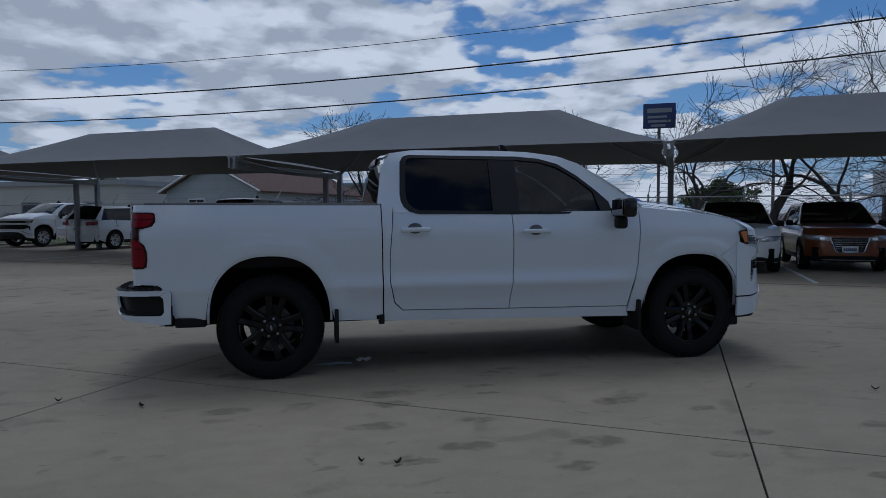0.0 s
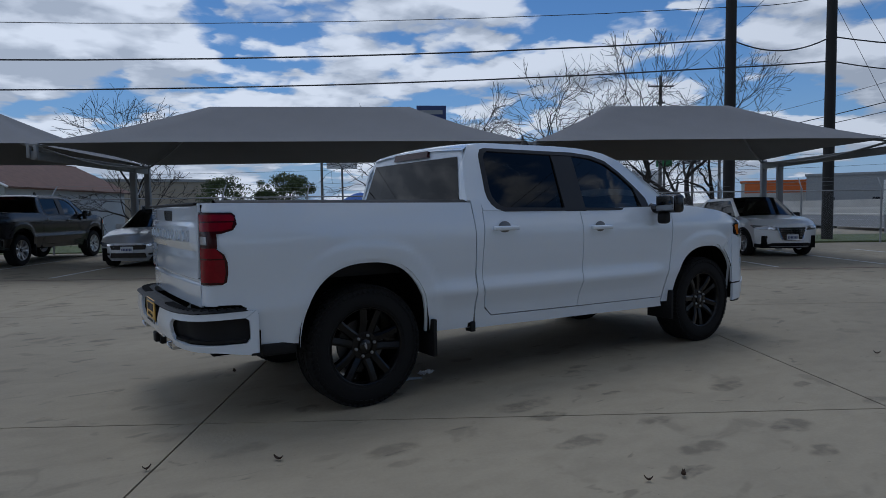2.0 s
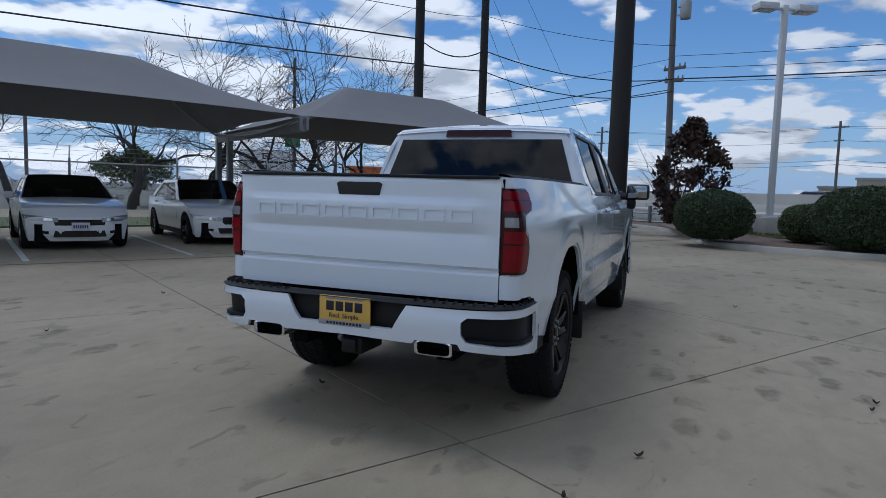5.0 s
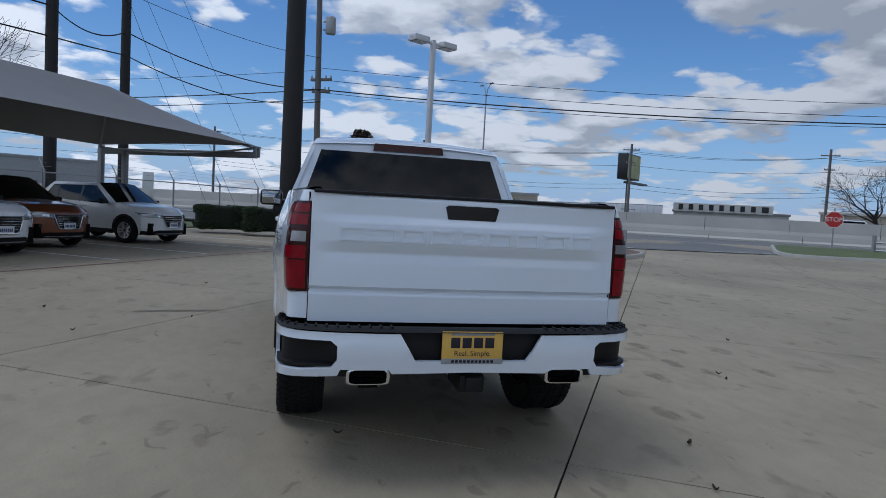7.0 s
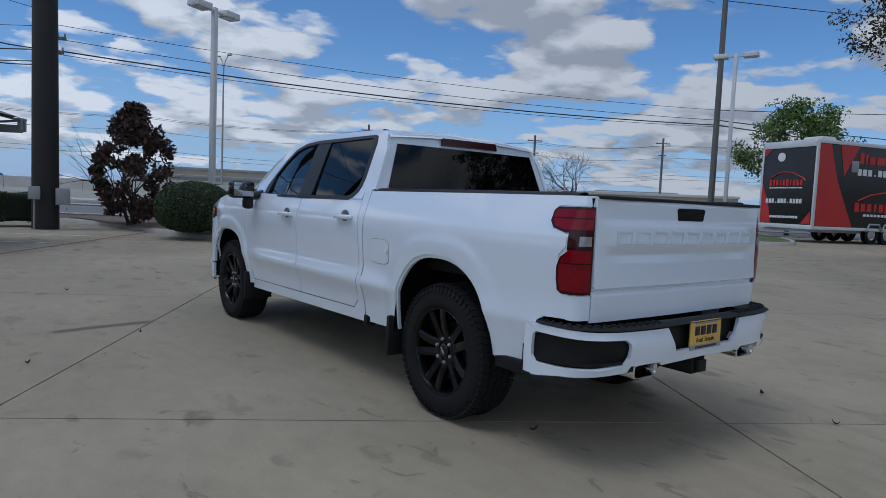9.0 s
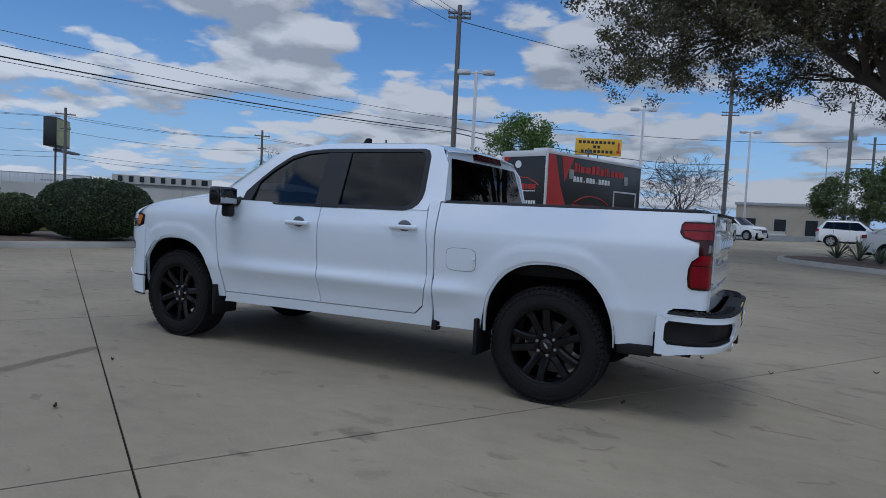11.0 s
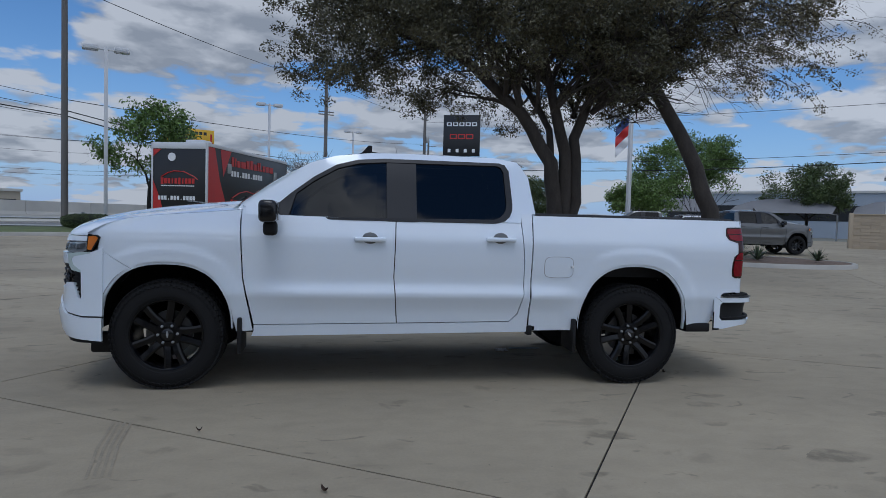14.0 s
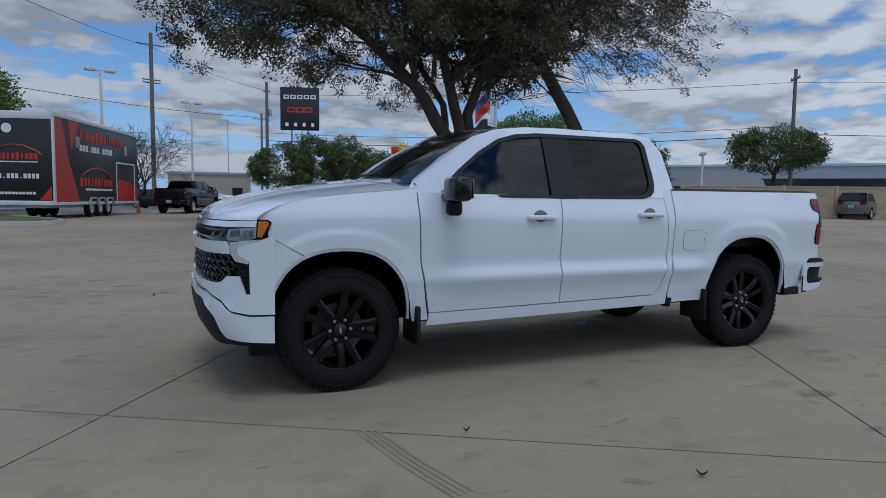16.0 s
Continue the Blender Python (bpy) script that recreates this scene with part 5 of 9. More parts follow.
def kerb(name, pts, fill, label, closed=False, h=0.15, w=0.16):
    """A real kerb along plan points, with the bed behind it filled in."""
    n = len(pts)
    dense = []
    for k in range(n if closed else n - 1):
        a, b = Vector((*pts[k], 0)), Vector((*pts[(k + 1) % n], 0))
        m = max(1, int((b - a).length / 0.6))
        dense += [a.lerp(b, i / m) for i in range(m)]
    if not closed:
        dense.append(Vector((*pts[-1], 0)))
    for _ in range(3):
        dense = [dense[k] if (not closed and k in (0, len(dense) - 1)) else (dense[k - 1] + dense[k] * 2 + dense[(k + 1) % len(dense)]) / 4 for k in range(len(dense))]
    bed = thing(name, label, "planting bed", kind="structure")
    bm = bmesh.new()
    m = len(dense)
    prof = ((0, -0.1), (0.012, h - 0.03), (0.035, h), (w, h), (w + 0.005, -0.1))
    rings = []
    area = sum(dense[k].x * dense[(k + 1) % m].y - dense[(k + 1) % m].x * dense[k].y for k in range(m))
    sg = 1 if area > 0 else -1
    inner = []
    for k in range(m):
        d = (dense[(k + 1) % m if closed else min(k + 1, m - 1)] - dense[k - 1 if closed else max(k - 1, 0)]).normalized()
        nrm = Vector((-d.y, d.x, 0)) * sg
        rings.append([bm.verts.new((dense[k].x + nrm.x * o, dense[k].y + nrm.y * o, gz(dense[k].x, dense[k].y) + z)) for o, z in prof])
        inner.append(dense[k] + nrm * w)
    for k in range(m if closed else m - 1):
        a, b = rings[k], rings[(k + 1) % m]
        for j in range(len(prof) - 1):
            bm.faces.new((a[j], b[j], b[j + 1], a[j + 1]))
    part("kerb", bm, M["curb"], bed)
    bm = bmesh.new()
    c = sum(inner, Vector()) / m
    rows = [[bm.verts.new((q.x, q.y, gz(q.x, q.y) + h - 0.02 + 0.06 * (1 - f ** 2))) for q in (c.lerp(p, f) for p in inner)] for f in (1.0, 0.75, 0.45, 0.15)]
    for a, b in zip(rows, rows[1:]):
        for k in range(m if closed else m - 1):
            bm.faces.new((a[k], a[(k + 1) % m], b[(k + 1) % m], b[k]))
    bm.faces.new(rows[-1])
    part("bed_soil", bm, fill, bed)
    return bed
# ---- shade canopies ----


def canopy(p0, p1, first):
    """A grey shade sail on a hipped frame, from bracket to bracket."""
    p0, p1 = Vector((*p0, 0)), Vector((*p1, 0))
    L = (p1 - p0).length
    ang = math.degrees(math.atan2(p1.y - p0.y, p1.x - p0.x))
    skew = (GV @ (p1 - p0)) / L
    v_loc = Vector((skew, math.sqrt(1 - skew * skew)))
    th = thing("shade_canopy", "grey shade-cloth canopy on a galvanised cantilever frame over parking bays", "canopy", pose(p0.x, p0.y, 0, 0, 0, ang), "canopies over the bays")
    D, ZF, ZB, ZR, INS = 5.7, 2.88, 2.80, 4.10, min(2.8, L * 0.3)
    at = lambda a, d, z: Vector((a + v_loc.x * d, v_loc.y * d, z))
    fl, fr, bl, br = at(0.06, 0, ZF), at(L - 0.06, 0, ZF), at(0.06, D, ZB), at(L - 0.06, D, ZB)
    rl, rr = at(INS, D * 0.5, ZR), at(L - INS, D * 0.5, ZR)
    bm = bmesh.new()

    def patch(a, b, c, d, n=10, sag=0.16, bow=0.16):
        mid = (a + b + c + d) / 4
        def f(i, j):
            e0 = a.lerp(b, i)
            e0 = e0 + (mid - e0).normalized() * bow * math.sin(math.pi * i) * Vector((1, 1, 0)).length * 0.7
            e0.z = a.lerp(b, i).z + 0.03 * math.sin(math.pi * i)
            q = e0.lerp(d.lerp(c, i), j)
            q.z -= sag * math.sin(math.pi * j) * (0.5 + 0.5 * math.sin(math.pi * i)) * 0.8
            return q
        grid_surface(bm, n, 7, f)
    patch(fl, fr, rr, rl)
    patch(br, bl, rl, rr)
    patch(bl, fl, rl, rl, 7)
    patch(fr, br, rr, rr, 7)
    bmesh.ops.remove_doubles(bm, verts=bm.verts, dist=0.01)
    part("sail", bm, M["fabric"], th, "grey knitted shade cloth", 50)
    for pts in ((fl, bl), (fr, br), (rl, rr), (fl, rl), (fr, rr), (bl, rl), (br, rr)):
        bm = bmesh.new()
        drop = Vector((0, 0, 0.07))
        tube(bm, [pts[0].lerp(pts[1], k / 6) - drop - Vector((0, 0, 0.16 * math.sin(math.pi * k / 6) * (0 if pts[0] is rl else 1))) for k in range(7)], 0.03, 6)
        part("hip_pipe", bm, M["frame"], th)
    for a, side in ((0, first), (L, True)):
        if not side:
            continue
        for d in (D * 1.0, D - 0.95):
            bm = bmesh.new()
            p = at(a, d, 0)
            box(bm, -0.075, -0.075, -0.02, 0.075, 0.075, 2.66 if d < D else 2.80, 0.01, m=Matrix.Translation((p.x, p.y, 0)) @ pose(0, 0, 0, 0, 0, 0))
            part("post", bm, M["frame"], th, "square steel post")
        bm = bmesh.new()
        p, q = at(a, D + 0.1, 2.62), at(a, 0.0, 2.62)
        d = (q - p)
        box(bm, 0, -0.06, -0.09, d.length, 0.06, 0.09, 0.012, m=Matrix.Translation(p) @ pose(0, 0, 0, 0, 0, math.degrees(math.atan2(d.y, d.x))))
        part("cantilever_beam", bm, M["frame"], th)
        bm = bmesh.new()
        box(bm, a - 0.11, -0.05, 2.56, a - 0.04, 0.05, 2.84, 0.01)
        box(bm, a + 0.04, -0.05, 2.56, a + 0.11, 0.05, 2.84, 0.01)
        box(bm, a - 0.14, -0.045, 2.82, a + 0.14, 0.045, 2.87, 0.01)
        part("bracket", bm, M["frame"], th, "grey corner bracket")
    return th


BR = [(-22.6, 22.1), (-13.0, 16.6), (-3.66, 11.43), (5.88, 6.38), (13.19, 2.09)]
for k in range(4):
    canopy(BR[k], BR[k + 1], k == 0)

# ---- fence ----


def fence():
    th = thing("chain_link_fence", "galvanised chain-link fence with angled barbed-wire arms", "fence")
    s0, s1, w, top = -36, 21.0, 15.9, 1.85
    n = 20
    for k in range(n + 1):
        p = P(s0 + (s1 - s0) * k / n, w)
        bm = bmesh.new()
        rod(bm, (p.x, p.y, -0.1), (p.x, p.y, top + 0.1), 0.035, seg=8)
        part("post", bm, M["galv"], th)
        bm = bmesh.new()
        q = P(s0 + (s1 - s0) * k / n + 0.05, w + 0.28, top + 0.45)
        rod(bm, (p.x, p.y, top + 0.08), q, 0.02, seg=6)
        part("barb_arm", bm, M["galv"], th)
    bm = bmesh.new()
    a, b = P(s0, w, top), P(s1, w, top)
    rod(bm, a, b, 0.024, seg=6)
    part("top_rail", bm, M["galv"], th)
    bm = bmesh.new()
    for f in (0.3, 0.65, 1.0):
        rod(bm, P(s0, w + 0.28 * f, top + 0.08 + 0.37 * f), P(s1, w + 0.28 * f, top + 0.08 + 0.37 * f), 0.004, seg=3)
    part("barbed_wire", bm, M["galv"], th)
    # woven wire
    verts, faces = [], []
    h, step, t = top - 0.06, 0.085, 0.0022
    k = 0
    for lean in (1, -1):
        s = s0 - h
        while s < s1 + h:
            a, b = s, s + lean * h
            za, zb = 0.06, top
            if max(a, b) > s0 and min(a, b) < s1:
                pa, pb = P(a, w, za), P(b, w, zb)
                off = GU * t
                i = len(verts)
                verts += [pa - off, pa + off, pb + off, pb - off]
                faces.append((i, i + 1, i + 2, i + 3))
            s += step
    me = bpy.data.meshes.new("wire_mesh")
    me.from_pydata([tuple(v) for v in verts], [], faces)
    me.materials.append(M["galv"])
    ob = new("wire_mesh", me)
    ob.parent = th
    tagged(ob, kind="stuff")


fence()
# ---- parked cars ----


def build_car(name, label, paint, m, wb=2.6, fo=0.85, ro=0.85, hw=0.88, r=0.34, low=0.24, hood=((0.80, 0.62), (0.55, 0.86), (-0.35, 0.98)), cowl=(-0.45, 0.99), roof_f=(-1.15, 1.56), roof_r=(-2.55, 1.56), tailg=(-3.25, 1.05), deck=((-3.30, 1.02), (-3.45, 0.85), (-3.43, 0.5)), belt=(0.92, 0.99, 1.05), rim="alloy", roof_mat=None, grille="v", lights="clear_lens", plate=True, kind="car", rails=False, dark_low=False):
    """A parked car: origin on the ground under the front axle, nose towards +x."""
    car = thing(name, label, kind, m)
    xn, xt = fo, -wb - ro

    def half(x, z):
        y = hw * interp(z, (0.2, 0.45, 0.75, 0.9, 1.1), (0.93, 0.985, 1.0, 0.985, 0.93))
        if x > 0:
            y *= 1 - 0.16 * (x / xn) ** 2.6
        if x < -wb:
            y *= 1 - 0.12 * ((-wb - x) / ro) ** 2.6
        return y

    edge_x = lambda x: x - 0.34 * smooth01(x / fo * 1.3)
    mid_z = interp(0, (hood[2][0], hood[1][0]), (hood[2][1], hood[1][1]))
    bz = lambda x: interp(x, (xt, -wb, cowl[0] - 0.25, cowl[0], hood[2][0], 0.0, edge_x(hood[1][0]), edge_x(hood[0][0])), (belt[2], belt[2], belt[1], cowl[1], hood[2][1], mid_z, hood[1][1], hood[0][1]))
    ar = r + 0.055
    arch = lambda cx: [(cx + ar * math.cos(a), max(low, r + ar * math.sin(a))) for a in [math.pi * (1.08 - 1.16 * k / 12) for k in range(13)]]
    xs = [xn - 0.34 - (xn - xt - 0.58) * k / 16 for k in range(17)]
    poly = [(xt + 0.25, low + 0.12)] + arch(-wb) + arch(0) + [(xn - 0.36, low)] + [(x, bz(x)) for x in xs]
    for s in (1, -1):
        bm = bmesh.new()
        sheet(bm, poly, lambda x, z: Vector((x, s * half(x, z), z)), 0.14, 0.015)
        part("body_side", bm, paint, car)
        bm = bmesh.new()
        for x in (cowl[0] + 0.05, (cowl[0] - wb) / 2 - 0.1, -wb + 0.12):
            sheet(bm, [(x, low + 0.12), (x, bz(x)), (x + 0.012, bz(x)), (x + 0.012, low + 0.12)], lambda x, z: Vector((x, s * (half(x, z) + 0.001), z)), 0.3, 0.004)
        part("door_seam", bm, M["under"], car)
        for x in ((cowl[0] - wb) / 2 + 0.05, -wb + 0.25):
            bm = bmesh.new()
            box(bm, x - 0.09, s * (half(x, 0.85) - 0.01), bz(x) - 0.13, x + 0.09, s * (half(x, 0.85) + 0.03), bz(x) - 0.10, 0.01)
            part("door_handle", bm, paint, car)
        bm = bmesh.new()
        sheet(bm, [(-ar - 0.02, low - 0.02), (-ar - 0.02, low + 0.10), (-wb + ar + 0.02, low + 0.10), (-wb + ar + 0.02, low - 0.02)], lambda x, z: Vector((x, s * (half(x, z) + 0.006), z)), 0.3, 0.02)
        for cx in (0, -wb):
            outer = arch(cx)
            inner = [((x - cx) * 0.93 + cx, (z - r) * 0.93 + r if z > low else z) for x, z in outer]
            wide = [((x - cx) * 1.09 + cx, (z - r) * 1.09 + r if z > low + 0.01 else z) for x, z in outer]
            sheet(bm, (wide if dark_low else outer) + inner[::-1], lambda x, z: Vector((x, s * (half(x, z) + 0.004), z)), 0.3, 0.02)
        part("sill_trim", bm, M["trim"], car)
        bm = bmesh.new()
        for cx in (0, -wb):
            pts = arch(cx)
            grid_surface(bm, 12, 2, lambda i, j: Vector((pts[round(i * 12)][0], s * (hw * 0.96 - 0.30 * j), pts[round(i * 12)][1])))
        part("arch_liner", bm, M["under"], car)
        # side glass and pillars
        ty = lambda x, z: half(min(0, x), 1.0) * interp((z - belt[1]) / (roof_f[1] - belt[1]), (0, 0.85, 1), (0.985, 0.80, 0.74))
        gl = [(cowl[0] - 0.12, bz(cowl[0]) - 0.01), (tailg[0] + 0.22, belt[2] - 0.01), (roof_r[0] + 0.02, roof_r[1] - 0.06), (roof_f[0] - 0.05, roof_f[1] - 0.055)]
        bm = bmesh.new()
        sheet(bm, gl, lambda x, z: Vector((x, s * (ty(x, z) - 0.012), z)), 0.2)
        part("side_glass", bm, M["glass_dark"], car)
        bm = bmesh.new()
        fr = [(cowl[0] + 0.06, bz(cowl[0])), (roof_f[0], roof_f[1]), (roof_r[0], roof_r[1]), (tailg[0], tailg[1]), (tailg[0] + 0.27, belt[2] - 0.02), (roof_r[0] + 0.04, roof_r[1] - 0.075), (roof_f[0] - 0.06, roof_f[1] - 0.065), (cowl[0] - 0.14, bz(cowl[0]) - 0.02)]
        sheet(bm, fr, lambda x, z: Vector((x, s * ty(x, z), z)), 0.12, 0.02)
        part("roof_rail", bm, roof_mat or paint, car)
        bm = bmesh.new()
        for x in ((cowl[0] - wb) / 2 - 0.1, -wb + 0.12):
            sheet(bm, [(x - 0.04, bz(x) - 0.02), (x - 0.06, roof_f[1] - 0.06), (x + 0.02, roof_f[1] - 0.06), (x + 0.05, bz(x) - 0.02)], lambda x, z: Vector((x, s * (ty(x, z) - 0.006), z)), 0.3, 0.012)
        part("door_post", bm, M["gloss_black"], car)
        bm = bmesh.new()
        box(bm, cowl[0] - 0.30, s * (hw + 0.03), belt[1] + 0.0, cowl[0] - 0.16, s * (hw + 0.19), belt[1] + 0.14, 0.035)
        rod(bm, (cowl[0] - 0.22, s * (hw - 0.06), belt[1] + 0.03), (cowl[0] - 0.22, s * (hw + 0.06), belt[1] + 0.05), 0.025, seg=6)
        part("door_mirror", bm, M["trim"] if dark_low else paint, car)
        if rails:
            bm = bmesh.new()
            tube(bm, [(roof_f[0] - 0.1 + (roof_r[0] - roof_f[0] + 0.1) * k / 6, s * hw * 0.68, roof_f[1] + (0.01 if k in (0, 6) else 0.05)) for k in range(7)], 0.016, 6)
            part("luggage_rail", bm, M["galv"], car)
        # lamps at both ends
        def nosep(e, z, s=s, d=0.014):
            """A point on the rounded nose: e runs from the middle (0) to the corner (1) and on along the wing."""
            x0 = interp(z, (low - 0.02, low + 0.10, hood[0][1] - 0.25, hood[0][1], hood[1][1], hood[2][1]), (xn - 0.06, xn, xn, hood[0][0], hood[1][0], hood[2][0]))
            c = min(1.0, e)
            x = x0 - 0.34 * c ** 3 * smooth01(x0 / fo * 1.3) - max(0.0, e - 1) * hw
            return Vector((x + d * (1.2 - c), s * (c * half(x, z) + d * c), z + (0.035 * (1 - c * c) if z > 0.8 else 0)))
        bm = bmesh.new()
        zl = hood[0][1]
        sheet(bm, [(0.46, zl - 0.10), (0.46, zl - 0.015), (0.98, zl + 0.035), (1.12, zl + 0.04), (1.02, zl - 0.03), (0.88, zl - 0.08)], nosep, 0.05, 0.03)
        part("headlamp", bm, M[lights], car)
        bm = bmesh.new()
        zt = belt[2] - 0.06
        sheet(bm, [(hw * 0.52, zt - 0.16), (hw * 0.50, zt - 0.02), (hw * 1.04, zt + 0.02), (hw * 1.04, zt - 0.11)], lambda y, z: Vector((interp(y / hw, (0.4, 0.85, 1.05), (deck[1][0] - 0.015, deck[1][0] + 0.04, deck[1][0] + 0.30)), s * min(y, half(deck[1][0] + 0.12, z) + 0.008), z)), 0.07, 0.03)
        part("tail_lamp", bm, M["red_lens"], car)
        bm = bmesh.new()
        if grille == "v":
            sheet(bm, [(0.74, zl - 0.24), (0.73, zl - 0.30), (0.81, zl - 0.31), (0.79, zl - 0.25)], lambda e, z: nosep(e, z, d=0.03), 0.05, 0.02)
        else:
            sheet(bm, [(0.66, low + 0.12), (0.65, low + 0.17), (0.80, low + 0.18), (0.82, low + 0.13)], nosep, 0.05, 0.02)
        part("fog_pocket", bm, M["gloss_black"], car)
        if dark_low:
            bm = bmesh.new()
            sheet(bm, [(0.0, low - 0.03), (0.0, low + 0.11), (0.60, low + 0.11), (0.80, low + 0.07), (1.0, low + 0.09), (1.0, low - 0.01)], lambda e, z: nosep(e, z, d=0.022), 0.06, 0.03)
            lip = part("lower_lip", bm, M["trim"], car)
            bm = bmesh.new()
            sheet(bm, [(0.0, low + 0.01), (0.0, low + 0.03), (0.62, low + 0.03), (0.70, low + 0.01)], lambda e, z: nosep(e, z, d=0.032), 0.06, 0.01)
            part("lip_trim", bm, M["galv"], lip)
        bm = bmesh.new()
        sheet(bm, [(0.56, zl - 0.075), (0.56, zl - 0.03), (0.70, zl - 0.015), (0.72, zl - 0.065)], lambda e, z: nosep(e, z, d=0.018), 0.05, 0.01)
        part("projector", bm, M["chrome"], car)

    def skin(pts, name, ma, nose_end, n=32):
        bm = bmesh.new()
        def f(i, j):
            k = i * (len(pts) - 1)
            a = int(min(k, len(pts) - 2))
            x = pts[a][0] + (pts[a + 1][0] - pts[a][0]) * (k - a)
            z = pts[a][1] + (pts[a + 1][1] - pts[a][1]) * (k - a)
            e = 2 * j - 1
            back = (0.34 if nose_end > 0 else -0.24) * abs(e) ** 3.0 * smooth01((x * nose_end - (0.0 if nose_end > 0 else wb)) / (fo if nose_end > 0 else ro) * 1.3) if nose_end else 0
            xx = x - back
            return Vector((xx, e * half(xx, z) * 0.995, z + (0.035 * (1 - e * e) if z > 0.8 else 0)))
        grid_surface(bm, 6 * (len(pts) - 1), n, f)
        return part(name, bm, ma, car)
    skin([(xn - 0.06, low - 0.02), (xn, low + 0.10), (xn, hood[0][1] - 0.25), *hood, cowl], "bonnet_and_bumper", paint, 1)
    skin([tailg, *deck, (deck[-1][0] - 0.03, low + 0.30), (deck[-1][0] + 0.02, low + 0.05)], "tail", paint, -1)

    def glass(a, b, name, ma):
        bm = bmesh.new()
        def f(i, j):
            e = 2 * j - 1
            x, z = a[0] + (b[0] - a[0]) * i, a[1] + (b[1] - a[1]) * i
            w = half(min(0, max(x, -wb)), 1.0) * interp((z - belt[1]) / (roof_f[1] - belt[1]), (0, 0.85, 1), (0.985, 0.80, 0.74))
            return Vector((x + 0.10 * (1 - e * e) * (1 if a[0] > b[0] and a[1] < b[1] else (-1 if a[0] < b[0] else 0)) * (1 - 0.4 * i), e * w, z + 0.025 * (1 - e * e)))
        grid_surface(bm, 6, 10, f)
        return part(name, bm, ma, car)
    glass(cowl, roof_f, "windscreen", M["glass"])
    glass(tailg, roof_r, "rear_window", M["glass_dark"])
    glass(roof_f, roof_r, "roof", roof_mat or paint)
    zl = hood[0][1]
    bm = bmesh.new()
    if grille == "v":
        g = [(-0.38, zl - 0.02), (0.38, zl - 0.02), (0.26, zl - 0.34), (-0.26, zl - 0.34)]
        sheet(bm, g, lambda y, z: Vector((xn + 0.012 - 0.06 * (y / 0.4) ** 2 - 0.10 * max(0, z - zl + 0.12), y, z)), 0.08, 0.03)
    elif grille == "kidney":
        for c in (-0.18, 0.18):
            sheet(bm, [(c - 0.12, zl - 0.17), (c - 0.165, zl - 0.13), (c - 0.165, zl - 0.03), (c - 0.12, zl - 0.01), (c + 0.12, zl - 0.01), (c + 0.165, zl - 0.03), (c + 0.165, zl - 0.13), (c + 0.12, zl - 0.17)], lambda y, z: Vector((xn + 0.012 - 0.05 * (y / 0.4) ** 2, y, z)), 0.08, 0.03)
        sheet(bm, [(-0.40, low + 0.07), (-0.44, low + 0.19), (0.44, low + 0.19), (0.40, low + 0.07)], lambda y, z: Vector((xn + 0.012 - 0.05 * (y / 0.4) ** 2, y, z)), 0.08, 0.03)
    else:
        sheet(bm, [(-0.42, zl - 0.16), (-0.45, zl - 0.05), (0.45, zl - 0.05), (0.42, zl - 0.16)], lambda y, z: Vector((xn + 0.008 - 0.06 * (y / 0.4) ** 2, y, z)), 0.08, 0.03)
        sheet(bm, [(-0.45, low + 0.06), (-0.42, low + 0.18), (0.42, low + 0.18), (0.45, low + 0.06)], lambda y, z: Vector((xn + 0.012 - 0.06 * (y / 0.4) ** 2, y, z)), 0.08, 0.03)
    gr = part("grille", bm, M["gloss_black"], car)
    if grille == "v":
        bm = bmesh.new()
        for c in (-1, 1):
            tube(bm, [(xn - 0.03, c * 0.385, zl - 0.02), (xn + 0.005, c * 0.27, zl - 0.32), (xn + 0.03, c * 0.22, zl - 0.345), (xn + 0.035, 0, zl - 0.35)], 0.014, 6)
            for k in range(5):
                tube(bm, [(xn + 0.016, 0, zl - 0.07 - 0.05 * k), (xn + 0.004, c * (0.33 - 0.016 * k), zl - 0.07 - 0.05 * k)], 0.006, 4)
        part("grille_bar", bm, M["chrome"], gr)
    for x, nm in ((xn + 0.02, "front_plate"), (deck[-1][0] - 0.045, "rear_plate")):
        if plate:
            bm = bmesh.new()
            zp = low + 0.26 if x > 0 else belt[2] - 0.34
            box(bm, x - 0.006, -0.155, zp - 0.078, x + 0.006, 0.155, zp + 0.078, 0.003)
            pl = part(nm, bm, M["plate_w"], car)
            bm = bmesh.new()
            for k in range(7):
                box(bm, x - 0.009, -0.115 + 0.037 * k - 0.012, zp - 0.03, x + 0.009, -0.115 + 0.037 * k + 0.012, zp + 0.03)
            part("plate_mark", bm, M["blue_ink"], pl)
    bm = bmesh.new()
    box(bm, xt + 0.15, -hw * 0.8, low - 0.02, xn - 0.15, hw * 0.8, low + 0.3)
    box(bm, cowl[0] - 0.5, -hw * 0.9, low + 0.3, cowl[0] + 0.3, hw * 0.9, belt[1] - 0.1, 0.05)
    box(bm, tailg[0] + 0.2, -hw * 0.85, low + 0.25, cowl[0], hw * 0.85, 0.62)
    for y in (-0.38, 0.38):
        box(bm, -1.45 - 0.1, y - 0.22, 0.6, -1.45 + 0.1, y + 0.22, 1.15, 0.06)
    part("underbody", bm, M["under"], car)
    hang_wheels(car, wheel_meshes(M[rim], False), (0, -wb), hw - 0.10, r / TYRE_R, 0.78)
    return car


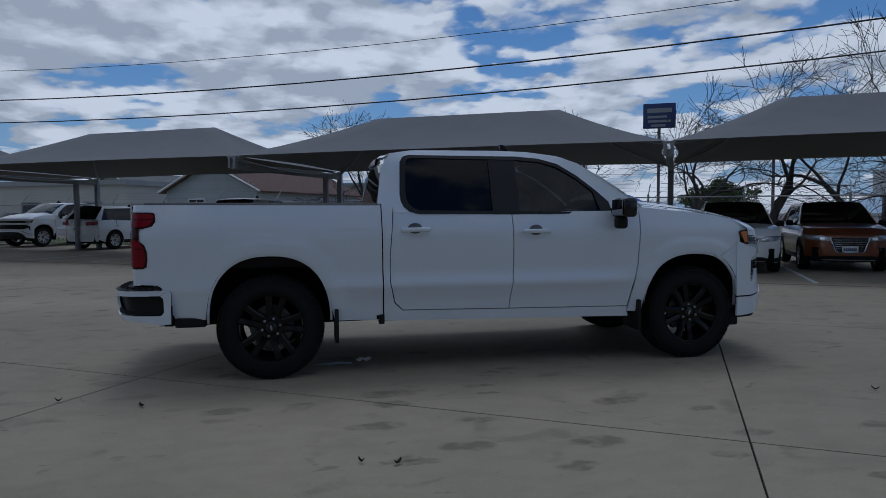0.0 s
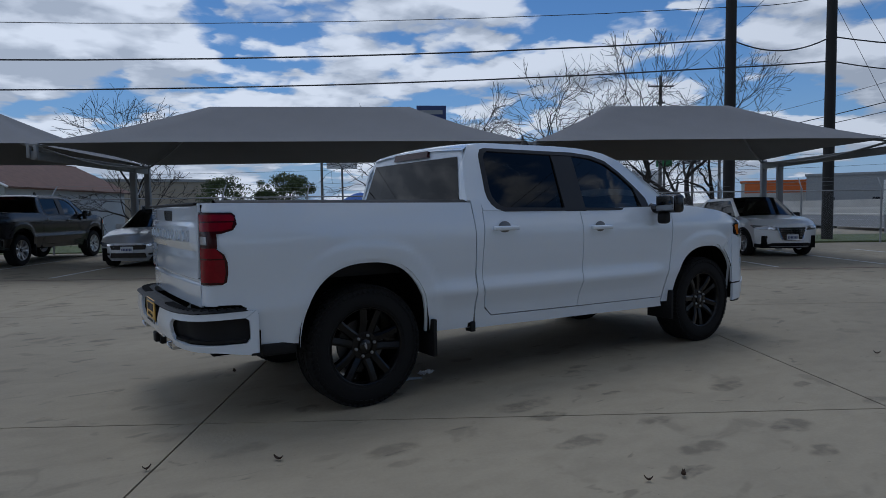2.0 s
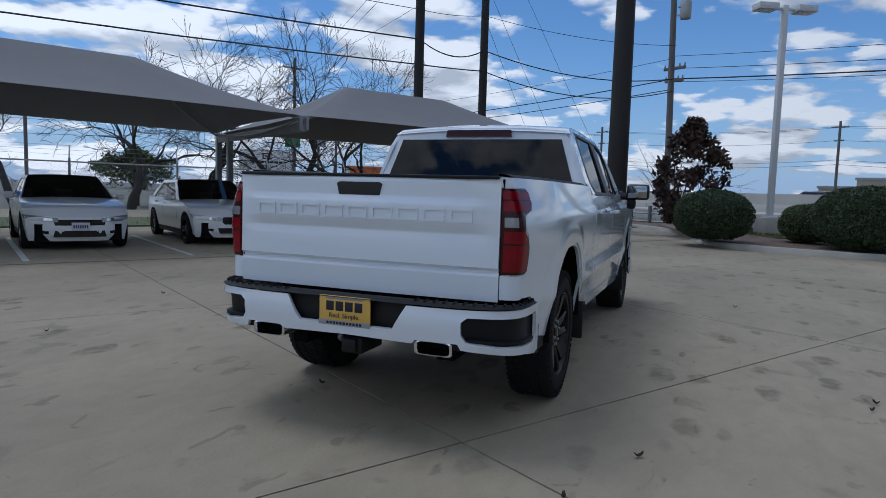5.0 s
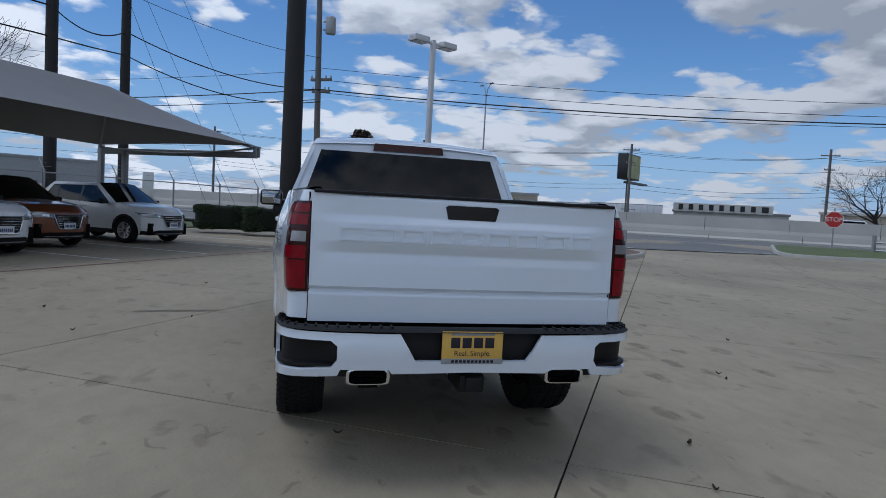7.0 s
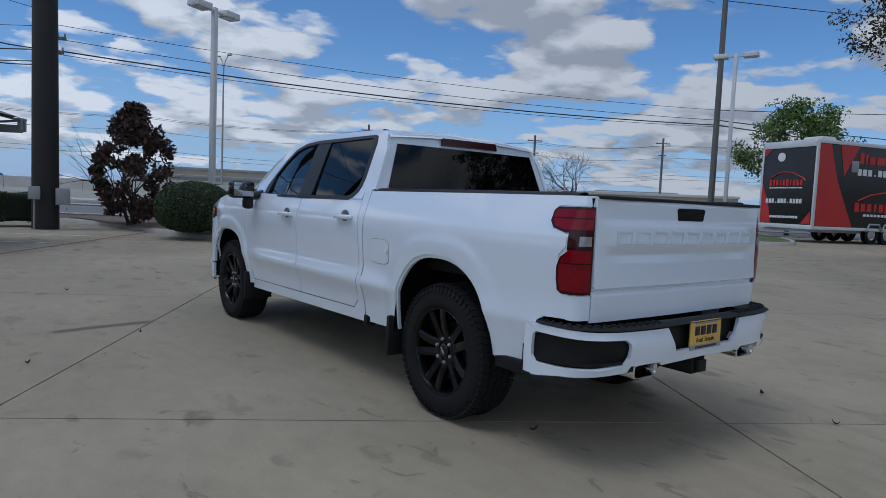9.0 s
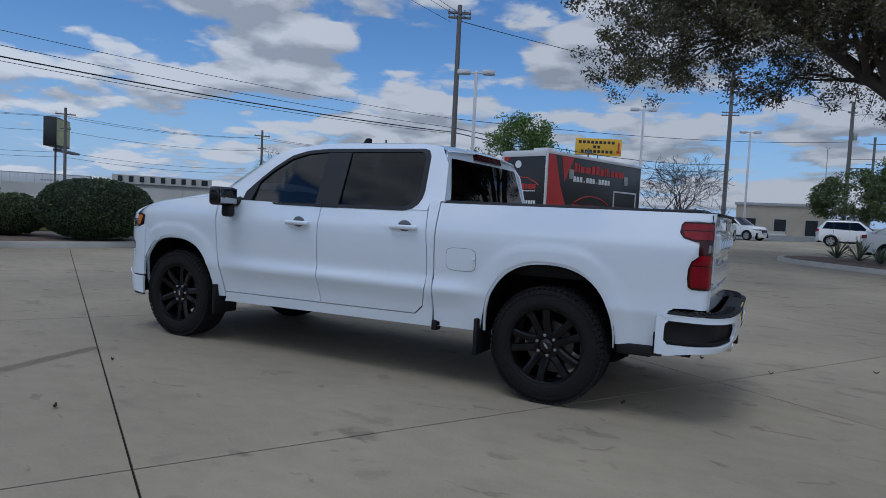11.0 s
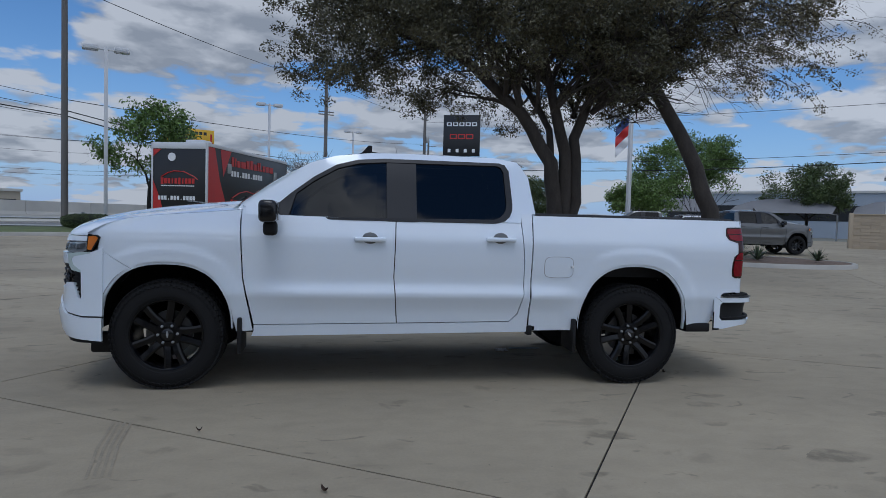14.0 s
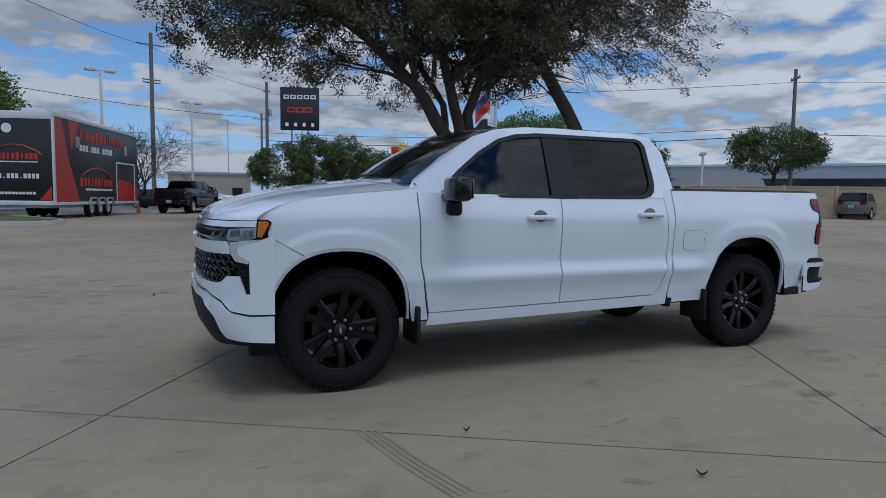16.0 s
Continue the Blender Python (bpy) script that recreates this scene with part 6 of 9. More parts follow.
KICKS = dict(wb=2.62, fo=0.86, ro=0.82, hw=0.87, r=0.345, low=0.26, hood=((0.84, 0.80), (0.62, 0.96), (-0.30, 1.06)), cowl=(-0.42, 1.07), roof_f=(-1.12, 1.58), roof_r=(-2.75, 1.56), tailg=(-3.28, 1.10), deck=((-3.34, 1.06), (-3.43, 0.85), (-3.42, 0.55)), belt=(0.98, 1.02, 1.10), dark_low=True)
NOSE_OUT, NOSE_IN = -121.0, 59.0
GROUPS = "cars parked under the canopies"


def park(name, label, paint, x, y, rz, **kw):
    c = build_car(name, label, paint, on_ground(x, y, rz), **kw)
    c["group"] = GROUPS
    return c


park("crossover", "white compact crossover with black lower trim, parked nose out", M["pearl"], 13.3, 4.95, NOSE_OUT, **KICKS)
park("crossover", "copper-orange compact crossover with black lower trim, parked nose out", M["copper"], 10.45, 6.65, NOSE_OUT, **KICKS)
park("crossover", "pearl white compact crossover under the canopy, nose out", M["pearl"], 7.95, 6.95, NOSE_OUT, rails=True, **KICKS)
SEDAN = dict(wb=2.9, fo=0.86, ro=1.0, hw=0.92, r=0.335, low=0.20, hood=((0.84, 0.64), (0.66, 0.80), (-0.55, 0.95)), cowl=(-0.75, 0.96), roof_f=(-1.55, 1.43), roof_r=(-2.75, 1.42), tailg=(-3.35, 1.02), deck=((-3.78, 1.02), (-3.88, 0.85), (-3.88, 0.5)), belt=(0.86, 0.94, 1.00))
park("sedan", "white sports sedan with black wheels and twin black grilles", M["pearl"], 5.87, 8.48, NOSE_OUT, **dict(SEDAN, rim="rim", grille="kidney", lights="lamp_dark"))
park("sedan", "white small sedan parked nose out beneath canopy", M["pearl"], 3.15, 9.95, NOSE_OUT, **dict(SEDAN, grille="bar"))
COMPACT = dict(SEDAN, wb=2.6, fo=0.87, ro=0.95, hw=0.85, r=0.31, hood=((0.85, 0.62), (0.66, 0.78), (-0.40, 0.95)), cowl=(-0.62, 0.97), roof_f=(-1.35, 1.46), roof_r=(-2.45, 1.44), tailg=(-3.05, 1.03), deck=((-3.42, 1.02), (-3.54, 0.85), (-3.54, 0.5)), grille="bar")
park("sedan", "silver-grey compact sedan with white plate, nose out", M["silver"], -1.33, 13.44, NOSE_OUT, **COMPACT)
park("sedan", "dark grey large sedan parked nose in, seen from behind", M["grey_paint"], 2.77, 15.30, NOSE_IN, **dict(SEDAN, wb=3.05, hw=0.95, r=0.36, belt=(0.95, 1.02, 1.08), roof_f=(-1.6, 1.50), roof_r=(-2.95, 1.48), tailg=(-3.65, 1.10), deck=((-4.0, 1.09), (-4.08, 0.9), (-4.08, 0.5)), hood=((0.84, 0.72), (0.7, 0.88), (-0.55, 1.02)), cowl=(-0.75, 1.03)))
SUV = dict(wb=2.75, fo=0.88, ro=0.95, hw=0.92, r=0.37, low=0.28, hood=((0.86, 0.86), (0.66, 1.02), (-0.40, 1.12)), cowl=(-0.55, 1.13), roof_f=(-1.25, 1.70), roof_r=(-3.1, 1.68), tailg=(-3.58, 1.18), deck=((-3.62, 1.12), (-3.70, 0.9), (-3.70, 0.55)), belt=(1.02, 1.08, 1.16), rails=True)
park("sport_utility", "white sport utility parked nose in, dark rear glass", M["pearl"], -8.7, 23.9, NOSE_IN, **SUV)
park("sedan", "maroon car beside a white pickup under the canopy", M["maroon"], -16.6, 26.0, NOSE_OUT, **COMPACT)
tagged(build_truck("pickup_truck", "black pickup truck with chrome bumper, parked nose in", M["black_paint"], on_ground(-3.80, 17.55, NOSE_IN), False, "alloy", "plate_w"), group=GROUPS)
tagged(build_truck("pickup_truck", "white older pickup truck parked nose out under canopy", M["pearl"], on_ground(-12.9, 26.2, NOSE_OUT), False, "alloy", "plate_w"), group=GROUPS)
# across the drive to the south
SOUTH = "vehicles across the drive"


def place(t_label, fn, paint, x, y, rz, **kw):
    c = build_car(fn, t_label, paint, on_ground(x, y, rz), **kw)
    c["group"] = SOUTH


tagged(build_truck("pickup_truck", "grey pickup truck standing behind the planted island", M["grey_paint"], on_ground(-17.2, -20.7, 176), False, "rim", "plate_w"), group=SOUTH)
tagged(build_truck("pickup_truck", "black pickup truck parked beyond the trailer", M["black_paint"], on_ground(1.6, -36.5, -112), False, "alloy", "plate_w"), group=SOUTH)
tagged(build_truck("pickup_truck", "dark grey pickup truck parked beyond the island", M["grey_paint"], on_ground(-17.0, -30.5, -20), False, "rim", "plate_w"), group=SOUTH)
place("white sport utility parked far across the drive", "sport_utility", M["pearl"], -1.4, -49.0, 150, **SUV)
place("white sport utility parked behind a black pickup", "sport_utility", M["pearl"], 0.4, -42.5, -100, **SUV)
place("white coupe standing behind the planted island", "sedan", M["pearl"], -9.6, -24.0, 165, **COMPACT)
place("black sedan parked at the far side", "sedan", M["black_paint"], 2.2, -49.5, 160, **COMPACT)
place("dark grey sport utility by the tan wall", "sport_utility", M["grey_paint"], -40.5, -23.4, 200, **SUV)
place("white sport utility far behind the island", "sport_utility", M["pearl"], -9.0, -44.0, 170, **SUV)
place("dark sedan under the far carport", "sedan", M["black_paint"], -45.0, -42.5, 60, **COMPACT)
place("dark sport utility under the far carport", "sport_utility", M["black_paint"], -49.5, -43.0, 60, **SUV)
place("white sport utility partly hidden by the load bed", "sport_utility", M["pearl"], -22.5, -30.5, 175, **SUV)
# ---- planting ----


def leaf_cloud(name, centres, radii, count, size, material, parent, seed, flat=0.5, label="", shell=0.35):
    """Many small leaves, scattered in soft clumps round the given centres."""
    rng = np.random.default_rng(seed)
    c = np.asarray(centres, float)
    r = np.asarray(radii, float)
    pick = rng.integers(0, len(c), count)
    d = rng.normal(size=(count, 3))
    d /= np.linalg.norm(d, axis=1)[:, None]
    rad = rng.random(count) ** shell
    p = c[pick] + d * (rad * r[pick])[:, None] * np.array((1, 1, flat))
    a = rng.normal(size=(count, 3))
    a /= np.linalg.norm(a, axis=1)[:, None]
    b = np.cross(a, rng.normal(size=(count, 3)))
    b /= np.linalg.norm(b, axis=1)[:, None]
    s = size * (0.6 + 0.8 * rng.random(count))[:, None]
    v = np.stack([p - a * s, p + b * s * 0.45, p + a * s, p - b * s * 0.45], 1).reshape(-1, 3)
    me = bpy.data.meshes.new(name)
    me.from_pydata(v.tolist(), [], np.arange(count * 4).reshape(-1, 4).tolist())
    me.materials.append(material)
    ob = new(name, me)
    ob.parent = parent
    if label:
        ob["label"] = label
    return ob


def grow(bm, rng, p, d, length, r, depth, tips, spread=0.5, droop=0.0, seg=7, kids=(2, 3), keep=0.75, fine=None):
    """A limb that bends, tapers and divides; its ends are gathered in tips."""
    pts, rad = [p.copy()], [r]
    n = 4 if depth > 1 else 3
    for k in range(n):
        d = (d + Vector(rng.normal(size=3)) * 0.17 + Vector((0, 0, -droop))).normalized()
        p = p + d * length / n
        pts.append(p.copy())
        rad.append(r * (1 - 0.42 * (k + 1) / n))
    if fine is not None:
        rad = [max(v, 0.010) for v in rad]
    tube(fine if fine is not None and depth <= 2 else bm, pts, rad, seg if depth > 2 else (5 if depth > 0 else 3), cap=False)
    if depth == 0:
        tips.append(p)
        return
    for k in range(rng.integers(kids[0], kids[1] + 1)):
        ax = Vector(rng.normal(size=3)).cross(d).normalized()
        nd = (d + ax * spread * (0.6 + 0.8 * rng.random())).normalized()
        at = pts[-1] if k < 2 else pts[rng.integers(2, len(pts))]
        grow(bm, rng, at.copy(), nd, length * (keep + 0.12 * rng.random()), rad[-1] * (0.86 if k == 0 else 0.66), depth - 1, tips, spread, droop, seg, kids, keep, fine)
    if depth <= 3:
        tips.append(p)


def bare_tree(x, y, h, seed, label, lean=(0, 0), stems=2, depth=5, r=0.16, spread=0.5):
    rng = np.random.default_rng(seed)
    th = thing("bare_tree", label, "tree", on_ground(x, y))
    bm, tw, tips = bmesh.new(), bmesh.new(), []
    for k in range(stems):
        a = rng.random() * math.tau
        d = Vector((lean[0] + 0.28 * math.cos(a) * (stems > 1), lean[1] + 0.28 * math.sin(a) * (stems > 1), 1)).normalized()
        grow(bm, rng, Vector((0.12 * math.cos(a) * (stems > 1), 0.12 * math.sin(a) * (stems > 1), -0.1)), d, h * 0.27, r, depth, tips, spread, 0.0, 7, (3, 3), 0.72, tw)
    part("trunk", bm, M["bark_grey"], th, recalc=False)
    part("crown", tw, M["bark_grey"], th, "fine bare twigs", recalc=False)
    return th, tips


def leafy_tree(x, y, h, spread_r, seed, label, leaf, trunk_h=1.6, count=9000, size=0.09, r=0.12):
    rng = np.random.default_rng(seed)
    th = thing("tree", label, "tree", on_ground(x, y))
    bm, tips = bmesh.new(), []
    p = Vector((0, 0, -0.1))
    tube(bm, [p, (0.05, 0.0, trunk_h * 0.6), (0.0, 0.05, trunk_h)], [r * 1.25, r, r * 0.9], 8, cap=False)
    for k in range(4):
        a = k * math.tau / 4 + rng.random()
        grow(bm, rng, Vector((0, 0.04, trunk_h)), Vector((0.55 * math.cos(a), 0.55 * math.sin(a), 0.9)).normalized(), (h - trunk_h) * 0.34, r * 0.6, 3, tips, 0.55, 0.0, 6, (2, 3), 0.75)
    part("trunk", bm, M["bark_grey"], th, recalc=False)
    m = Vector((0, 0, trunk_h + (h - trunk_h) * 0.52))
    cs, rs = [], []
    for t in tips:
        q = t - m
        f = math.sqrt((q.x / spread_r) ** 2 + (q.y / spread_r) ** 2 + (q.z / ((h - trunk_h) * 0.52)) ** 2)
        cs.append(m + q / max(1, f) * 0.95)
        rs.append((0.35 + 0.4 * rng.random()) * spread_r / 3.0)
    for k in range(60):
        d = Vector(rng.normal(size=3)).normalized()
        cs.append(m + Vector((d.x * spread_r, d.y * spread_r, d.z * (h - trunk_h) * 0.48)) * (0.55 + 0.4 * rng.random()))
        rs.append((0.4 + 0.45 * rng.random()) * spread_r / 3.0)
    leaf_cloud("crown", cs, rs, int(count * 2.4), size * 0.95, leaf, th, seed, 0.7, shell=0.45)
    return th


def live_oak(name_label, base, stems, crown, seed, count, feather, bias=0.0, leaf="oak"):
    """Trunks along given plan lines, limbs that reach into the crown, and clumps of small dark leaves."""
    rng = np.random.default_rng(seed)
    x0, y0 = base
    z0 = gz(x0, y0)
    th = thing("live_oak", name_label, "tree", pose(x0, y0, z0))
    bm, tips = bmesh.new(), []
    o = Vector((x0, y0, z0))
    ends = []
    for pts, r0, r1 in stems:
        q = [Vector(p) - o for p in pts]
        fine = []
        for a, b in zip(q, q[1:]):
            fine += [a.lerp(b, k / 3) + Vector(rng.normal(size=3)) * 0.03 for k in range(3)]
        fine.append(q[-1])
        tube(bm, fine, [r0 + (r1 - r0) * k / (len(fine) - 1) for k in range(len(fine))], 10, cap=False)
        for k in range(len(fine) // 2, len(fine)):
            ends.append((fine[k], r0 + (r1 - r0) * k / (len(fine) - 1), (fine[k] - fine[k - 1]).normalized()))
    c, rx, ry, rz = Vector(crown[0]) - o, *crown[1]
    stem_verts = len(bm.verts)
    for p, r, d in ends:
        for k in range(3):
            out = (p - c)
            nd = (d * 0.6 + Vector((out.x, out.y, 0.25)).normalized() * 0.7 + Vector(rng.normal(size=3)) * 0.5).normalized()
            grow(bm, rng, p.copy(), nd, 1.5 + 0.7 * rng.random(), r * 0.55, 3, tips, 0.55, 0.03, 6, (2, 3), 0.78)
    # no bare limb hangs below the crown
    bmesh.ops.delete(bm, geom=[v for v in list(bm.verts)[stem_verts:] if v.co.z < c.z - 0.85 * rz], context="VERTS")
    part("trunk", bm, M["bark"], th, "dark furrowed oak trunk", recalc=False)
    cs, rs = [], []
    for t in tips:
        q = t - c
        f = math.sqrt((q.x / rx) ** 2 + (q.y / ry) ** 2 + (q.z / rz) ** 2)
        if f < 1.3 and q.z > -0.8 * rz:
            cs.append(t)
            rs.append(0.30 + 0.30 * rng.random())
    n = int(90 + 0.0038 * count)
    while n:
        d = Vector(rng.normal(size=3)).normalized()
        q = Vector((d.x * rx, d.y * ry, d.z * rz)) * (0.50 + 0.5 * rng.random())
        low = -rz * (0.30 + 0.5 * (math.hypot(q.x / rx, q.y / ry)) ** 2)
        if q.z < low:
            continue
        if noise.noise((c + q) * 0.55) < -0.12 or rng.random() > 0.60 + bias * q.x / rx:
            continue
        cs.append(c + q)
        rs.append(0.34 + 0.42 * rng.random())
        n -= 1
    crown_ob = leaf_cloud("crown", cs, rs, int(count * 2.4), 0.058, M[leaf], th, seed, 0.75, "dull dark green oak leaves", 0.5)
    if feather:
        tw = bmesh.new()
        lc, lr = [], []
        for k in range(150):
            a = Vector(feather[0]).lerp(Vector(feather[1]), rng.random()) - o + Vector(rng.normal(size=3)) * 0.9
            b = a + Vector((feather[2][0], feather[2][1], feather[2][2])) * (0.35 + 0.75 * rng.random()) + Vector(rng.normal(size=3)) * 0.35
            mid = a.lerp(b, 0.5) + Vector((0, 0, 0.15))
            tube(tw, [a, mid, b], [0.012, 0.008, 0.003], 3, cap=False)
            for f in (0.15, 0.4, 0.65, 0.9, 1.0):
                lc.append(a.lerp(b, f))
                lr.append(0.20)
        tagged(part("twig_spray", tw, M["bark"], th, recalc=False), kind="stuff")
        leaf_cloud("twig_leaves", lc, lr, 15000, 0.042, M[leaf], th, seed + 1, 0.9, "", 0.5)
    return th


def clipped_bush(name, label, x, y, rx, ry, h, seed, ang=0.0, boxy=2.6, count=14000, material=None, size=0.032):
    """A clipped shrub: leaves packed on a rounded body, its inside coloured dark as shade."""
    th = thing(name, label, "shrub", pose(x, y, gz(x, y) + 0.13, 0, 0, ang))
    rng = np.random.default_rng(seed)

    def body(bm, k):
        n, m2 = 24, 12
        def f(i, j):
            a, b = i * math.tau, (j - 0.5) * math.pi
            e = 2 / boxy
            cx = math.copysign(abs(math.cos(a)) ** e, math.cos(a)) * abs(math.cos(b)) ** e
            cy = math.copysign(abs(math.sin(a)) ** e, math.sin(a)) * abs(math.cos(b)) ** e
            cz = math.copysign(abs(math.sin(b)) ** e, math.sin(b))
            w = 1 + 0.06 * noise.noise(Vector((cx * 1.7 + seed, cy * 1.7, cz * 1.7)))
            return Vector((rx * cx * w * k, ry * cy * w * k, h / 2 + h / 2 * cz * w * k))
        grid_surface(bm, n, m2, f)
        bmesh.ops.remove_doubles(bm, verts=bm.verts, dist=0.002)
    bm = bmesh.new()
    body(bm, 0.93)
    part("inside", bm, M["hedge_shade"], th)
    a = rng.random(count) * math.tau
    b = np.arcsin(rng.random(count) * 1.9 - 0.9)
    e = 2 / boxy
    sg = lambda v: np.sign(v) * np.abs(v) ** e
    cx, cy, cz = sg(np.cos(a)) * np.abs(np.cos(b)) ** e, sg(np.sin(a)) * np.abs(np.cos(b)) ** e, sg(np.sin(b))
    w = np.array([1 + 0.06 * noise.noise(Vector((x1 * 1.7 + seed, y1 * 1.7, z1 * 1.7))) for x1, y1, z1 in zip(cx, cy, cz)]) * (0.93 + 0.08 * rng.random(count))
    p = np.stack([rx * cx * w, ry * cy * w, h / 2 + h / 2 * cz * w], 1)
    leaf_cloud("leaves", p, np.full(len(p), 0.012), len(p), size, material or M["hedge"], th, seed, 1.0)
    return th


def agave(x, y, s, seed, name="agave", label="spiky agave plant with narrow grey-green leaves"):
    rng = np.random.default_rng(seed)
    th = thing(name, label, "plant", pose(x, y, gz(x, y) + 0.17))
    bm = bmesh.new()
    for k in range(46):
        a, up = rng.random() * math.tau, 0.25 + 1.2 * rng.random()
        d = Vector((math.cos(a) * math.cos(up), math.sin(a) * math.cos(up), math.sin(up)))
        n = d.cross(Vector((0, 0, 1))).normalized()
        L = s * (0.7 + 0.5 * rng.random())
        pts = [Vector((0, 0, 0.02)), d * L * 0.5, d * L + Vector((0, 0, -0.12 * L))]
        w = (0.022, 0.024, 0.003)
        v = [[bm.verts.new(p - n * q), bm.verts.new(p + n * q + Vector((0, 0, 0.006)))] for p, q in zip(pts, w)]
        for u0, u1 in zip(v, v[1:]):
            bm.faces.new((u0[0], u0[1], u1[1], u1[0]))
    part("leaves", bm, M["agave"], th, recalc=False)


# bed beside the drive, with the big clipped bushes
bed_e = kerb("planting_bed", [(30.0, 5.6), (22.4, 0.6), (19.5, -1.0), (13.4, -1.9), (12.1, -4.0), (11.6, -6.4), (12.5, -8.3), (14.1, -10.6), (16.2, -12.3), (18.0, -12.6), (20.0, -10.5), (24.0, -3.5), (29.0, 4.0), (33.0, 10.0), (34.5, 14.0)], M["mulch"], "kerbed planting bed with dark mulch", True)
bed_s = kerb("planting_bed", [(24.5, -24.5), (21.6, -22.2), (18.6, -19.8), (16.6, -18.6), (15.2, -19.2), (14.0, -21.6), (11.6, -22.4), (9.6, -21.0), (6.8, -20.2), (5.9, -21.6), (8.2, -25.0), (12.0, -30.0), (17.0, -33.0), (22.0, -31.0)], M["grass"], "kerbed grass island with a low hedge", True)
bed_o = kerb("planting_bed", [(-3.0, -19.6), (-4.4, -18.4), (-7.8, -16.0), (-11.0, -14.6), (-14.5, -13.3), (-17.0, -13.6), (-18.0, -15.2), (-15.0, -18.2), (-10.0, -20.6), (-5.6, -22.2), (-3.4, -21.4)], M["mulch"], "kerbed island bed under the oaks", True)
for bed in (bed_e, bed_s, bed_o):
    bed["category"] = "planting bed"

clipped_bush("clipped_bush", "rounded clipped green bush in the kerbed bed", 13.6, -2.0, 1.12, 1.05, 1.48, 11, 0.0, 2.15)
clipped_bush("clipped_bush", "small grey-green clipped bush in the kerbed bed", 15.0, -4.6, 0.85, 0.8, 1.15, 12, 20, 2.1, 9000, M["leaf_mid"])
clipped_bush("clipped_bush", "large wide clipped green bush by the kerb", 12.95, -5.65, 1.45, 1.15, 1.64, 13, 30, 2.25, 20000)
clipped_bush("box_hedge", "low square clipped hedge in mulch", 15.9, -9.1, 0.62, 0.5, 0.62, 14, -31, 6.0, 5000, M["leaf_mid"])
clipped_bush("box_hedge", "dark square clipped hedge beside the sign pole", 19.9, 3.75, 1.0, 0.55, 0.95, 15, -75, 6.0, 8000)
clipped_bush("box_hedge", "dark square clipped hedge beside the meter boxes", 19.2, 1.95, 1.0, 0.55, 0.95, 16, -78, 6.0, 8000)
clipped_bush("box_hedge", "low square hedge by the lamp base", 9.9, -23.4, 0.6, 0.5, 0.55, 17, 20, 6.0, 4000, M["leaf_mid"])
clipped_bush("clipped_bush", "loose low shrub beside the rail", 12.6, -26.6, 1.3, 0.7, 0.75, 18, 20, 2.6, 6000, M["leaf_mid"])


def rust_tree():
    rng = np.random.default_rng(5)
    th = thing("tree", "small tree with drooping rusty dead leaves", "tree", pose(18.0, -1.25, 0.14))
    bm, tips = bmesh.new(), []
    for k in range(6):
        a = k * math.tau / 6
        grow(bm, rng, Vector((0.1 * math.cos(a), 0.1 * math.sin(a), 0)), Vector((0.28 * math.cos(a), 0.28 * math.sin(a), 1)).normalized(), 1.08, 0.06, 3, tips, 0.4, 0.0, 6, (2, 3), 0.8)
    part("trunk", bm, M["bark_grey"], th, recalc=False)
    cs, rs = [], []
    for k in range(95):
        z = 0.35 + 3.45 * rng.random()
        rr = interp(z, (0.3, 1.0, 2.0, 3.0, 3.8), (0.8, 1.35, 1.35, 0.85, 0.2)) * math.sqrt(0.25 + 0.75 * rng.random())
        a = rng.random() * math.tau
        cs.append((rr * math.cos(a), rr * math.sin(a), z))
        rs.append(0.26)
    leaf_cloud("crown", cs, rs, 5600, 0.10, M["leaf_rust"], th, 6, 1.1, "rusty brown drooping leaves", 0.5)


rust_tree()
live_oak("large live oak with several dark trunks in the island bed", (-7.3, -18.0),
         [([(-7.3, -18.0, 0.1), (-7.35, -17.9, 1.6), (-7.0, -17.7, 3.6), (-5.9, -17.9, 5.5), (-4.0, -18.2, 7.2), (-2.0, -18.6, 8.4)], 0.36, 0.13),
          ([(-7.5, -18.0, 0.1), (-7.7, -17.9, 1.8), (-7.6, -17.8, 4.0), (-7.0, -17.9, 6.5), (-6.4, -18.2, 9.0)], 0.34, 0.12),
          ([(-7.7, -18.1, 0.1), (-8.1, -18.0, 2.2), (-8.0, -17.8, 4.6), (-8.6, -17.6, 6.8), (-9.2, -17.8, 8.8)], 0.30, 0.11),
          ([(-7.12, -17.75, 2.9), (-7.1, -18.2, 5.0), (-6.2, -19.6, 7.2), (-5.0, -20.6, 8.6)], 0.15, 0.09)],
         ((-4.3, -18.5, 8.6), (6.5, 6.0, 3.8)), 21, 84000, None, 0.45)
live_oak("leaning live oak with one bare curved trunk", (-12.4, -15.5),
         [([(-12.6, -15.4, 0.1), (-12.3, -15.5, 1.9), (-11.75, -15.6, 3.4), (-10.95, -16.0, 5.3), (-10.15, -16.4, 6.95), (-9.2, -16.9, 8.4), (-8.0, -17.4, 9.2)], 0.34, 0.15),
          ([(-10.2, -16.4, 6.9), (-10.6, -15.6, 8.0), (-11.6, -14.8, 9.0)], 0.16, 0.08)],
         ((-10.9, -15.9, 9.6), (4.2, 4.0, 2.3)), 22, 17000, ((-11.5, -15.6, 8.5), (-13.6, -14.4, 8.0), (-1.5, 0.9, -1.1)), 0.0, "oak_lit")
k = 0
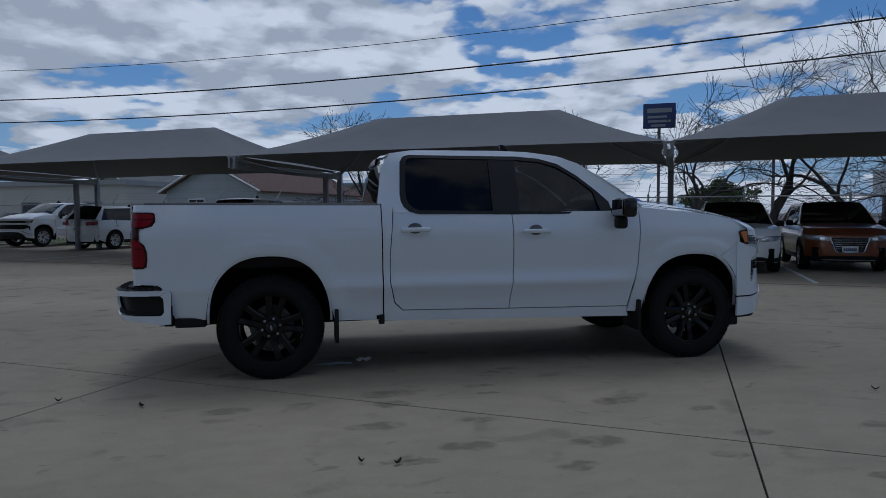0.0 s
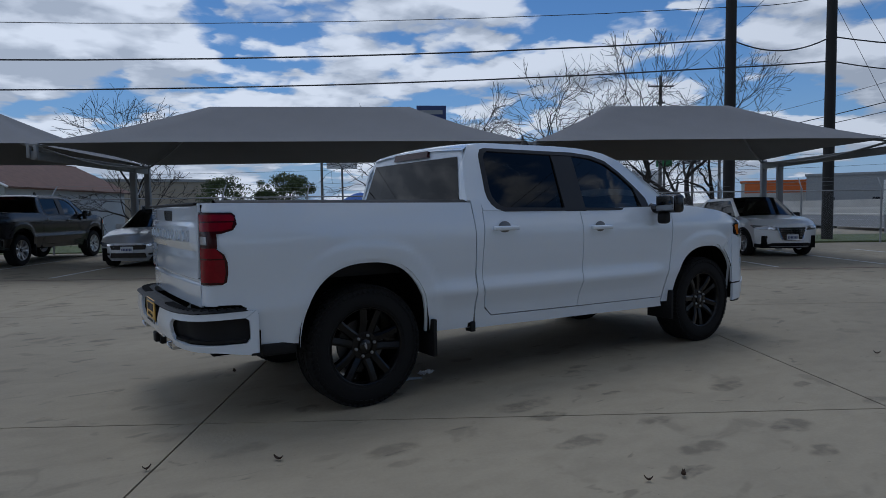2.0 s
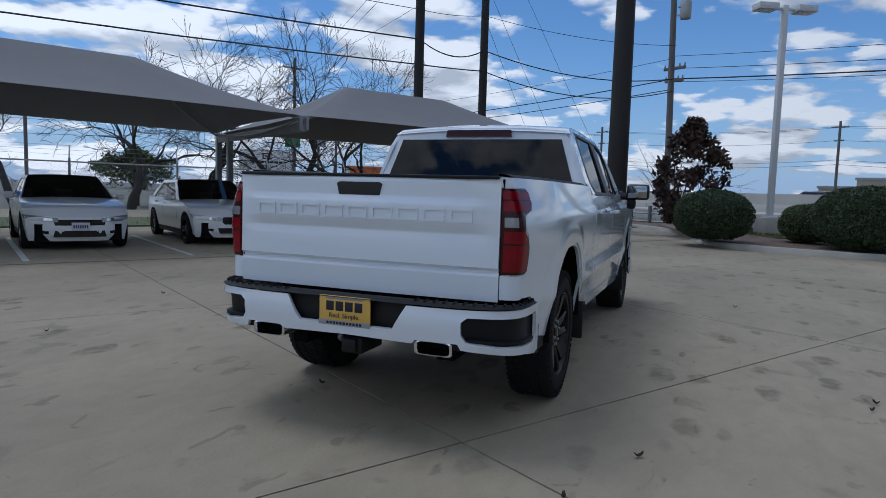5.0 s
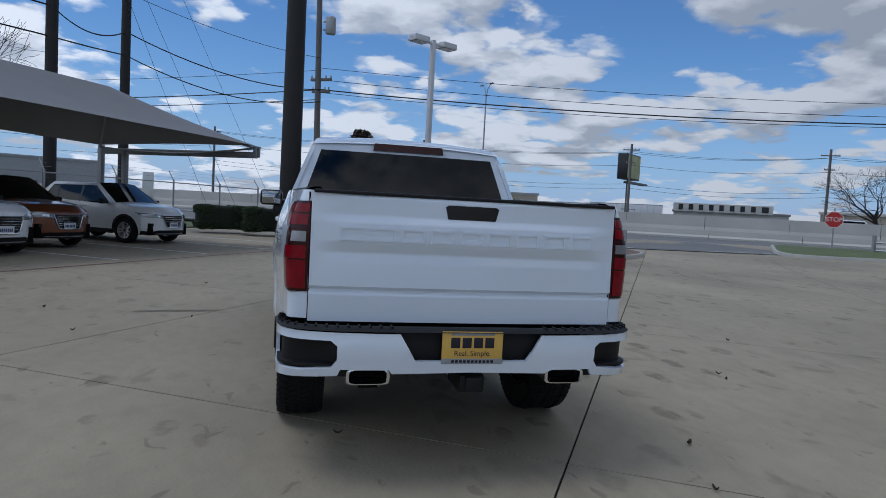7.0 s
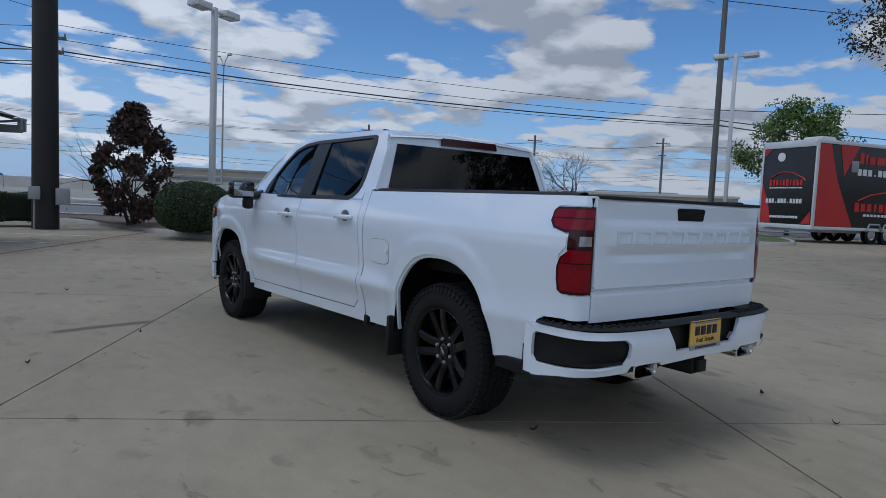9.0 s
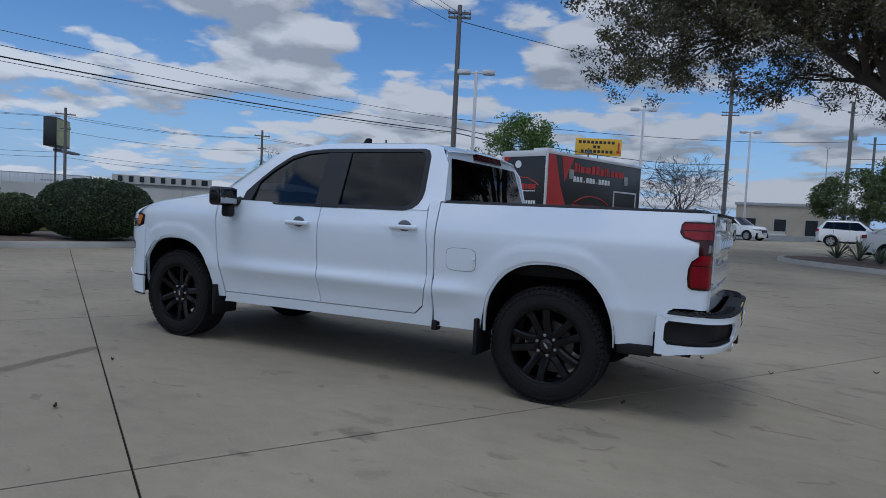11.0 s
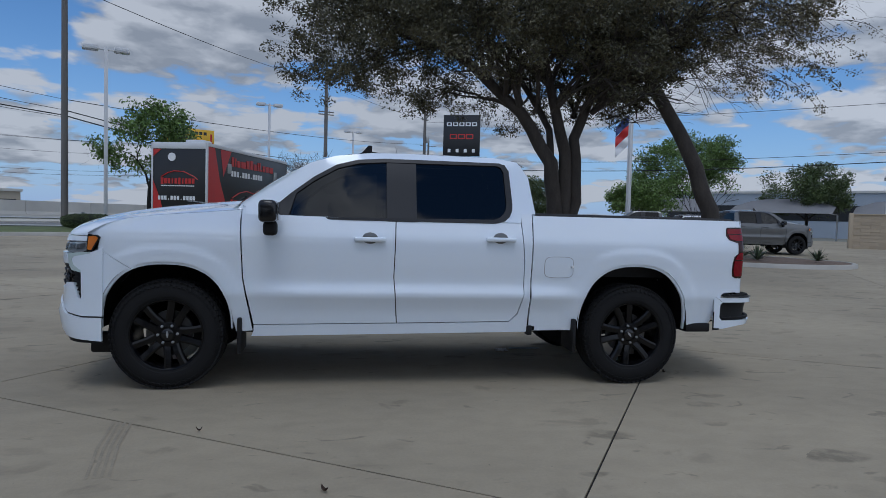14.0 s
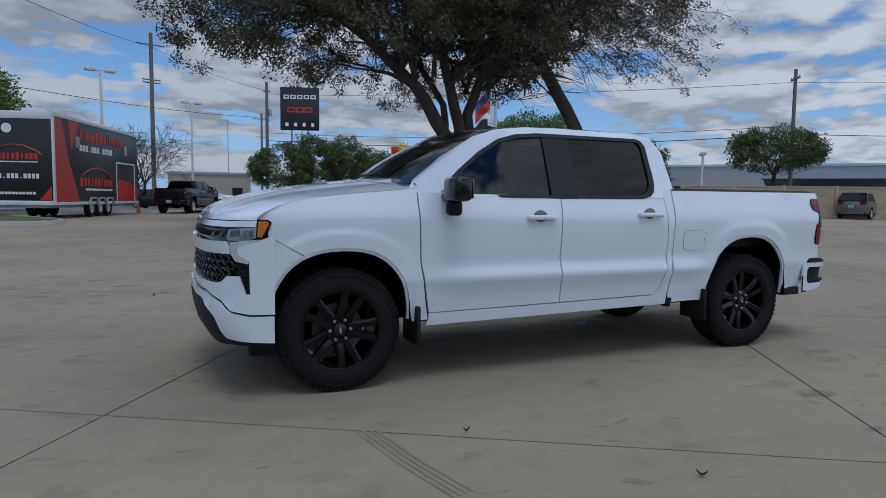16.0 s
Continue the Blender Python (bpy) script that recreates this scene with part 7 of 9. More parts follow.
for x, y, s in ((-8.6, -17.2, 0.8), (-9.6, -16.9, 0.75), (-10.6, -16.0, 0.5), (-11.2, -15.7, 0.7), (-13.2, -15.0, 0.8), (-13.8, -14.8, 0.75), (-5.6, -19.6, 0.85), (-5.0, -20.2, 0.75), (-6.1, -19.0, 0.6), (-16.0, -14.6, 0.6)):
    k += 1
    agave(x, y, s, 40 + k)

# leafless trees behind the fence
for x, y, h, seed, st in ((17.5, 24.5, 9.6, 31, 2), (21.5, 23.2, 11.2, 32, 2), (24.0, 19.4, 12.6, 33, 2), (14.0, 27.5, 8.6, 34, 1), (27.0, 17.0, 12.6, 35, 2), (31.0, 20.0, 10.5, 37, 2)):
    bare_tree(x, y, h, seed, "tall leafless tree with fine grey twigs behind the fence", stems=st, r=0.21, spread=0.56)
bare_tree(1.0, 34.6, 9.0, 48, "leafless tree with a thick trunk behind the fence", stems=1, r=0.2, spread=0.62)
bare_tree(0.8, 30.0, 5.5, 36, "small leafless tree beside the house", stems=3, depth=4, r=0.08)
bare_tree(51.8, -60.5, 10.5, 38, "leafless tree standing across the highway", stems=2, r=0.28)
bare_tree(5.0, -53.7, 8.0, 39, "leafless rounded tree beyond the trailer", stems=5, r=0.13, spread=0.75)
bare_tree(-13.2, -16.4, 4.6, 47, "thin leafless sapling beside the leaning oak", stems=2, depth=3, r=0.03)
leafy_tree(11.9, -33.2, 7.5, 3.0, 51, "fresh green tree behind the trailer", M["leaf_green"], 2.4, 4200, 0.10)
leafy_tree(-38.0, -63.8, 12.0, 6.0, 52, "fresh green tree beyond the drive", M["leaf_green"], 2.6, 10000, 0.14, 0.2)
leafy_tree(-46.0, -54.0, 8.0, 4.5, 53, "low rounded green tree near the carports", M["leaf_mid"], 2.0, 9000, 0.12, 0.16)
leafy_tree(-43.5, -33.3, 7.6, 3.8, 54, "rounded evergreen tree behind the tan wall", M["leaf_mid"], 3.2, 9500, 0.10, 0.18)
leafy_tree(-12.8, -70.0, 8.2, 4.0, 55, "dull green tree by the sign", M["leaf_mid"], 1.5, 8000, 0.12)
leafy_tree(-9.0, -68.0, 7.0, 3.4, 56, "dull green tree by the sign", M["leaf_mid"], 1.2, 8000, 0.12)
leafy_tree(-17.5, -71.0, 8.6, 3.6, 57, "dull green tree beside the road", M["leaf_mid"], 1.2, 7000, 0.12)
leafy_tree(-22.0, -74.0, 7.0, 3.4, 58, "dull green tree beside the road", M["leaf_mid"], 1.2, 7000, 0.12)
leafy_tree(-24.0, -45.0, 5.0, 3.0, 59, "fresh green tree far beyond the drive", M["leaf_green"], 1.4, 7000, 0.12)
leafy_tree(17.3, 56.5, 5.4, 2.8, 60, "thin dull green tree behind the fence", M["leaf_mid"], 1.4, 4200, 0.10)
leafy_tree(13.0, 62.0, 5.0, 3.0, 61, "thin dull green tree behind the fence", M["leaf_mid"], 1.4, 2000, 0.12)
leafy_tree(23.9, 30.9, 3.4, 2.6, 62, "low dull green shrub tree behind the fence", M["leaf_mid"], 0.8, 3000, 0.11)


def lawn(name, poly, seed, label, up=0.015):
    th = thing(name, label, "grass", kind="stuff")
    bm = bmesh.new()
    vs = [bm.verts.new((x, y, gz(x, y) + up)) for x, y in poly]
    low = [bm.verts.new((x, y, gz(x, y) - 0.05)) for x, y in poly]
    bm.faces.new(vs)
    for k in range(len(vs)):
        bm.faces.new((vs[k - 1], low[k - 1], low[k], vs[k]))
    part("turf", bm, M["grass"], th, smooth=0)
    rng = np.random.default_rng(seed)
    lo, hi = np.min(poly, 0), np.max(poly, 0)
    n = 16000
    p = lo + rng.random((n, 2)) * (hi - lo)
    inside = np.zeros(n, bool)
    for (x0, y0), (x1, y1) in zip(poly, poly[1:] + poly[:1]):
        cross = ((y0 > p[:, 1]) != (y1 > p[:, 1])) & (p[:, 0] < (x1 - x0) * (p[:, 1] - y0) / (y1 - y0 + 1e-12) + x0)
        inside ^= cross
    p = p[inside]
    z = np.array([gz(a, b) for a, b in p]) + up - 0.003
    a = rng.random(len(p)) * math.tau
    w, h = 0.02, 0.06 + 0.07 * rng.random(len(p))
    dx, dy = np.cos(a) * w, np.sin(a) * w
    v = np.stack([np.stack([p[:, 0] - dx, p[:, 1] - dy, z], 1), np.stack([p[:, 0] + dx, p[:, 1] + dy, z], 1), np.stack([p[:, 0] + dy * 2, p[:, 1] - dx * 2, z + h], 1)], 1).reshape(-1, 3)
    me = bpy.data.meshes.new("blades")
    me.from_pydata(v.tolist(), [], np.arange(len(v)).reshape(-1, 3).tolist())
    me.materials.append(M["grass"])
    ob = new("blades", me)
    ob.parent = th


def pv(*sw):
    return [tuple(P(s, w).xy) for s, w in sw]


lawn("grass", pv((17.5, 17.2), (24.5, 17.2), (24.5, 0.0), (22.6, 0.0), (20.5, 8.0)), 71, "strip of dull green grass beside the road")
lawn("grass", pv((-36, 16.4), (30, 16.4), (30, 21.5), (-36, 21.5)), 72, "strip of dull green grass behind the fence")
lawn("grass", [(16.4, -3.9), (16.3, -9.8), (17.6, -11.9), (18.4, -11.6), (19.8, -9.9), (23.2, -4.0), (20.4, -3.0), (18.6, -3.0)], 73, "strip of dull green grass behind the clipped bushes", 0.21)
# ---- poles, lamps, wires ----


def lamp_post(x, y, h, label, ang=0.0, base=True):
    th = thing("lamp_post", label, "lamp post", on_ground(x, y, ang), "lamp posts of the lot")
    z0 = 0.0
    if base:
        bm = bmesh.new()
        box(bm, -0.34, -0.34, -0.1, 0.34, 0.34, 0.78, 0.03)
        part("concrete_base", bm, M["curb"], th)
        z0 = 0.78
    bm = bmesh.new()
    box(bm, -0.085, -0.085, z0, 0.085, 0.085, h, 0.012)
    box(bm, -0.17, -0.17, z0, 0.17, 0.17, z0 + 0.05, 0.01)
    part("pole", bm, M["pole_w"], th)
    for s in (-1, 1):
        bm = bmesh.new()
        box(bm, s * 0.05, -0.04, h - 0.16, s * 0.38, 0.04, h - 0.08, 0.01)
        arm = part("arm", bm, M["pole_w"], th)
        bm = bmesh.new()
        box(bm, s * 0.34, -0.24, h - 0.20, s * 1.02, 0.24, h + 0.02, 0.03)
        head = part("lamp_head", bm, M["pole_w"], th)
        bm = bmesh.new()
        box(bm, s * 0.40, -0.19, h - 0.215, s * 0.97, 0.19, h - 0.198)
        part("lens", bm, M["clear_lens"], head)
    return th


lamp_post(17.95, -3.8, 7.65, "white square lamp post with two box heads on a concrete base", -60)
lamp_post(12.15, -27.1, 8.85, "white square lamp post with two box heads on a concrete base", 20)
lamp_post(6.95, -47.1, 9.9, "white square lamp post with two box heads", 20)
lamp_post(0.22, -67.4, 10.7, "far white lamp post with two box heads", 20)
lamp_post(-39.9, -37.5, 5.2, "white lamp post near the far carports", 50)
lamp_post(-16.4, -31.5, 10.5, "tall white lamp post behind the oaks", 30, False)


def street_lamp(x, y, h, label, ang):
    th = thing("street_lamp", label, "street lamp", on_ground(x, y, ang))
    bm = bmesh.new()
    rod(bm, (0, 0, -0.5), (0, 0, h - 1.2), 0.12, 0.07, 8)
    part("pole", bm, M["galv"], th)
    for s in (-1, 1):
        bm = bmesh.new()
        tube(bm, [(0, 0, h - 1.4), (s * 0.25, 0, h - 0.5), (s * 0.7, 0, h)], 0.045, 6)
        arm = part("arm", bm, M["galv"], th)
        bm = bmesh.new()
        box(bm, s * 0.6, -0.12, h - 0.04, s * 1.2, 0.12, h + 0.08, 0.03)
        part("lamp_head", bm, M["galv"], arm)


street_lamp(62.6, -18.6, 15.0, "tall galvanised highway lamp with two short arms", 20)
street_lamp(-10.5, -150.0, 18.0, "far galvanised street lamp", 70)


def wood_pole(x, y, h, r, label, material, arms=(), ang=0.0, can=None, lean=(0, 0), name="utility_pole"):
    th = thing(name, label, "utility pole", on_ground(x, y, ang))
    bm = bmesh.new()
    rod(bm, (0, 0, -0.2), (lean[0], lean[1], h), r, r * 0.78, 12)
    part("shaft", bm, material, th)
    for z, w in arms:
        bm = bmesh.new()
        box(bm, -w, -0.06, z - 0.07, w, 0.06, z + 0.07, 0.01)
        arm = part("crossarm", bm, M["pole_g"], th)
        for k in (-0.92, -0.45, 0.45, 0.92):
            bm = bmesh.new()
            lathe(bm, [(0.0, 0.0), (0.035, 0.0), (0.05, 0.05), (0.03, 0.09), (0.045, 0.13), (0, 0.17)], 8, pose(k * w, 0, z + 0.07))
            part("insulator", bm, M["metal_box"], arm)
    if can:
        bm = bmesh.new()
        lathe(bm, [(0, 0), (0.24, 0), (0.26, 0.05), (0.26, 0.78), (0.2, 0.86), (0, 0.9)], 18, pose(-0.42, 0.0, can))
        box(bm, -0.25, -0.05, can + 0.2, 0.0, 0.05, can + 0.28)
        box(bm, -0.25, -0.05, can + 0.6, 0.0, 0.05, can + 0.68)
        part("transformer", bm, M["metal_box"], th, "grey transformer can")
    return th


sign_pole = wood_pole(17.75, 1.2, 16.0, 0.37, "thick black steel sign pole beside clipped hedges", M["pole_k"], name="sign_pole")
bm = bmesh.new()
box(bm, 0.33, -0.5, 0.75, 0.62, -0.12, 1.25, 0.02, m=pose(-0.8, -0.1, 0, 0, 0, 0))
part("meter_box", bm, M["metal_box"], sign_pole, "grey meter box")
bm = bmesh.new()
box(bm, -0.55, 0.18, 0.9, -0.38, 0.48, 1.28, 0.02)
rod(bm, (-0.46, 0.33, -0.1), (-0.46, 0.33, 0.9), 0.03, seg=6)
part("meter_box", bm, M["metal_box"], sign_pole, "grey meter box on a pipe")
wood_pole(16.9, 8.7, 15.5, 0.20, "tall tarred black utility pole behind the canopy", M["pole_k"], ((10.8, 0.5),), -31)
wood_pole(21.6, 7.7, 15.5, 0.20, "tall tarred black utility pole behind the canopy", M["pole_k"], ((10.2, 0.4),), -31)
wood_pole(28.2, 0.0, 14.5, 0.17, "weathered grey utility pole with a transformer can", M["pole_g"], ((7.7, 0.6), (7.1, 0.5)), 59, 10.0, (0.35, 0.0))
wood_pole(16.4, -33.0, 14.6, 0.19, "tall wooden utility pole with a heavy crossarm", M["pole_g"], ((13.8, 0.75), (14.1, 0.75)), 30)
wood_pole(45.5, 34.5, 13.3, 0.17, "wooden utility pole with crossarm beyond the fence", M["pole_g"], ((12.4, 1.2), (10.9, 0.4)), -31)
wood_pole(4.3, -94.6, 23.4, 0.32, "tall wooden utility pole with crossarms", M["pole_g"], ((21.8, 1.9), (17.0, 1.2), (16.6, 1.2)), 20)
wood_pole(-9.5, -82.0, 15.8, 0.24, "grey wooden pole with a transformer can", M["pole_g"], ((14.6, 0.5),), 20, 11.5)
wood_pole(-47.0, -34.5, 12.4, 0.18, "wooden utility pole behind the tan wall", M["pole_g"], ((11.6, 0.9),), 60)
wood_pole(-20.0, -165.0, 22.0, 0.32, "far wooden utility pole with crossarms", M["pole_g"], ((20.5, 2.4), (16.0, 1.5)), 20)
for x, y, h in ((76.3, -43.9, 11.6), (63.7, -64.8, 11.4), (53.6, -81.8, 12.0), (95.0, -18.0, 12.0), (28.0, -108.0, 13.5), (99.0, 14.0, 12.0), (30.0, 78.0, 11.0), (52.0, 62.0, 11.0), (70.0, 45.0, 10.0)):
    wood_pole(x, y, h, 0.2, "far wooden utility pole along the highway", M["pole_g"], ((h - 0.8, 1.1), (h - 2.6, 0.6)), 59)


def wires(label, runs, r=0.016):
    th = thing("power_lines", label, "cable")
    for a, b, sag, *rr in runs:
        a, b = Vector(a), Vector(b)
        bm = bmesh.new()
        n = 14
        tube(bm, [a.lerp(b, k / n) - Vector((0, 0, sag * 4 * (k / n) * (1 - k / n))) for k in range(n + 1)], rr[0] if rr else r, 4, cap=False)
        part("cable", bm, M["wire"], th, recalc=False)


west = lambda z: (16.9 - 0.857 * 62, 8.7 + 0.515 * 62, z)
wires("black overhead cables strung between the utility poles behind the canopies", [
    ((16.9, 8.7, 8.2), west(10.4), 1.35, 0.012), ((16.9, 8.7, 7.1), west(8.6), 1.2, 0.026), ((16.9, 8.7, 6.15), west(7.3), 1.1, 0.024),
    ((16.9, 8.7, 7.1), (21.6, 7.7, 7.6), 0.45, 0.024), ((16.9, 8.7, 6.15), (21.6, 7.7, 6.7), 0.02, 0.024), ((21.6, 7.7, 9.1), (16.9, 8.7, 8.2), 0.1, 0.012),
    ((21.6, 7.7, 7.6), (28.2, 0, 7.2), 0.55, 0.024), ((21.6, 7.7, 6.7), (28.2, 0, 6.6), 0.7, 0.022), ((21.6, 7.7, 9.1), (28.2, 0, 8.8), 0.3, 0.012),
    ((16.9, 8.7, 11.0), (45.5, 34.5, 12.2), 0.5, 0.014), ((16.9, 8.7, 10.3), (45.5, 34.5, 11.9), 0.6, 0.014), ((21.6, 7.7, 11.5), (45.5, 34.5, 12.5), 0.6, 0.012),
    ((21.6, 7.7, 10.5), (24.5, 3.4, 0.4), 0.0, 0.008), ((21.6, 7.7, 9.0), (24.0, 4.6, 0.4), 0.0, 0.008), ((21.6, 7.7, 13.5), (26.5, 1.8, 0.4), 0.0, 0.008)])
wires("black overhead cables running beside the highway", [
    ((28.2, 0, 8.3), (16.7, -33.5, 7.6), 0.45, 0.012), ((28.2, 0, 7.7), (16.7, -33.5, 7.0), 0.45, 0.014), ((28.2, 0, 7.2), (16.7, -33.5, 6.7), 0.45, 0.03),
    ((28.2, 0, 7.05), (16.7, -33.5, 6.6), 0.5, 0.012), ((28.2, 0, 8.2), (50.0, 36.0, 8.6), 0.5, 0.012), ((28.2, 0, 7.2), (50.0, 36.0, 7.4), 0.5, 0.026), ((28.2, 0, 6.7), (50.0, 36.0, 6.9), 0.5, 0.02),
    ((16.4, -33.0, 14.1), (30.0, 2.0, 23.5), 0.4, 0.016), ((16.0, -33.2, 14.1), (28.5, 1.0, 24.0), 0.4, 0.016), ((16.9, -32.7, 13.8), (27.0, -2.0, 20.0), 0.4, 0.014),
    ((16.7, -33.5, 7.6), (-9.5, -82.0, 11.6), 0.6, 0.02), ((16.7, -33.5, 7.0), (4.3, -94.6, 10.0), 0.8, 0.03), ((16.7, -33.5, 6.7), (4.3, -94.6, 9.0), 0.9, 0.035), ((16.4, -33.0, 13.9), (4.3, -94.6, 21.8), 0.6, 0.025),
    ((-9.5, -82.0, 9.6), (-47.0, -34.5, 7.9), 0.8, 0.02), ((-9.5, -82.0, 8.6), (-47.0, -34.5, 7.2), 0.9, 0.035), ((-47.0, -34.5, 11.6), (-9.5, -82.0, 14.6), 0.6, 0.018), ((4.3, -94.6, 21.8), (-9.5, -82.0, 15.0), 0.5, 0.02), ((-47.0, -34.5, 7.2), (-75.0, -12.0, 7.4), 0.5, 0.03), ((-47.0, -34.5, 11.6), (-75.0, -12.0, 11.8), 0.5, 0.014)])
far_pts = [(99.0, 14.0, 11.5), (95.0, -18.0, 11.5), (76.3, -43.9, 10.8), (63.7, -64.8, 10.6), (53.6, -81.8, 11.2), (28.0, -108.0, 12.8)]
wires("thin far power lines across the highway", [((a[0] + dx, a[1], a[2] - dz), (b[0] + dx, b[1], b[2] - dz), 0.6, 0.02) for a, b in zip(far_pts, far_pts[1:]) for dx, dz in ((-0.9, 0), (0.9, 0), (0, 1.8), (0, 4.4), (0, 5.0))])
far_n = [(-30.0, 110.0, 10.5), (30.0, 78.0, 10.3), (52.0, 62.0, 10.3), (70.0, 45.0, 9.3), (99.0, 14.0, 11.0)]
wires("thin far power lines behind the fence", [((a[0] + dx, a[1], a[2] - dz), (b[0] + dx, b[1], b[2] - dz), 0.5, 0.018) for a, b in zip(far_n, far_n[1:]) for dx, dz in ((-0.9, 0), (0.9, 0), (0, 1.8), (0, 3.4))])
# ---- trailer, signs, highway, buildings ----


def wrap_bars(th, m, rows, material, name, label=""):
    bm = bmesh.new()
    bars(bm, m, rows, 0.012)
    return part(name, bm, material, th, label)


def enclosed_trailer():
    """Black and red enclosed cargo trailer; its tail door faces the drive."""
    right = Vector((6.99, -24.7, 0))
    left = Vector((9.55, -25.45, 0))
    wdir = (right - left).normalized()
    W = (right - left).length
    ang = math.degrees(math.atan2(wdir.y, wdir.x))
    th = thing("cargo_trailer", "black enclosed cargo trailer with red panels and white trim", "trailer", pose(left.x, left.y, gz(left.x, left.y), 0, 0, ang))
    L, z0, z1 = 9.6, 0.62, 4.22
    # local: x from tail-left to tail-right, +y away from the viewer
    back = -1 if (Matrix.Rotation(radians(ang), 3, "Z") @ Vector((0, 1, 0))).y > 0 else 1
    Y = lambda d: back * d
    bm = bmesh.new()
    box(bm, 0, Y(0), z0, W, Y(L), z1, 0.05)
    part("body", bm, M["trailer_k"], th)
    bm = bmesh.new()
    for x in (0.0, W):
        box(bm, x - 0.04, Y(-0.03), z0, x + 0.04, Y(0.10), z1 + 0.03, 0.01)
    box(bm, -0.03, Y(-0.03), z1 - 0.24, W + 0.03, Y(0.08), z1 + 0.03, 0.01)
    box(bm, -0.03, Y(-0.03), z0 - 0.06, W + 0.03, Y(0.06), z0 + 0.12, 0.01)
    box(bm, W - 0.02, Y(0), z1 - 0.10, W + 0.03, Y(L), z1 + 0.02, 0.01)
    box(bm, W - 0.02, Y(0), z0 - 0.05, W + 0.03, Y(L), z0 + 0.08, 0.01)
    box(bm, 0.0, Y(0.02), z1 + 0.02, W, Y(L - 0.05), z1 + 0.06, 0.01)
    part("metal_trim", bm, M["trailer_w"], th, "white aluminium corner trim")
    bm = bmesh.new()
    box(bm, W * 0.35, Y(1.2), z1 + 0.05, W * 0.7, Y(2.0), z1 + 0.32, 0.05)
    part("roof_unit", bm, M["trailer_w"], th, "white roof air unit")
    face = Matrix.Translation((0, Y(-0.012), 0)) @ pose(0, 0, 0, 90, 0, 0)
    side = Matrix.Translation((W + 0.012, 0, 0)) @ pose(0, 0, 0, 90, 0, 90 if back > 0 else -90)
    sx = 1 if back > 0 else -1
    # red panels, one by one
    for tri in ([(0.06, z0 + 0.15), (0.06, z0 + 1.9), (0.42, z0 + 1.0), (0.62, z0 + 0.15)], [(W - 0.55, z0 + 0.15), (W - 0.1, z0 + 0.15), (W - 0.1, z0 + 0.7)], [(0.06, z1 - 0.6), (0.06, z1 - 0.26), (0.45, z1 - 0.26)]):
        bm = bmesh.new()
        sheet(bm, tri, lambda a, b: Vector((a, Y(-0.014), b)), 2, 0.006)
        part("red_panel", bm, M["red_ink"], th, "red wrap panel")
    for poly in ([(0.05, z0 + 0.1), (0.05, z1 - 0.12), (0.75, z1 - 0.12), (1.25, z1 - 1.6), (2.3, z0 + 0.1)], [(1.3, z1 - 0.12), (2.4, z1 - 0.12), (1.6, z1 - 1.4)], [(6.6, z0 + 0.1), (6.8, z0 + 1.2), (9.4, z0 + 0.9), (9.4, z0 + 0.1)]):
        bm = bmesh.new()
        sheet(bm, poly, lambda a, b: Vector((W + 0.014, Y(a), b)), 3, 0.006)
        part("red_panel", bm, M["red_ink"], th, "red wrap panel")

    def side_bars(rows, material, name):
        for d, z, w, h in rows:
            bm = bmesh.new()
            box(bm, W + 0.006, Y(d - w / 2), z - h / 2, W + 0.024, Y(d + w / 2), z + h / 2)
            part(name, bm, material, th)

    def face_bars(rows, material, name):
        for x, z, w, h in rows:
            bm = bmesh.new()
            box(bm, x - w / 2, Y(-0.024), z - h / 2, x + w / 2, Y(-0.006), z + h / 2)
            part(name, bm, material, th)
    at = 2.45
    for k, (w, h) in enumerate(((0.24, 0.46), (0.12, 0.42), (0.34, 0.32), (0.50, 0.32), (0.34, 0.42), (0.34, 0.46), (0.34, 0.32), (0.12, 0.42), (0.12, 0.46), (0.10, 0.10), (0.32, 0.32), (0.34, 0.32), (0.50, 0.32))):
        side_bars([(at + w / 2, z1 - 0.82 + h / 2, w, h)], M["red_ink"], "red_block")
        at += w + 0.11
    side_bars([(2.5 + 0.31 * k, z1 - (1.27 if k in (3, 7) else 1.18), 0.07 if k in (3, 7) else 0.22, 0.07 if k in (3, 7) else 0.27) for k in range(12)], M["white_ink"], "white_bar")
    side_bars([(2.5 + 0.37 * k, z0 + 0.95, 0.15 if k in (3, 6) else 0.27, 0.40 if k in (0, 5) else 0.34) for k in range(10)], M["red_ink"], "red_block")
    side_bars([(3.0 + 0.22 * k, z0 + 0.62, 0.15, 0.10) for k in range(14)], M["white_ink"], "small_white_bar")
    face_bars([(0.5 + 0.17 * k, z0 + 1.88, 0.07 if k in (3, 6) else 0.125, 0.30 if k in (0, 5) else 0.24) for k in range(10)], M["red_ink"], "red_block")
    face_bars([(0.36 + 0.155 * k, z0 + (1.04 if k in (3, 7) else 1.10), 0.04 if k in (3, 7) else 0.11, 0.05 if k in (3, 7) else 0.19) for k in range(12)], M["white_ink"], "white_bar")
    face_bars([(0.62 + 0.13 * k, z0 + 0.42, 0.10, 0.10) for k in range(11)], M["white_ink"], "small_white_bar")
    face_bars([(0.5 + 0.11 * k, z0 + 1.66, 0.08, 0.05) for k in range(15)], M["white_ink"], "small_white_bar")
    # car outline strokes over the name blocks
    bm = bmesh.new()
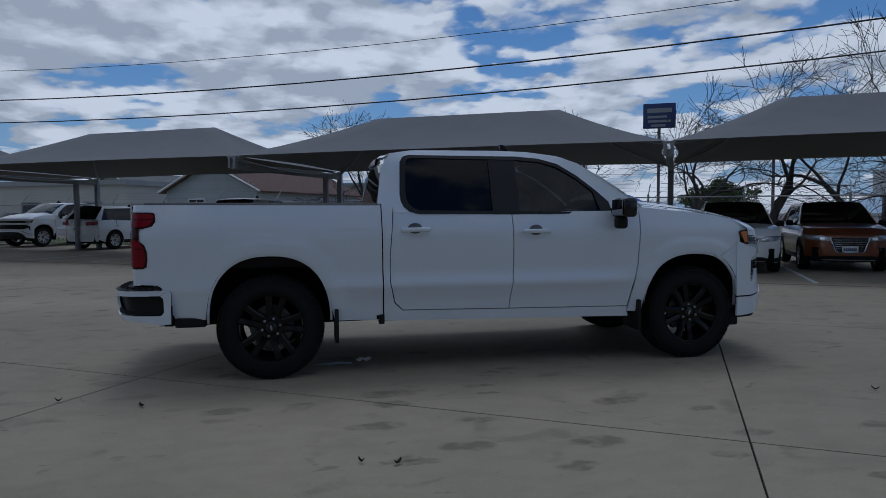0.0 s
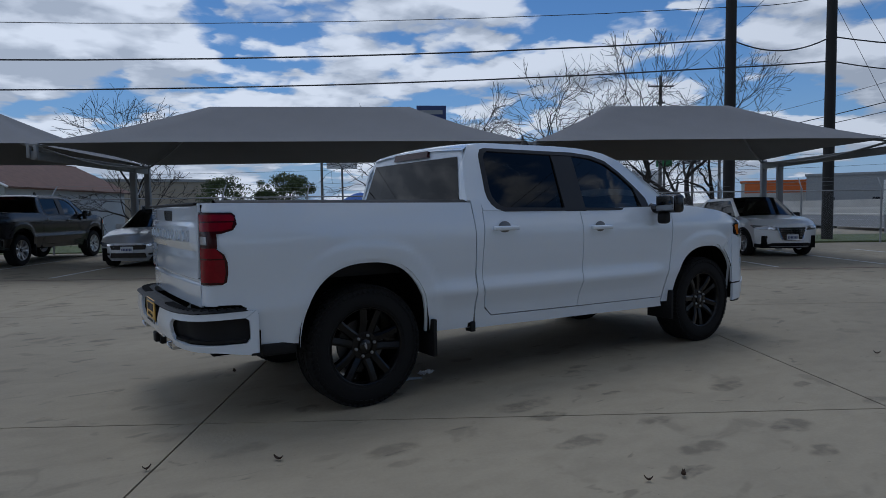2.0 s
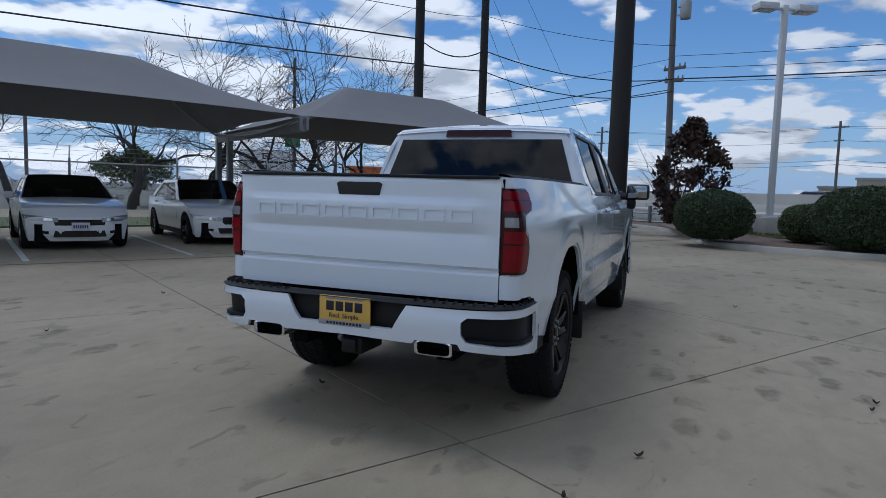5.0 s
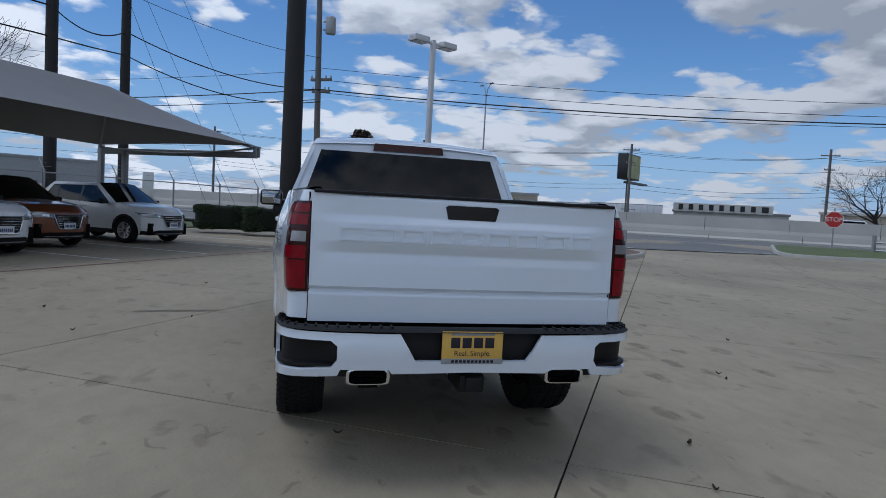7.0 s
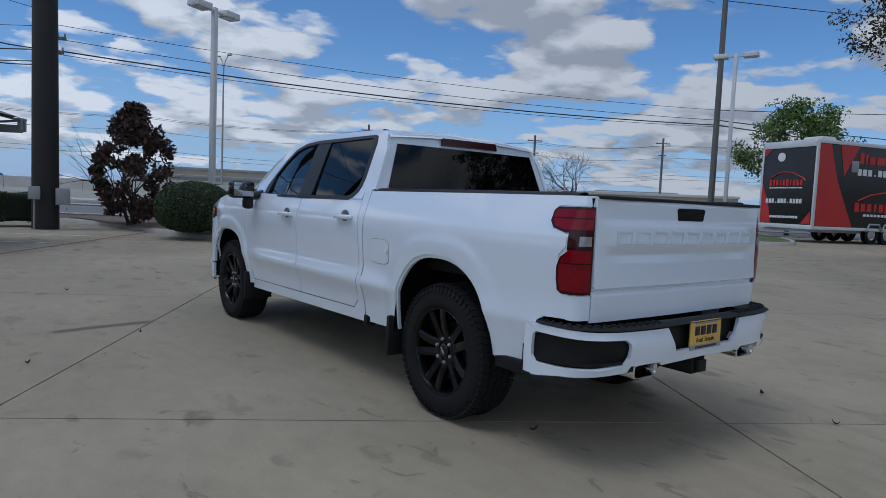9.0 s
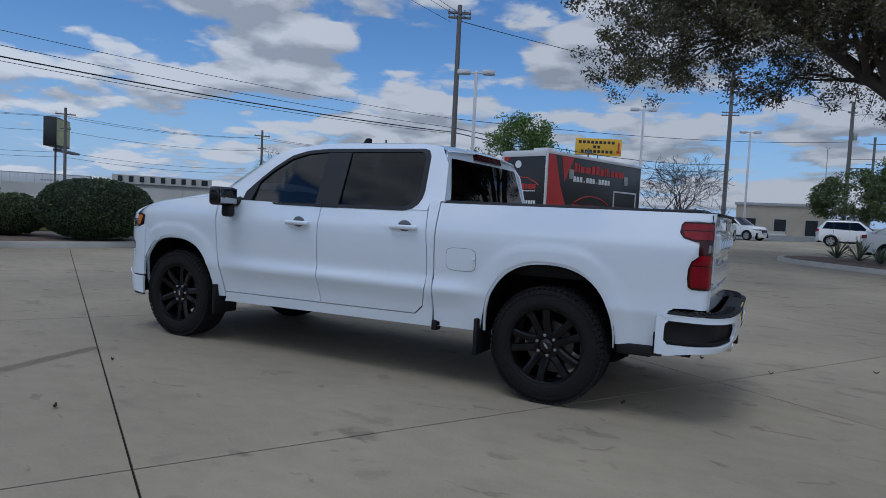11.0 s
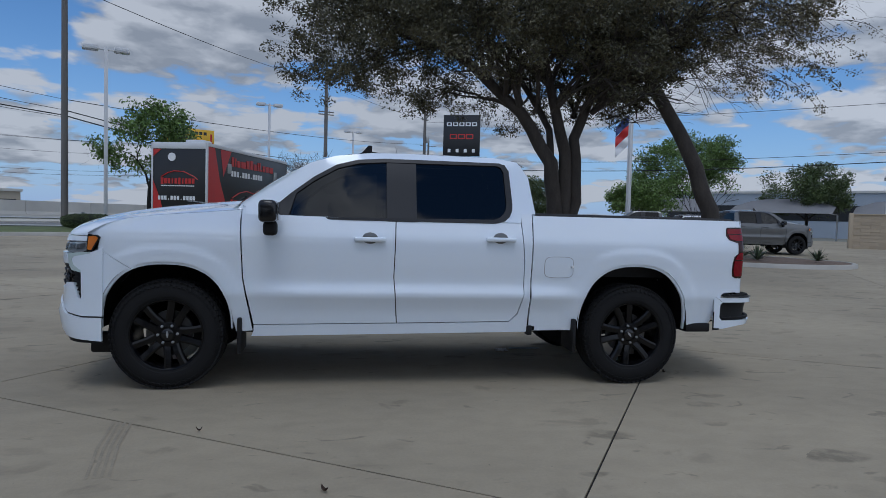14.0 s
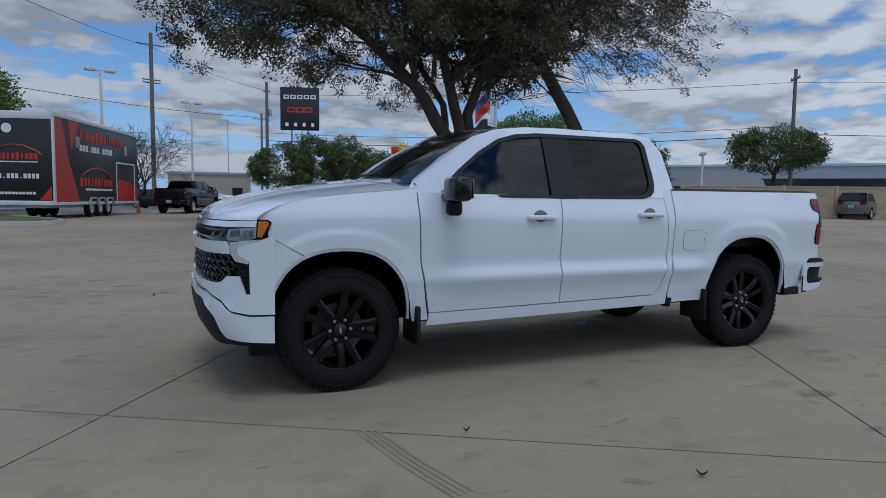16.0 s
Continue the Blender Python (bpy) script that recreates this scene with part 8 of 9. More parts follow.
    tube(bm, [(0.45, Y(-0.02), z0 + 2.06), (0.8, Y(-0.02), z0 + 2.26), (1.1, Y(-0.02), z0 + 2.34), (1.6, Y(-0.02), z0 + 2.3), (2.1, Y(-0.02), z0 + 2.08), (2.25, Y(-0.02), z0 + 1.95)], 0.025, 5)
    tube(bm, [(W + 0.02, Y(2.5), z0 + 1.22), (W + 0.02, Y(3.3), z0 + 1.5), (W + 0.02, Y(4.1), z0 + 1.62), (W + 0.02, Y(5.2), z0 + 1.5), (W + 0.02, Y(6.0), z0 + 1.2)], 0.03, 5)
    part("car_outline", bm, M["red_ink"], th, "red curved stroke")
    bm = bmesh.new()
    lathe(bm, [(0, 0), (0.19, 0), (0.19, 0.012), (0, 0.012)], 24, Matrix.Translation((0.98, Y(-0.022), z1 - 0.62)) @ pose(0, 0, 0, 90 * back, 0, 0))
    part("round_badge", bm, M["white_ink"], th, "round white badge")
    for d in (2.0, 7.6):
        bm = bmesh.new()
        box(bm, W + 0.005, Y(d), z1 - 1.2, W + 0.03, Y(d + 0.42), z1 - 0.72, 0.02)
        part("side_vent", bm, M["metal_box"], th)
    bm = bmesh.new()
    for a, b, c, d in ((6.5, z0 + 0.1, 6.58, z0 + 2.0), (9.0, z0 + 0.1, 9.08, z0 + 2.0), (6.5, z0 + 1.95, 9.08, z0 + 2.03)):
        box(bm, W + 0.008, Y(a), b, W + 0.035, Y(c), d)
    part("door_frame", bm, M["trailer_w"], th, "white side door frame")
    # wheels and mudguard
    for d in (3.6, 4.55, 5.5):
        for x in (W - 0.12, 0.12):
            bm = bmesh.new()
            mm = Matrix.Translation((x, Y(d), 0.42)) @ pose(0, 0, 0, 0, 90 if x > 1 else -90, 0)
            lathe(bm, [(0.24, -0.1), (0.40, -0.11), (0.42, -0.06), (0.42, 0.06), (0.40, 0.11), (0.24, 0.1), (0.24, -0.1)], 28, mm)
            wh = part("wheel", bm, M["tyre"], th, "black trailer tyre with silver wheel")
            bm = bmesh.new()
            lathe(bm, [(0, 0.06), (0.08, 0.09), (0.2, 0.05), (0.25, 0.09), (0.25, 0.0), (0, 0.0)], 20, mm)
            part("rim", bm, M["alloy"], wh)
    bm = bmesh.new()
    pts = []
    for d in (3.6, 4.55, 5.5):
        pts += [(W + 0.06, Y(d - 0.48), 0.55), (W + 0.06, Y(d - 0.3), 0.86), (W + 0.06, Y(d + 0.3), 0.86), (W + 0.06, Y(d + 0.46), 0.58)]
    tube(bm, pts, 0.05, 6)
    box(bm, 0.2, Y(0.1), 0.45, W - 0.2, Y(L), 0.64)
    part("mudguard", bm, M["galv"], th, "bright scalloped mudguard")


enclosed_trailer()
bm = bmesh.new()
cone = thing("traffic_cone", "orange traffic cone beside the trailer", "traffic cone", on_ground(4.3, -34.2))
lathe(bm, [(0.18, 0), (0.17, 0.03), (0.11, 0.05), (0.03, 0.7), (0, 0.7)], 14)
part("cone_body", bm, M["orange_ink"], cone)


def board(name, label, category, x, y, ang, w, h, zb, face, posts=(), t=0.25, back=None):
    """A sign board on posts: local x along the board, face towards -y."""
    th = thing(name, label, category, on_ground(x, y, ang))
    bm = bmesh.new()
    box(bm, -w / 2, 0, zb, w / 2, t, zb + h, 0.02)
    part("panel", bm, face, th)
    for px in posts:
        bm = bmesh.new()
        rod(bm, (px, t * 0.6, -0.2), (px, t * 0.6, zb), 0.14, seg=8)
        part("post", bm, M["pole_g"], th)
    return th


def facing(x, y):
    """Turn of a board at (x, y) so that its face looks back at the pickup."""
    return math.degrees(math.atan2(y, x)) - 90


def sign_rows(th, rows, material, name, d=-0.02):
    bm = bmesh.new()
    for x, z, w, h in rows:
        box(bm, x - w / 2, d, z - h / 2, x + w / 2, 0.0, z + h / 2)
    part(name, bm, material, th)


gunn = board("dealer_sign", "tall black dealer sign with pale name blocks on two posts", "sign", -22.0, -125.0, facing(-22.0, -125.0) - 8, 7.6, 8.4, 14.2, M["sign_k"], (-1.6, 1.6), 0.4)
SG = 8.4 / 4.5


def gunn_rows(rows, material, name, d=-0.03):
    """One raised block for each letter of the dealer sign."""
    for x, z, w, h in rows:
        sign_rows(gunn, [(x * SG, 14.2 + (z - 8.6) * SG, w * SG, h * SG)], material, name, d)


gunn_rows([(-1.4 + 0.7 * k, 12.1, 0.56, 0.42) for k in range(5)], M["white_ink"], "name_block")
gunn_rows([(-1.4 + 0.7 * k, 12.1, 0.30, 0.20) for k in range(5)], M["sign_k"], "name_block_centre", -0.05)
gunn_rows([(-0.9 + 0.9 * k, 10.75, 0.8, 0.55) for k in range(3)], M["red_ink"], "name_block")
gunn_rows([(-0.9 + 0.9 * k, 10.75, 0.58, 0.3) for k in range(3)], M["sign_k"], "name_block_centre", -0.05)
gunn_rows([(-1.35 + 0.9 * k, 9.2, 0.32, 0.38) for k in range(4)], M["white_ink"], "name_block")
for z in (12.0, 9.4):
    sign_rows(gunn, [(0, z, 4.2, 0.25)], M["pole_g"], "brace", 0.2)
yel = board("dealer_sign", "yellow sign board with dark bars and a red arrow", "sign", 37.0, -149.0, facing(37, -149) + 12, 11.0, 4.0, 16.3, M["yellow_ink"], (0,))
for z, x0, k0, w in ((19.4, -4.4, 9, 0.7), (18.3, -0.9, 2, 0.7), (17.2, -3.8, 8, 0.7)):
    for k in range(k0):
        sign_rows(yel, [(x0 + 0.98 * k, z, w, 0.7)], M["sign_k"], "dark_bar")
sign_rows(yel, [(4.8, 18.4, 0.4, 2.0), (4.8, 17.2, 1.0, 0.5)], M["red_ink"], "arrow")
star = board("dealer_sign", "small red and yellow sun-shaped dealer sign", "sign", -45.7, -130.0, facing(-45.7, -130), 5.4, 1.7, 10.6, M["red_ink"], (0,))
bm = bmesh.new()
for k in range(12):
    a = k * math.tau / 12
    rod(bm, (0, 0.1, 11.7), (1.8 * math.cos(a), 0.1, 11.7 + 1.8 * math.sin(a)), 0.4, 0.06, 5)
part("rays", bm, M["yellow_ink"], star)
blue = board("roadside_sign", "dark blue sign board with pale lines of bars", "sign", 30.0, 49.5, facing(30, 49.5) + 4, 2.9, 2.3, 9.3, M["blue_ink"], (0,))
sign_rows(blue, [(0, 10.95, 2.2, 0.4), (-0.2, 10.35, 1.7, 0.22), (0, 9.95, 2.0, 0.22), (-0.1, 9.55, 1.3, 0.22)], M["grey_ink"], "pale_bars")
chap = board("billboard", "white roadside billboard with a dark red square mark", "billboard", 45.5, 37.6, facing(45.5, 37.6) + 3, 5.2, 1.95, 2.9, M["white_ink"], (-1.8, 1.8))
sign_rows(chap, [(0, 4.45, 0.9, 0.12), (0, 4.0, 0.9, 0.12), (-0.39, 4.2, 0.12, 0.55), (0.1, 4.2, 0.5, 0.12)], M["maroon"], "square_mark")
sign_rows(chap, [(-1.3 + 0.43 * k, 3.65, 0.33, 0.2) for k in range(7)], M["sign_k"], "dark_bars")
sign_rows(chap, [(-0.9 + 0.2 * k, 3.28, 0.14, 0.09) for k in range(10)], M["sign_k"], "dark_bars")
aw = board("roadside_sign", "white dealer sign with coloured zigzag on a tall post", "sign", 33.0, 78.0, facing(33, 78), 4.2, 2.0, 7.2, M["white_ink"], (0,))
sign_rows(aw, [(0.2 + 0.4 * k, 8.3, 0.3, 0.7) for k in range(2)], M["blue_ink"], "zigzag")
sign_rows(aw, [(-0.4, 8.3, 0.3, 0.7)], M["green_ink"], "zigzag")
bill = board("billboard", "dark roadside billboard seen from its edge", "billboard", 88.6, -51.2, -48, 6.0, 4.0, 7.5, M["sign_k"], (0,), 1.6)
sign_rows(bill, [(0, 9.5, 5.6, 3.6)], M["board_face"], "pale_panel", -0.05)
sign_rows(bill, [(0, 6.9, 8.5, 0.3)], M["sign_k"], "catwalk", -1.0)
small = board("road_sign", "white parking sign on a post by the road", "sign", 27.4, 8.0, facing(27, 8), 0.5, 1.5, 0.9, M["white_ink"], (), 0.05)
for x, y, c, hh in ((53.0, 40.0, "green_ink", 5.6), (55.0, 38.0, "grey_ink", 5.8)):
    board("road_sign", "small highway sign on a post", "sign", x, y, facing(x, y), 1.6, 1.0, hh, M[c], (0,), 0.08)

# stop sign
st = thing("stop_sign", "red eight-sided stop sign on a thin post", "sign", on_ground(20.9, -25.1, facing(20.9, -25.1) + 5))
bm = bmesh.new()
rod(bm, (0, 0.03, -0.1), (0, 0.03, 2.2), 0.03, seg=6)
part("post", bm, M["galv"], st)
bm = bmesh.new()
lathe(bm, [(0, -0.01), (0.43, -0.01), (0.43, 0.01), (0, 0.01)], 8, pose(0, 0, 1.62, 90, 0, 0) @ pose(0, 0, 0, 0, 0, 22.5))
part("rim", bm, M["white_ink"], st, smooth=0)
bm = bmesh.new()
lathe(bm, [(0, -0.012), (0.40, -0.012), (0.40, 0.012), (0, 0.012)], 8, pose(0, -0.004, 1.62, 90, 0, 0) @ pose(0, 0, 0, 0, 0, 22.5))
part("face", bm, M["red_ink"], st, smooth=0)
letters("word", "STOP", 0.30, pose(0, -0.022, 1.62, 90, 0, 0), M["white_ink"], st, 0.003)

# flags
for x, y, h, cols in ((-19.5, -38.0, 9.6, ("blue_ink", "red_ink", "white_ink")),):
    fl = thing("flag_pole", "white flag pole with a hanging red, white and blue flag", "flag pole", on_ground(x, y, facing(x, y)))
    bm = bmesh.new()
    rod(bm, (0, 0, 0), (0, 0, h), 0.06, 0.04, 8)
    part("pole", bm, M["pole_w"], fl)
    for k, c in enumerate(cols):
        bm = bmesh.new()
        grid_surface(bm, 8, 8, lambda i, j: Vector((-0.08 - 1.1 * i, 0.08 * math.sin(9 * i + 4 * j), h - 0.4 - 0.75 * k - 0.75 * j - 1.1 * i)))
        part("flag_band", bm, M[c], fl)

# highway: road, barriers
bm = bmesh.new()
n = 60
for s0, s1, z in ((24.8, 44.0, 0.02), (44.6, 49.0, 0.05), (49.6, 75.0, 0.35)):
    for k in range(n):
        a, b = -260 + 520 * k / n, -260 + 520 * (k + 1) / n
        q = [P(s0, a), P(s1, a), P(s1, b), P(s0, b)]
        bm.faces.new([bm.verts.new((v.x, v.y, gz(v.x, v.y) + z)) for v in q])
tagged(finish("road", bm, M["asphalt"], smooth=0), "grey frontage road and highway lanes", "road", kind="structure")
bm = bmesh.new()
strip(bm, [P(25.3, -200), P(25.3, 200)], 0.12, 0.03)
strip(bm, [P(34.0, -200), P(34.0, 200)], 0.12, 0.03)
strip(bm, [P(43.2, -200), P(43.2, 200)], 0.12, 0.03)
tagged(finish("lane_lines", bm, M["lot_paint"], smooth=0), "worn white lane lines on asphalt", "road marking", kind="structure")


def barrier_row(s, z0, h, label, seg=6.0, reach=150):
    row = thing("road_barrier", label, "barrier", kind="structure")
    bm = bmesh.new()
    prof = [(-0.30, 0), (-0.30, 0.12), (-0.14, h * 0.4), (-0.09, h), (0.09, h), (0.14, h * 0.4), (0.30, 0.12), (0.30, 0)]
    a = [bm.verts.new((x, 0.02, z)) for x, z in prof]
    b = [bm.verts.new((x, seg - 0.02, z)) for x, z in prof]
    for k in range(len(prof) - 1):
        bm.faces.new((a[k], b[k], b[k + 1], a[k + 1]))
    bm.faces.new(a)
    bm.faces.new(b[::-1])
    bmesh.ops.recalc_face_normals(bm, faces=bm.faces)
    me = bpy.data.meshes.new("barrier_block")
    bm.to_mesh(me)
    bm.free()
    me.materials.append(M["barrier"])
    for k in range(int(-reach / seg), int(reach / seg)):
        ob = new("barrier_block", me)
        ob.parent = row
        p = P(s, k * seg)
        ob.matrix_local = pose(p.x, p.y, gz(p.x, p.y) + z0, 0, 0, -31)


barrier_row(44.3, 0.0, 0.62, "low weathered concrete barrier along the frontage road")
barrier_row(49.3, 0.25, 1.45, "pale concrete wall along the highway")


def guard_rail(pts, label):
    th = thing("guard_rail", label, "rail")
    for a, b in zip(pts, pts[1:]):
        a, b = Vector((*a, 0)), Vector((*b, 0))
        n = max(1, int((b - a).length / 3.5))
        for k in range(n + 1):
            p = a.lerp(b, k / n)
            bm = bmesh.new()
            z = gz(p.x, p.y)
            rod(bm, (p.x, p.y, z - 0.1), (p.x, p.y, z + (0.95 if k in (0, n) else 0.7)), 0.09 if k in (0, n) else 0.045, seg=8)
            part("post", bm, M["galv"], th)
        for h in (0.62, 0.25):
            bm = bmesh.new()
            tube(bm, [(p.x, p.y, gz(p.x, p.y) + h) for p in (a.lerp(b, k / 8) for k in range(9))], 0.05, 6)
            part("rail", bm, M["galv"], th)


guard_rail([(17.6, -12.0), (24.5, 0.5), (29.5, 9.0)], "galvanised pipe rail behind the planting bed")
guard_rail([(18.6, -25.2), (13.5, -28.0), (9.0, -31.0)], "galvanised pipe rail behind the low hedge")
bm = bmesh.new()
hyd = thing("fire_hydrant", "red fire hydrant behind the bushes", "hydrant", on_ground(18.5, -2.6))
lathe(bm, [(0.14, 0), (0.14, 0.06), (0.1, 0.08), (0.1, 0.5), (0.13, 0.52), (0.12, 0.6), (0.05, 0.7), (0, 0.72)], 14)
rod(bm, (-0.18, 0, 0.42), (0.18, 0, 0.42), 0.06, seg=8)
part("hydrant_body", bm, M["red_ink"], hyd)


def semi(label, x, y, ang, body="trailer_w", cab="pearl", mark=None, length=14.5):
    """A highway lorry: box trailer along +x behind its cab."""
    th = thing("semi_truck", label, "lorry", pose(x, y, gz(x, y) + 0.35, 0, 0, ang))
    bm = bmesh.new()
    box(bm, -length, -1.28, 1.15, 0, 1.28, 4.05, 0.05)
    part("box_body", bm, M[body], th)
    bm = bmesh.new()
    for k in range(12):
        for s in (-1, 1):
            box(bm, -length + 0.5 + k * (length - 1) / 11 - 0.02, s * 1.28, 1.25, -length + 0.5 + k * (length - 1) / 11 + 0.02, s * 1.295, 3.95)
    box(bm, -length - 0.01, -1.29, 3.93, 0.01, 1.29, 4.08)
    box(bm, -length - 0.01, -1.29, 1.10, 0.01, 1.29, 1.22)
    part("box_trim", bm, M["metal_box"], th)
    if mark:
        for px, w, h in mark[1]:
            for s in (-1, 1):
                bm = bmesh.new()
                box(bm, px - w / 2, s * 1.28, 2.9 - h / 2, px + w / 2, s * 1.30, 2.9 + h / 2)
                part("side_block", bm, M[mark[0]], th)
    if cab:
        bm = bmesh.new()
        box(bm, 0.6, -1.2, 1.0, 2.6, 1.2, 3.6, 0.25, 3)
        box(bm, 2.4, -1.1, 0.8, 4.6, 1.1, 2.0, 0.25, 3)
        box(bm, 0.3, -1.1, 3.3, 1.8, 1.1, 4.0, 0.2, 3)
        part("cab", bm, M[cab], th)
        bm = bmesh.new()
        box(bm, 2.35, -1.05, 2.15, 2.64, 1.05, 3.05, 0.05)
        for s in (-1, 1):
            box(bm, 1.7, s * 1.15, 2.2, 2.4, s * 1.22, 3.0, 0.03)
        part("cab_glass", bm, M["gloss_black"], th)
    xs = [-length + 1.2, -length + 2.5] + ([0.3, 1.5, 3.7] if cab else [])
    for wx in xs:
        for s in (-1, 1):
            bm = bmesh.new()
            lathe(bm, [(0, -0.14), (0.5, -0.14), (0.52, 0), (0.5, 0.14), (0.3, 0.14), (0.25, 0.05), (0, 0.05)], 20, pose(wx, s * 1.1, 0.52, -90 * s, 0, 0))
            part("wheel", bm, M["tyre"], th)
    bm = bmesh.new()
    box(bm, -length + 0.2, -0.5, 0.8, 4.0 if cab else -0.2, 0.5, 1.1)
    if not cab:
        rod(bm, (-1.5, 0.6, 0), (-1.5, 0.6, 1.0), 0.08, seg=6)
        rod(bm, (-1.5, -0.6, 0), (-1.5, -0.6, 1.0), 0.08, seg=6)
    part("chassis", bm, M["under"], th)


semi("white box lorry with a white cab on the far highway", 120.0, -59.0, 59, mark=("grey_ink", [(-9 + 0.5 * k, 0.35, 0.25) for k in range(6)]))
semi("white box lorry with a white cab on the far highway", 127.0, -70.0, -121, mark=("grey_ink", [(-8.0, 0.5, 0.9), (-6.9, 0.4, 0.4), (-6.4, 0.4, 0.4), (-5.9, 0.4, 0.4)]))
semi("white box lorry crossing on the far highway", 64.0, -102.0, -135)
semi("white parked box trailer by the far lot", -8.0, -194.0, 10, cab=None, mark=("red_ink", [(-3, 0.8, 1.0), (-2.0, 0.8, 1.0)]), length=12)
q = P(57, 4)
place("white van passing on the highway", "van", M["pearl"], q.x, q.y, 59, **dict(SUV))
for s, w, pnt in ((58, -16, "pearl"), (61, -30, "pearl"), (58, -52, "pearl"), (62, -64, "maroon"), (58, 24, "blue_paint"), (61, 40, "pearl"), (58, -80, "silver"), (62, -24, "black_paint")):
    q = P(s, w)
    c = build_car("sport_utility", {"pearl": "white", "maroon": "maroon", "blue_paint": "dark blue", "silver": "silver", "black_paint": "black"}[pnt] + " car on the highway behind the wall", M[pnt], pose(q.x, q.y, gz(q.x, q.y) + 0.35, 0, 0, 59), **SUV)
    c["group"] = "cars on the highway"


def gable_house(label, x, y, ang, w, d, eave, ridge, wall, roof, windows=(), chimney=False):
    """A low house: gable end towards -y, ridge along +y, boarded walls."""
    th = thing("house", label, "house", on_ground(x, y, ang))
    bm = bmesh.new()
    prof = [(-w / 2, 0), (w / 2, 0), (w / 2, eave), (0, ridge), (-w / 2, eave)]
    a = [bm.verts.new((px, 0, pz)) for px, pz in prof]
    b = [bm.verts.new((px, d, pz)) for px, pz in prof]
    bm.faces.new(a)
    bm.faces.new(b[::-1])
    for k in range(5):
        bm.faces.new((a[k], b[k], b[(k + 1) % 5], a[(k + 1) % 5]))
    wl = part("wall", bm, wall, th, smooth=0)
    z = 0.15
    while z < ridge - 0.15:
        hwid = w / 2 if z < eave else w / 2 * (ridge - z) / (ridge - eave)
        bm = bmesh.new()
        box(bm, -hwid, -0.025, z, hwid, 0.0, z + 0.02)
        box(bm, -hwid, -0.018, z + 0.02, hwid, 0.0, z + 0.15)
        part("siding_board", bm, wall, wl, smooth=0)
        z += 0.17
    for s in (-1, 1):
        bm = bmesh.new()
        o = 0.35
        k = (ridge - eave) / (w / 2)
        sheet(bm, [(-o, -o), (-o, w / 2 + 0.05), (d + o, w / 2 + 0.05), (d + o, -o)], lambda yy, t: Vector((s * (w / 2 - t), yy, eave + t * k + 0.06)), 1.2, 0.1)
        rf = part("roof", bm, roof, th)
        bm = bmesh.new()
        tube(bm, [(s * (w / 2 + o), -o, eave - o * k + 0.03), (0, -o, ridge + 0.06)], 0.06, 4)
        part("barge_board", bm, M["white_ink"], rf)
    for wx, wz, ww, wh in windows:
        bm = bmesh.new()
        box(bm, wx - ww / 2 - 0.07, -0.05, wz - 0.07, wx + ww / 2 + 0.07, 0.0, wz + wh + 0.07, 0.01)
        win = part("window", bm, M["white_ink"], th, "white framed window")
        bm = bmesh.new()
        box(bm, wx - ww / 2, -0.06, wz, wx + ww / 2, -0.05, wz + wh)
        part("pane", bm, M["dark_band"], win)
        bm = bmesh.new()
        box(bm, wx - 0.02, -0.07, wz, wx + 0.02, -0.06, wz + wh)
        box(bm, wx - ww / 2, -0.07, wz + wh / 2 - 0.02, wx + ww / 2, -0.06, wz + wh / 2 + 0.02)
        part("glazing_bar", bm, M["white_ink"], win)
    if chimney:
        bm = bmesh.new()
        rod(bm, (-0.8, d * 0.4, ridge - 0.7), (-0.8, d * 0.4, ridge + 0.25), 0.07, seg=8)
        part("roof_vent", bm, M["metal_box"], th)


gable_house("small white boarded house with a brown shingle roof behind the fence", -7.3, 31.5, -31, 6.2, 11.5, 2.75, 4.25, M["siding"], M["shingle"], ((-1.0, 1.0, 1.0, 1.2), (1.6, 1.0, 1.0, 1.2)), True)
gable_house("cream boarded house with a grey roof", -16.8, 46.5, -31, 5.0, 12, 3.2, 4.6, M["siding_y"], M["shingle_g"], ((0.8, 1.2, 0.9, 1.1),))
gable_house("white boarded cottage with a brown roof", -1.2, 56.0, -10, 6.0, 8, 3.0, 4.6, M["siding"], M["shingle"], ((0.0, 0.9, 1.3, 1.3),))


def shed(label, x, y, ang, w, d, h, wall, band=None, parapet=0.0, cols=0, name="building", roof=None):
    """A long low building with a flat roof edge; face towards -y."""
    th = thing(name, label, "building", on_ground(x, y, ang))
    bm = bmesh.new()
    box(bm, -w / 2, 0, -0.5, w / 2, d, h)
    part("wall", bm, wall, th, smooth=0)
    bm = bmesh.new()
    box(bm, -w / 2 - 0.2, -0.2, h, w / 2 + 0.2, d + 0.2, h + 0.35)
    part("roof_edge", bm, roof or M["metal_box"], th, smooth=0)
    if band:
        z0, z1, ma = band
        bm = bmesh.new()
        box(bm, -w / 2 + 0.5, -0.04, z0, w / 2 - 0.5, 0.0, z1)
        part("window_band", bm, ma, th, smooth=0)
    for k in range(cols):
        cx = -w / 2 + w * (k + 0.5) / cols
        bm = bmesh.new()
        box(bm, cx - 0.8, -0.06, 0.0, cx + 0.8, 0.0, 2.3)
        win = part("window", bm, M["metal_box"], th)
        bm = bmesh.new()
        box(bm, cx - 0.7, -0.08, 0.2, cx + 0.7, -0.06, 2.2)
        part("pane", bm, M["dark_band"], win)
    return th


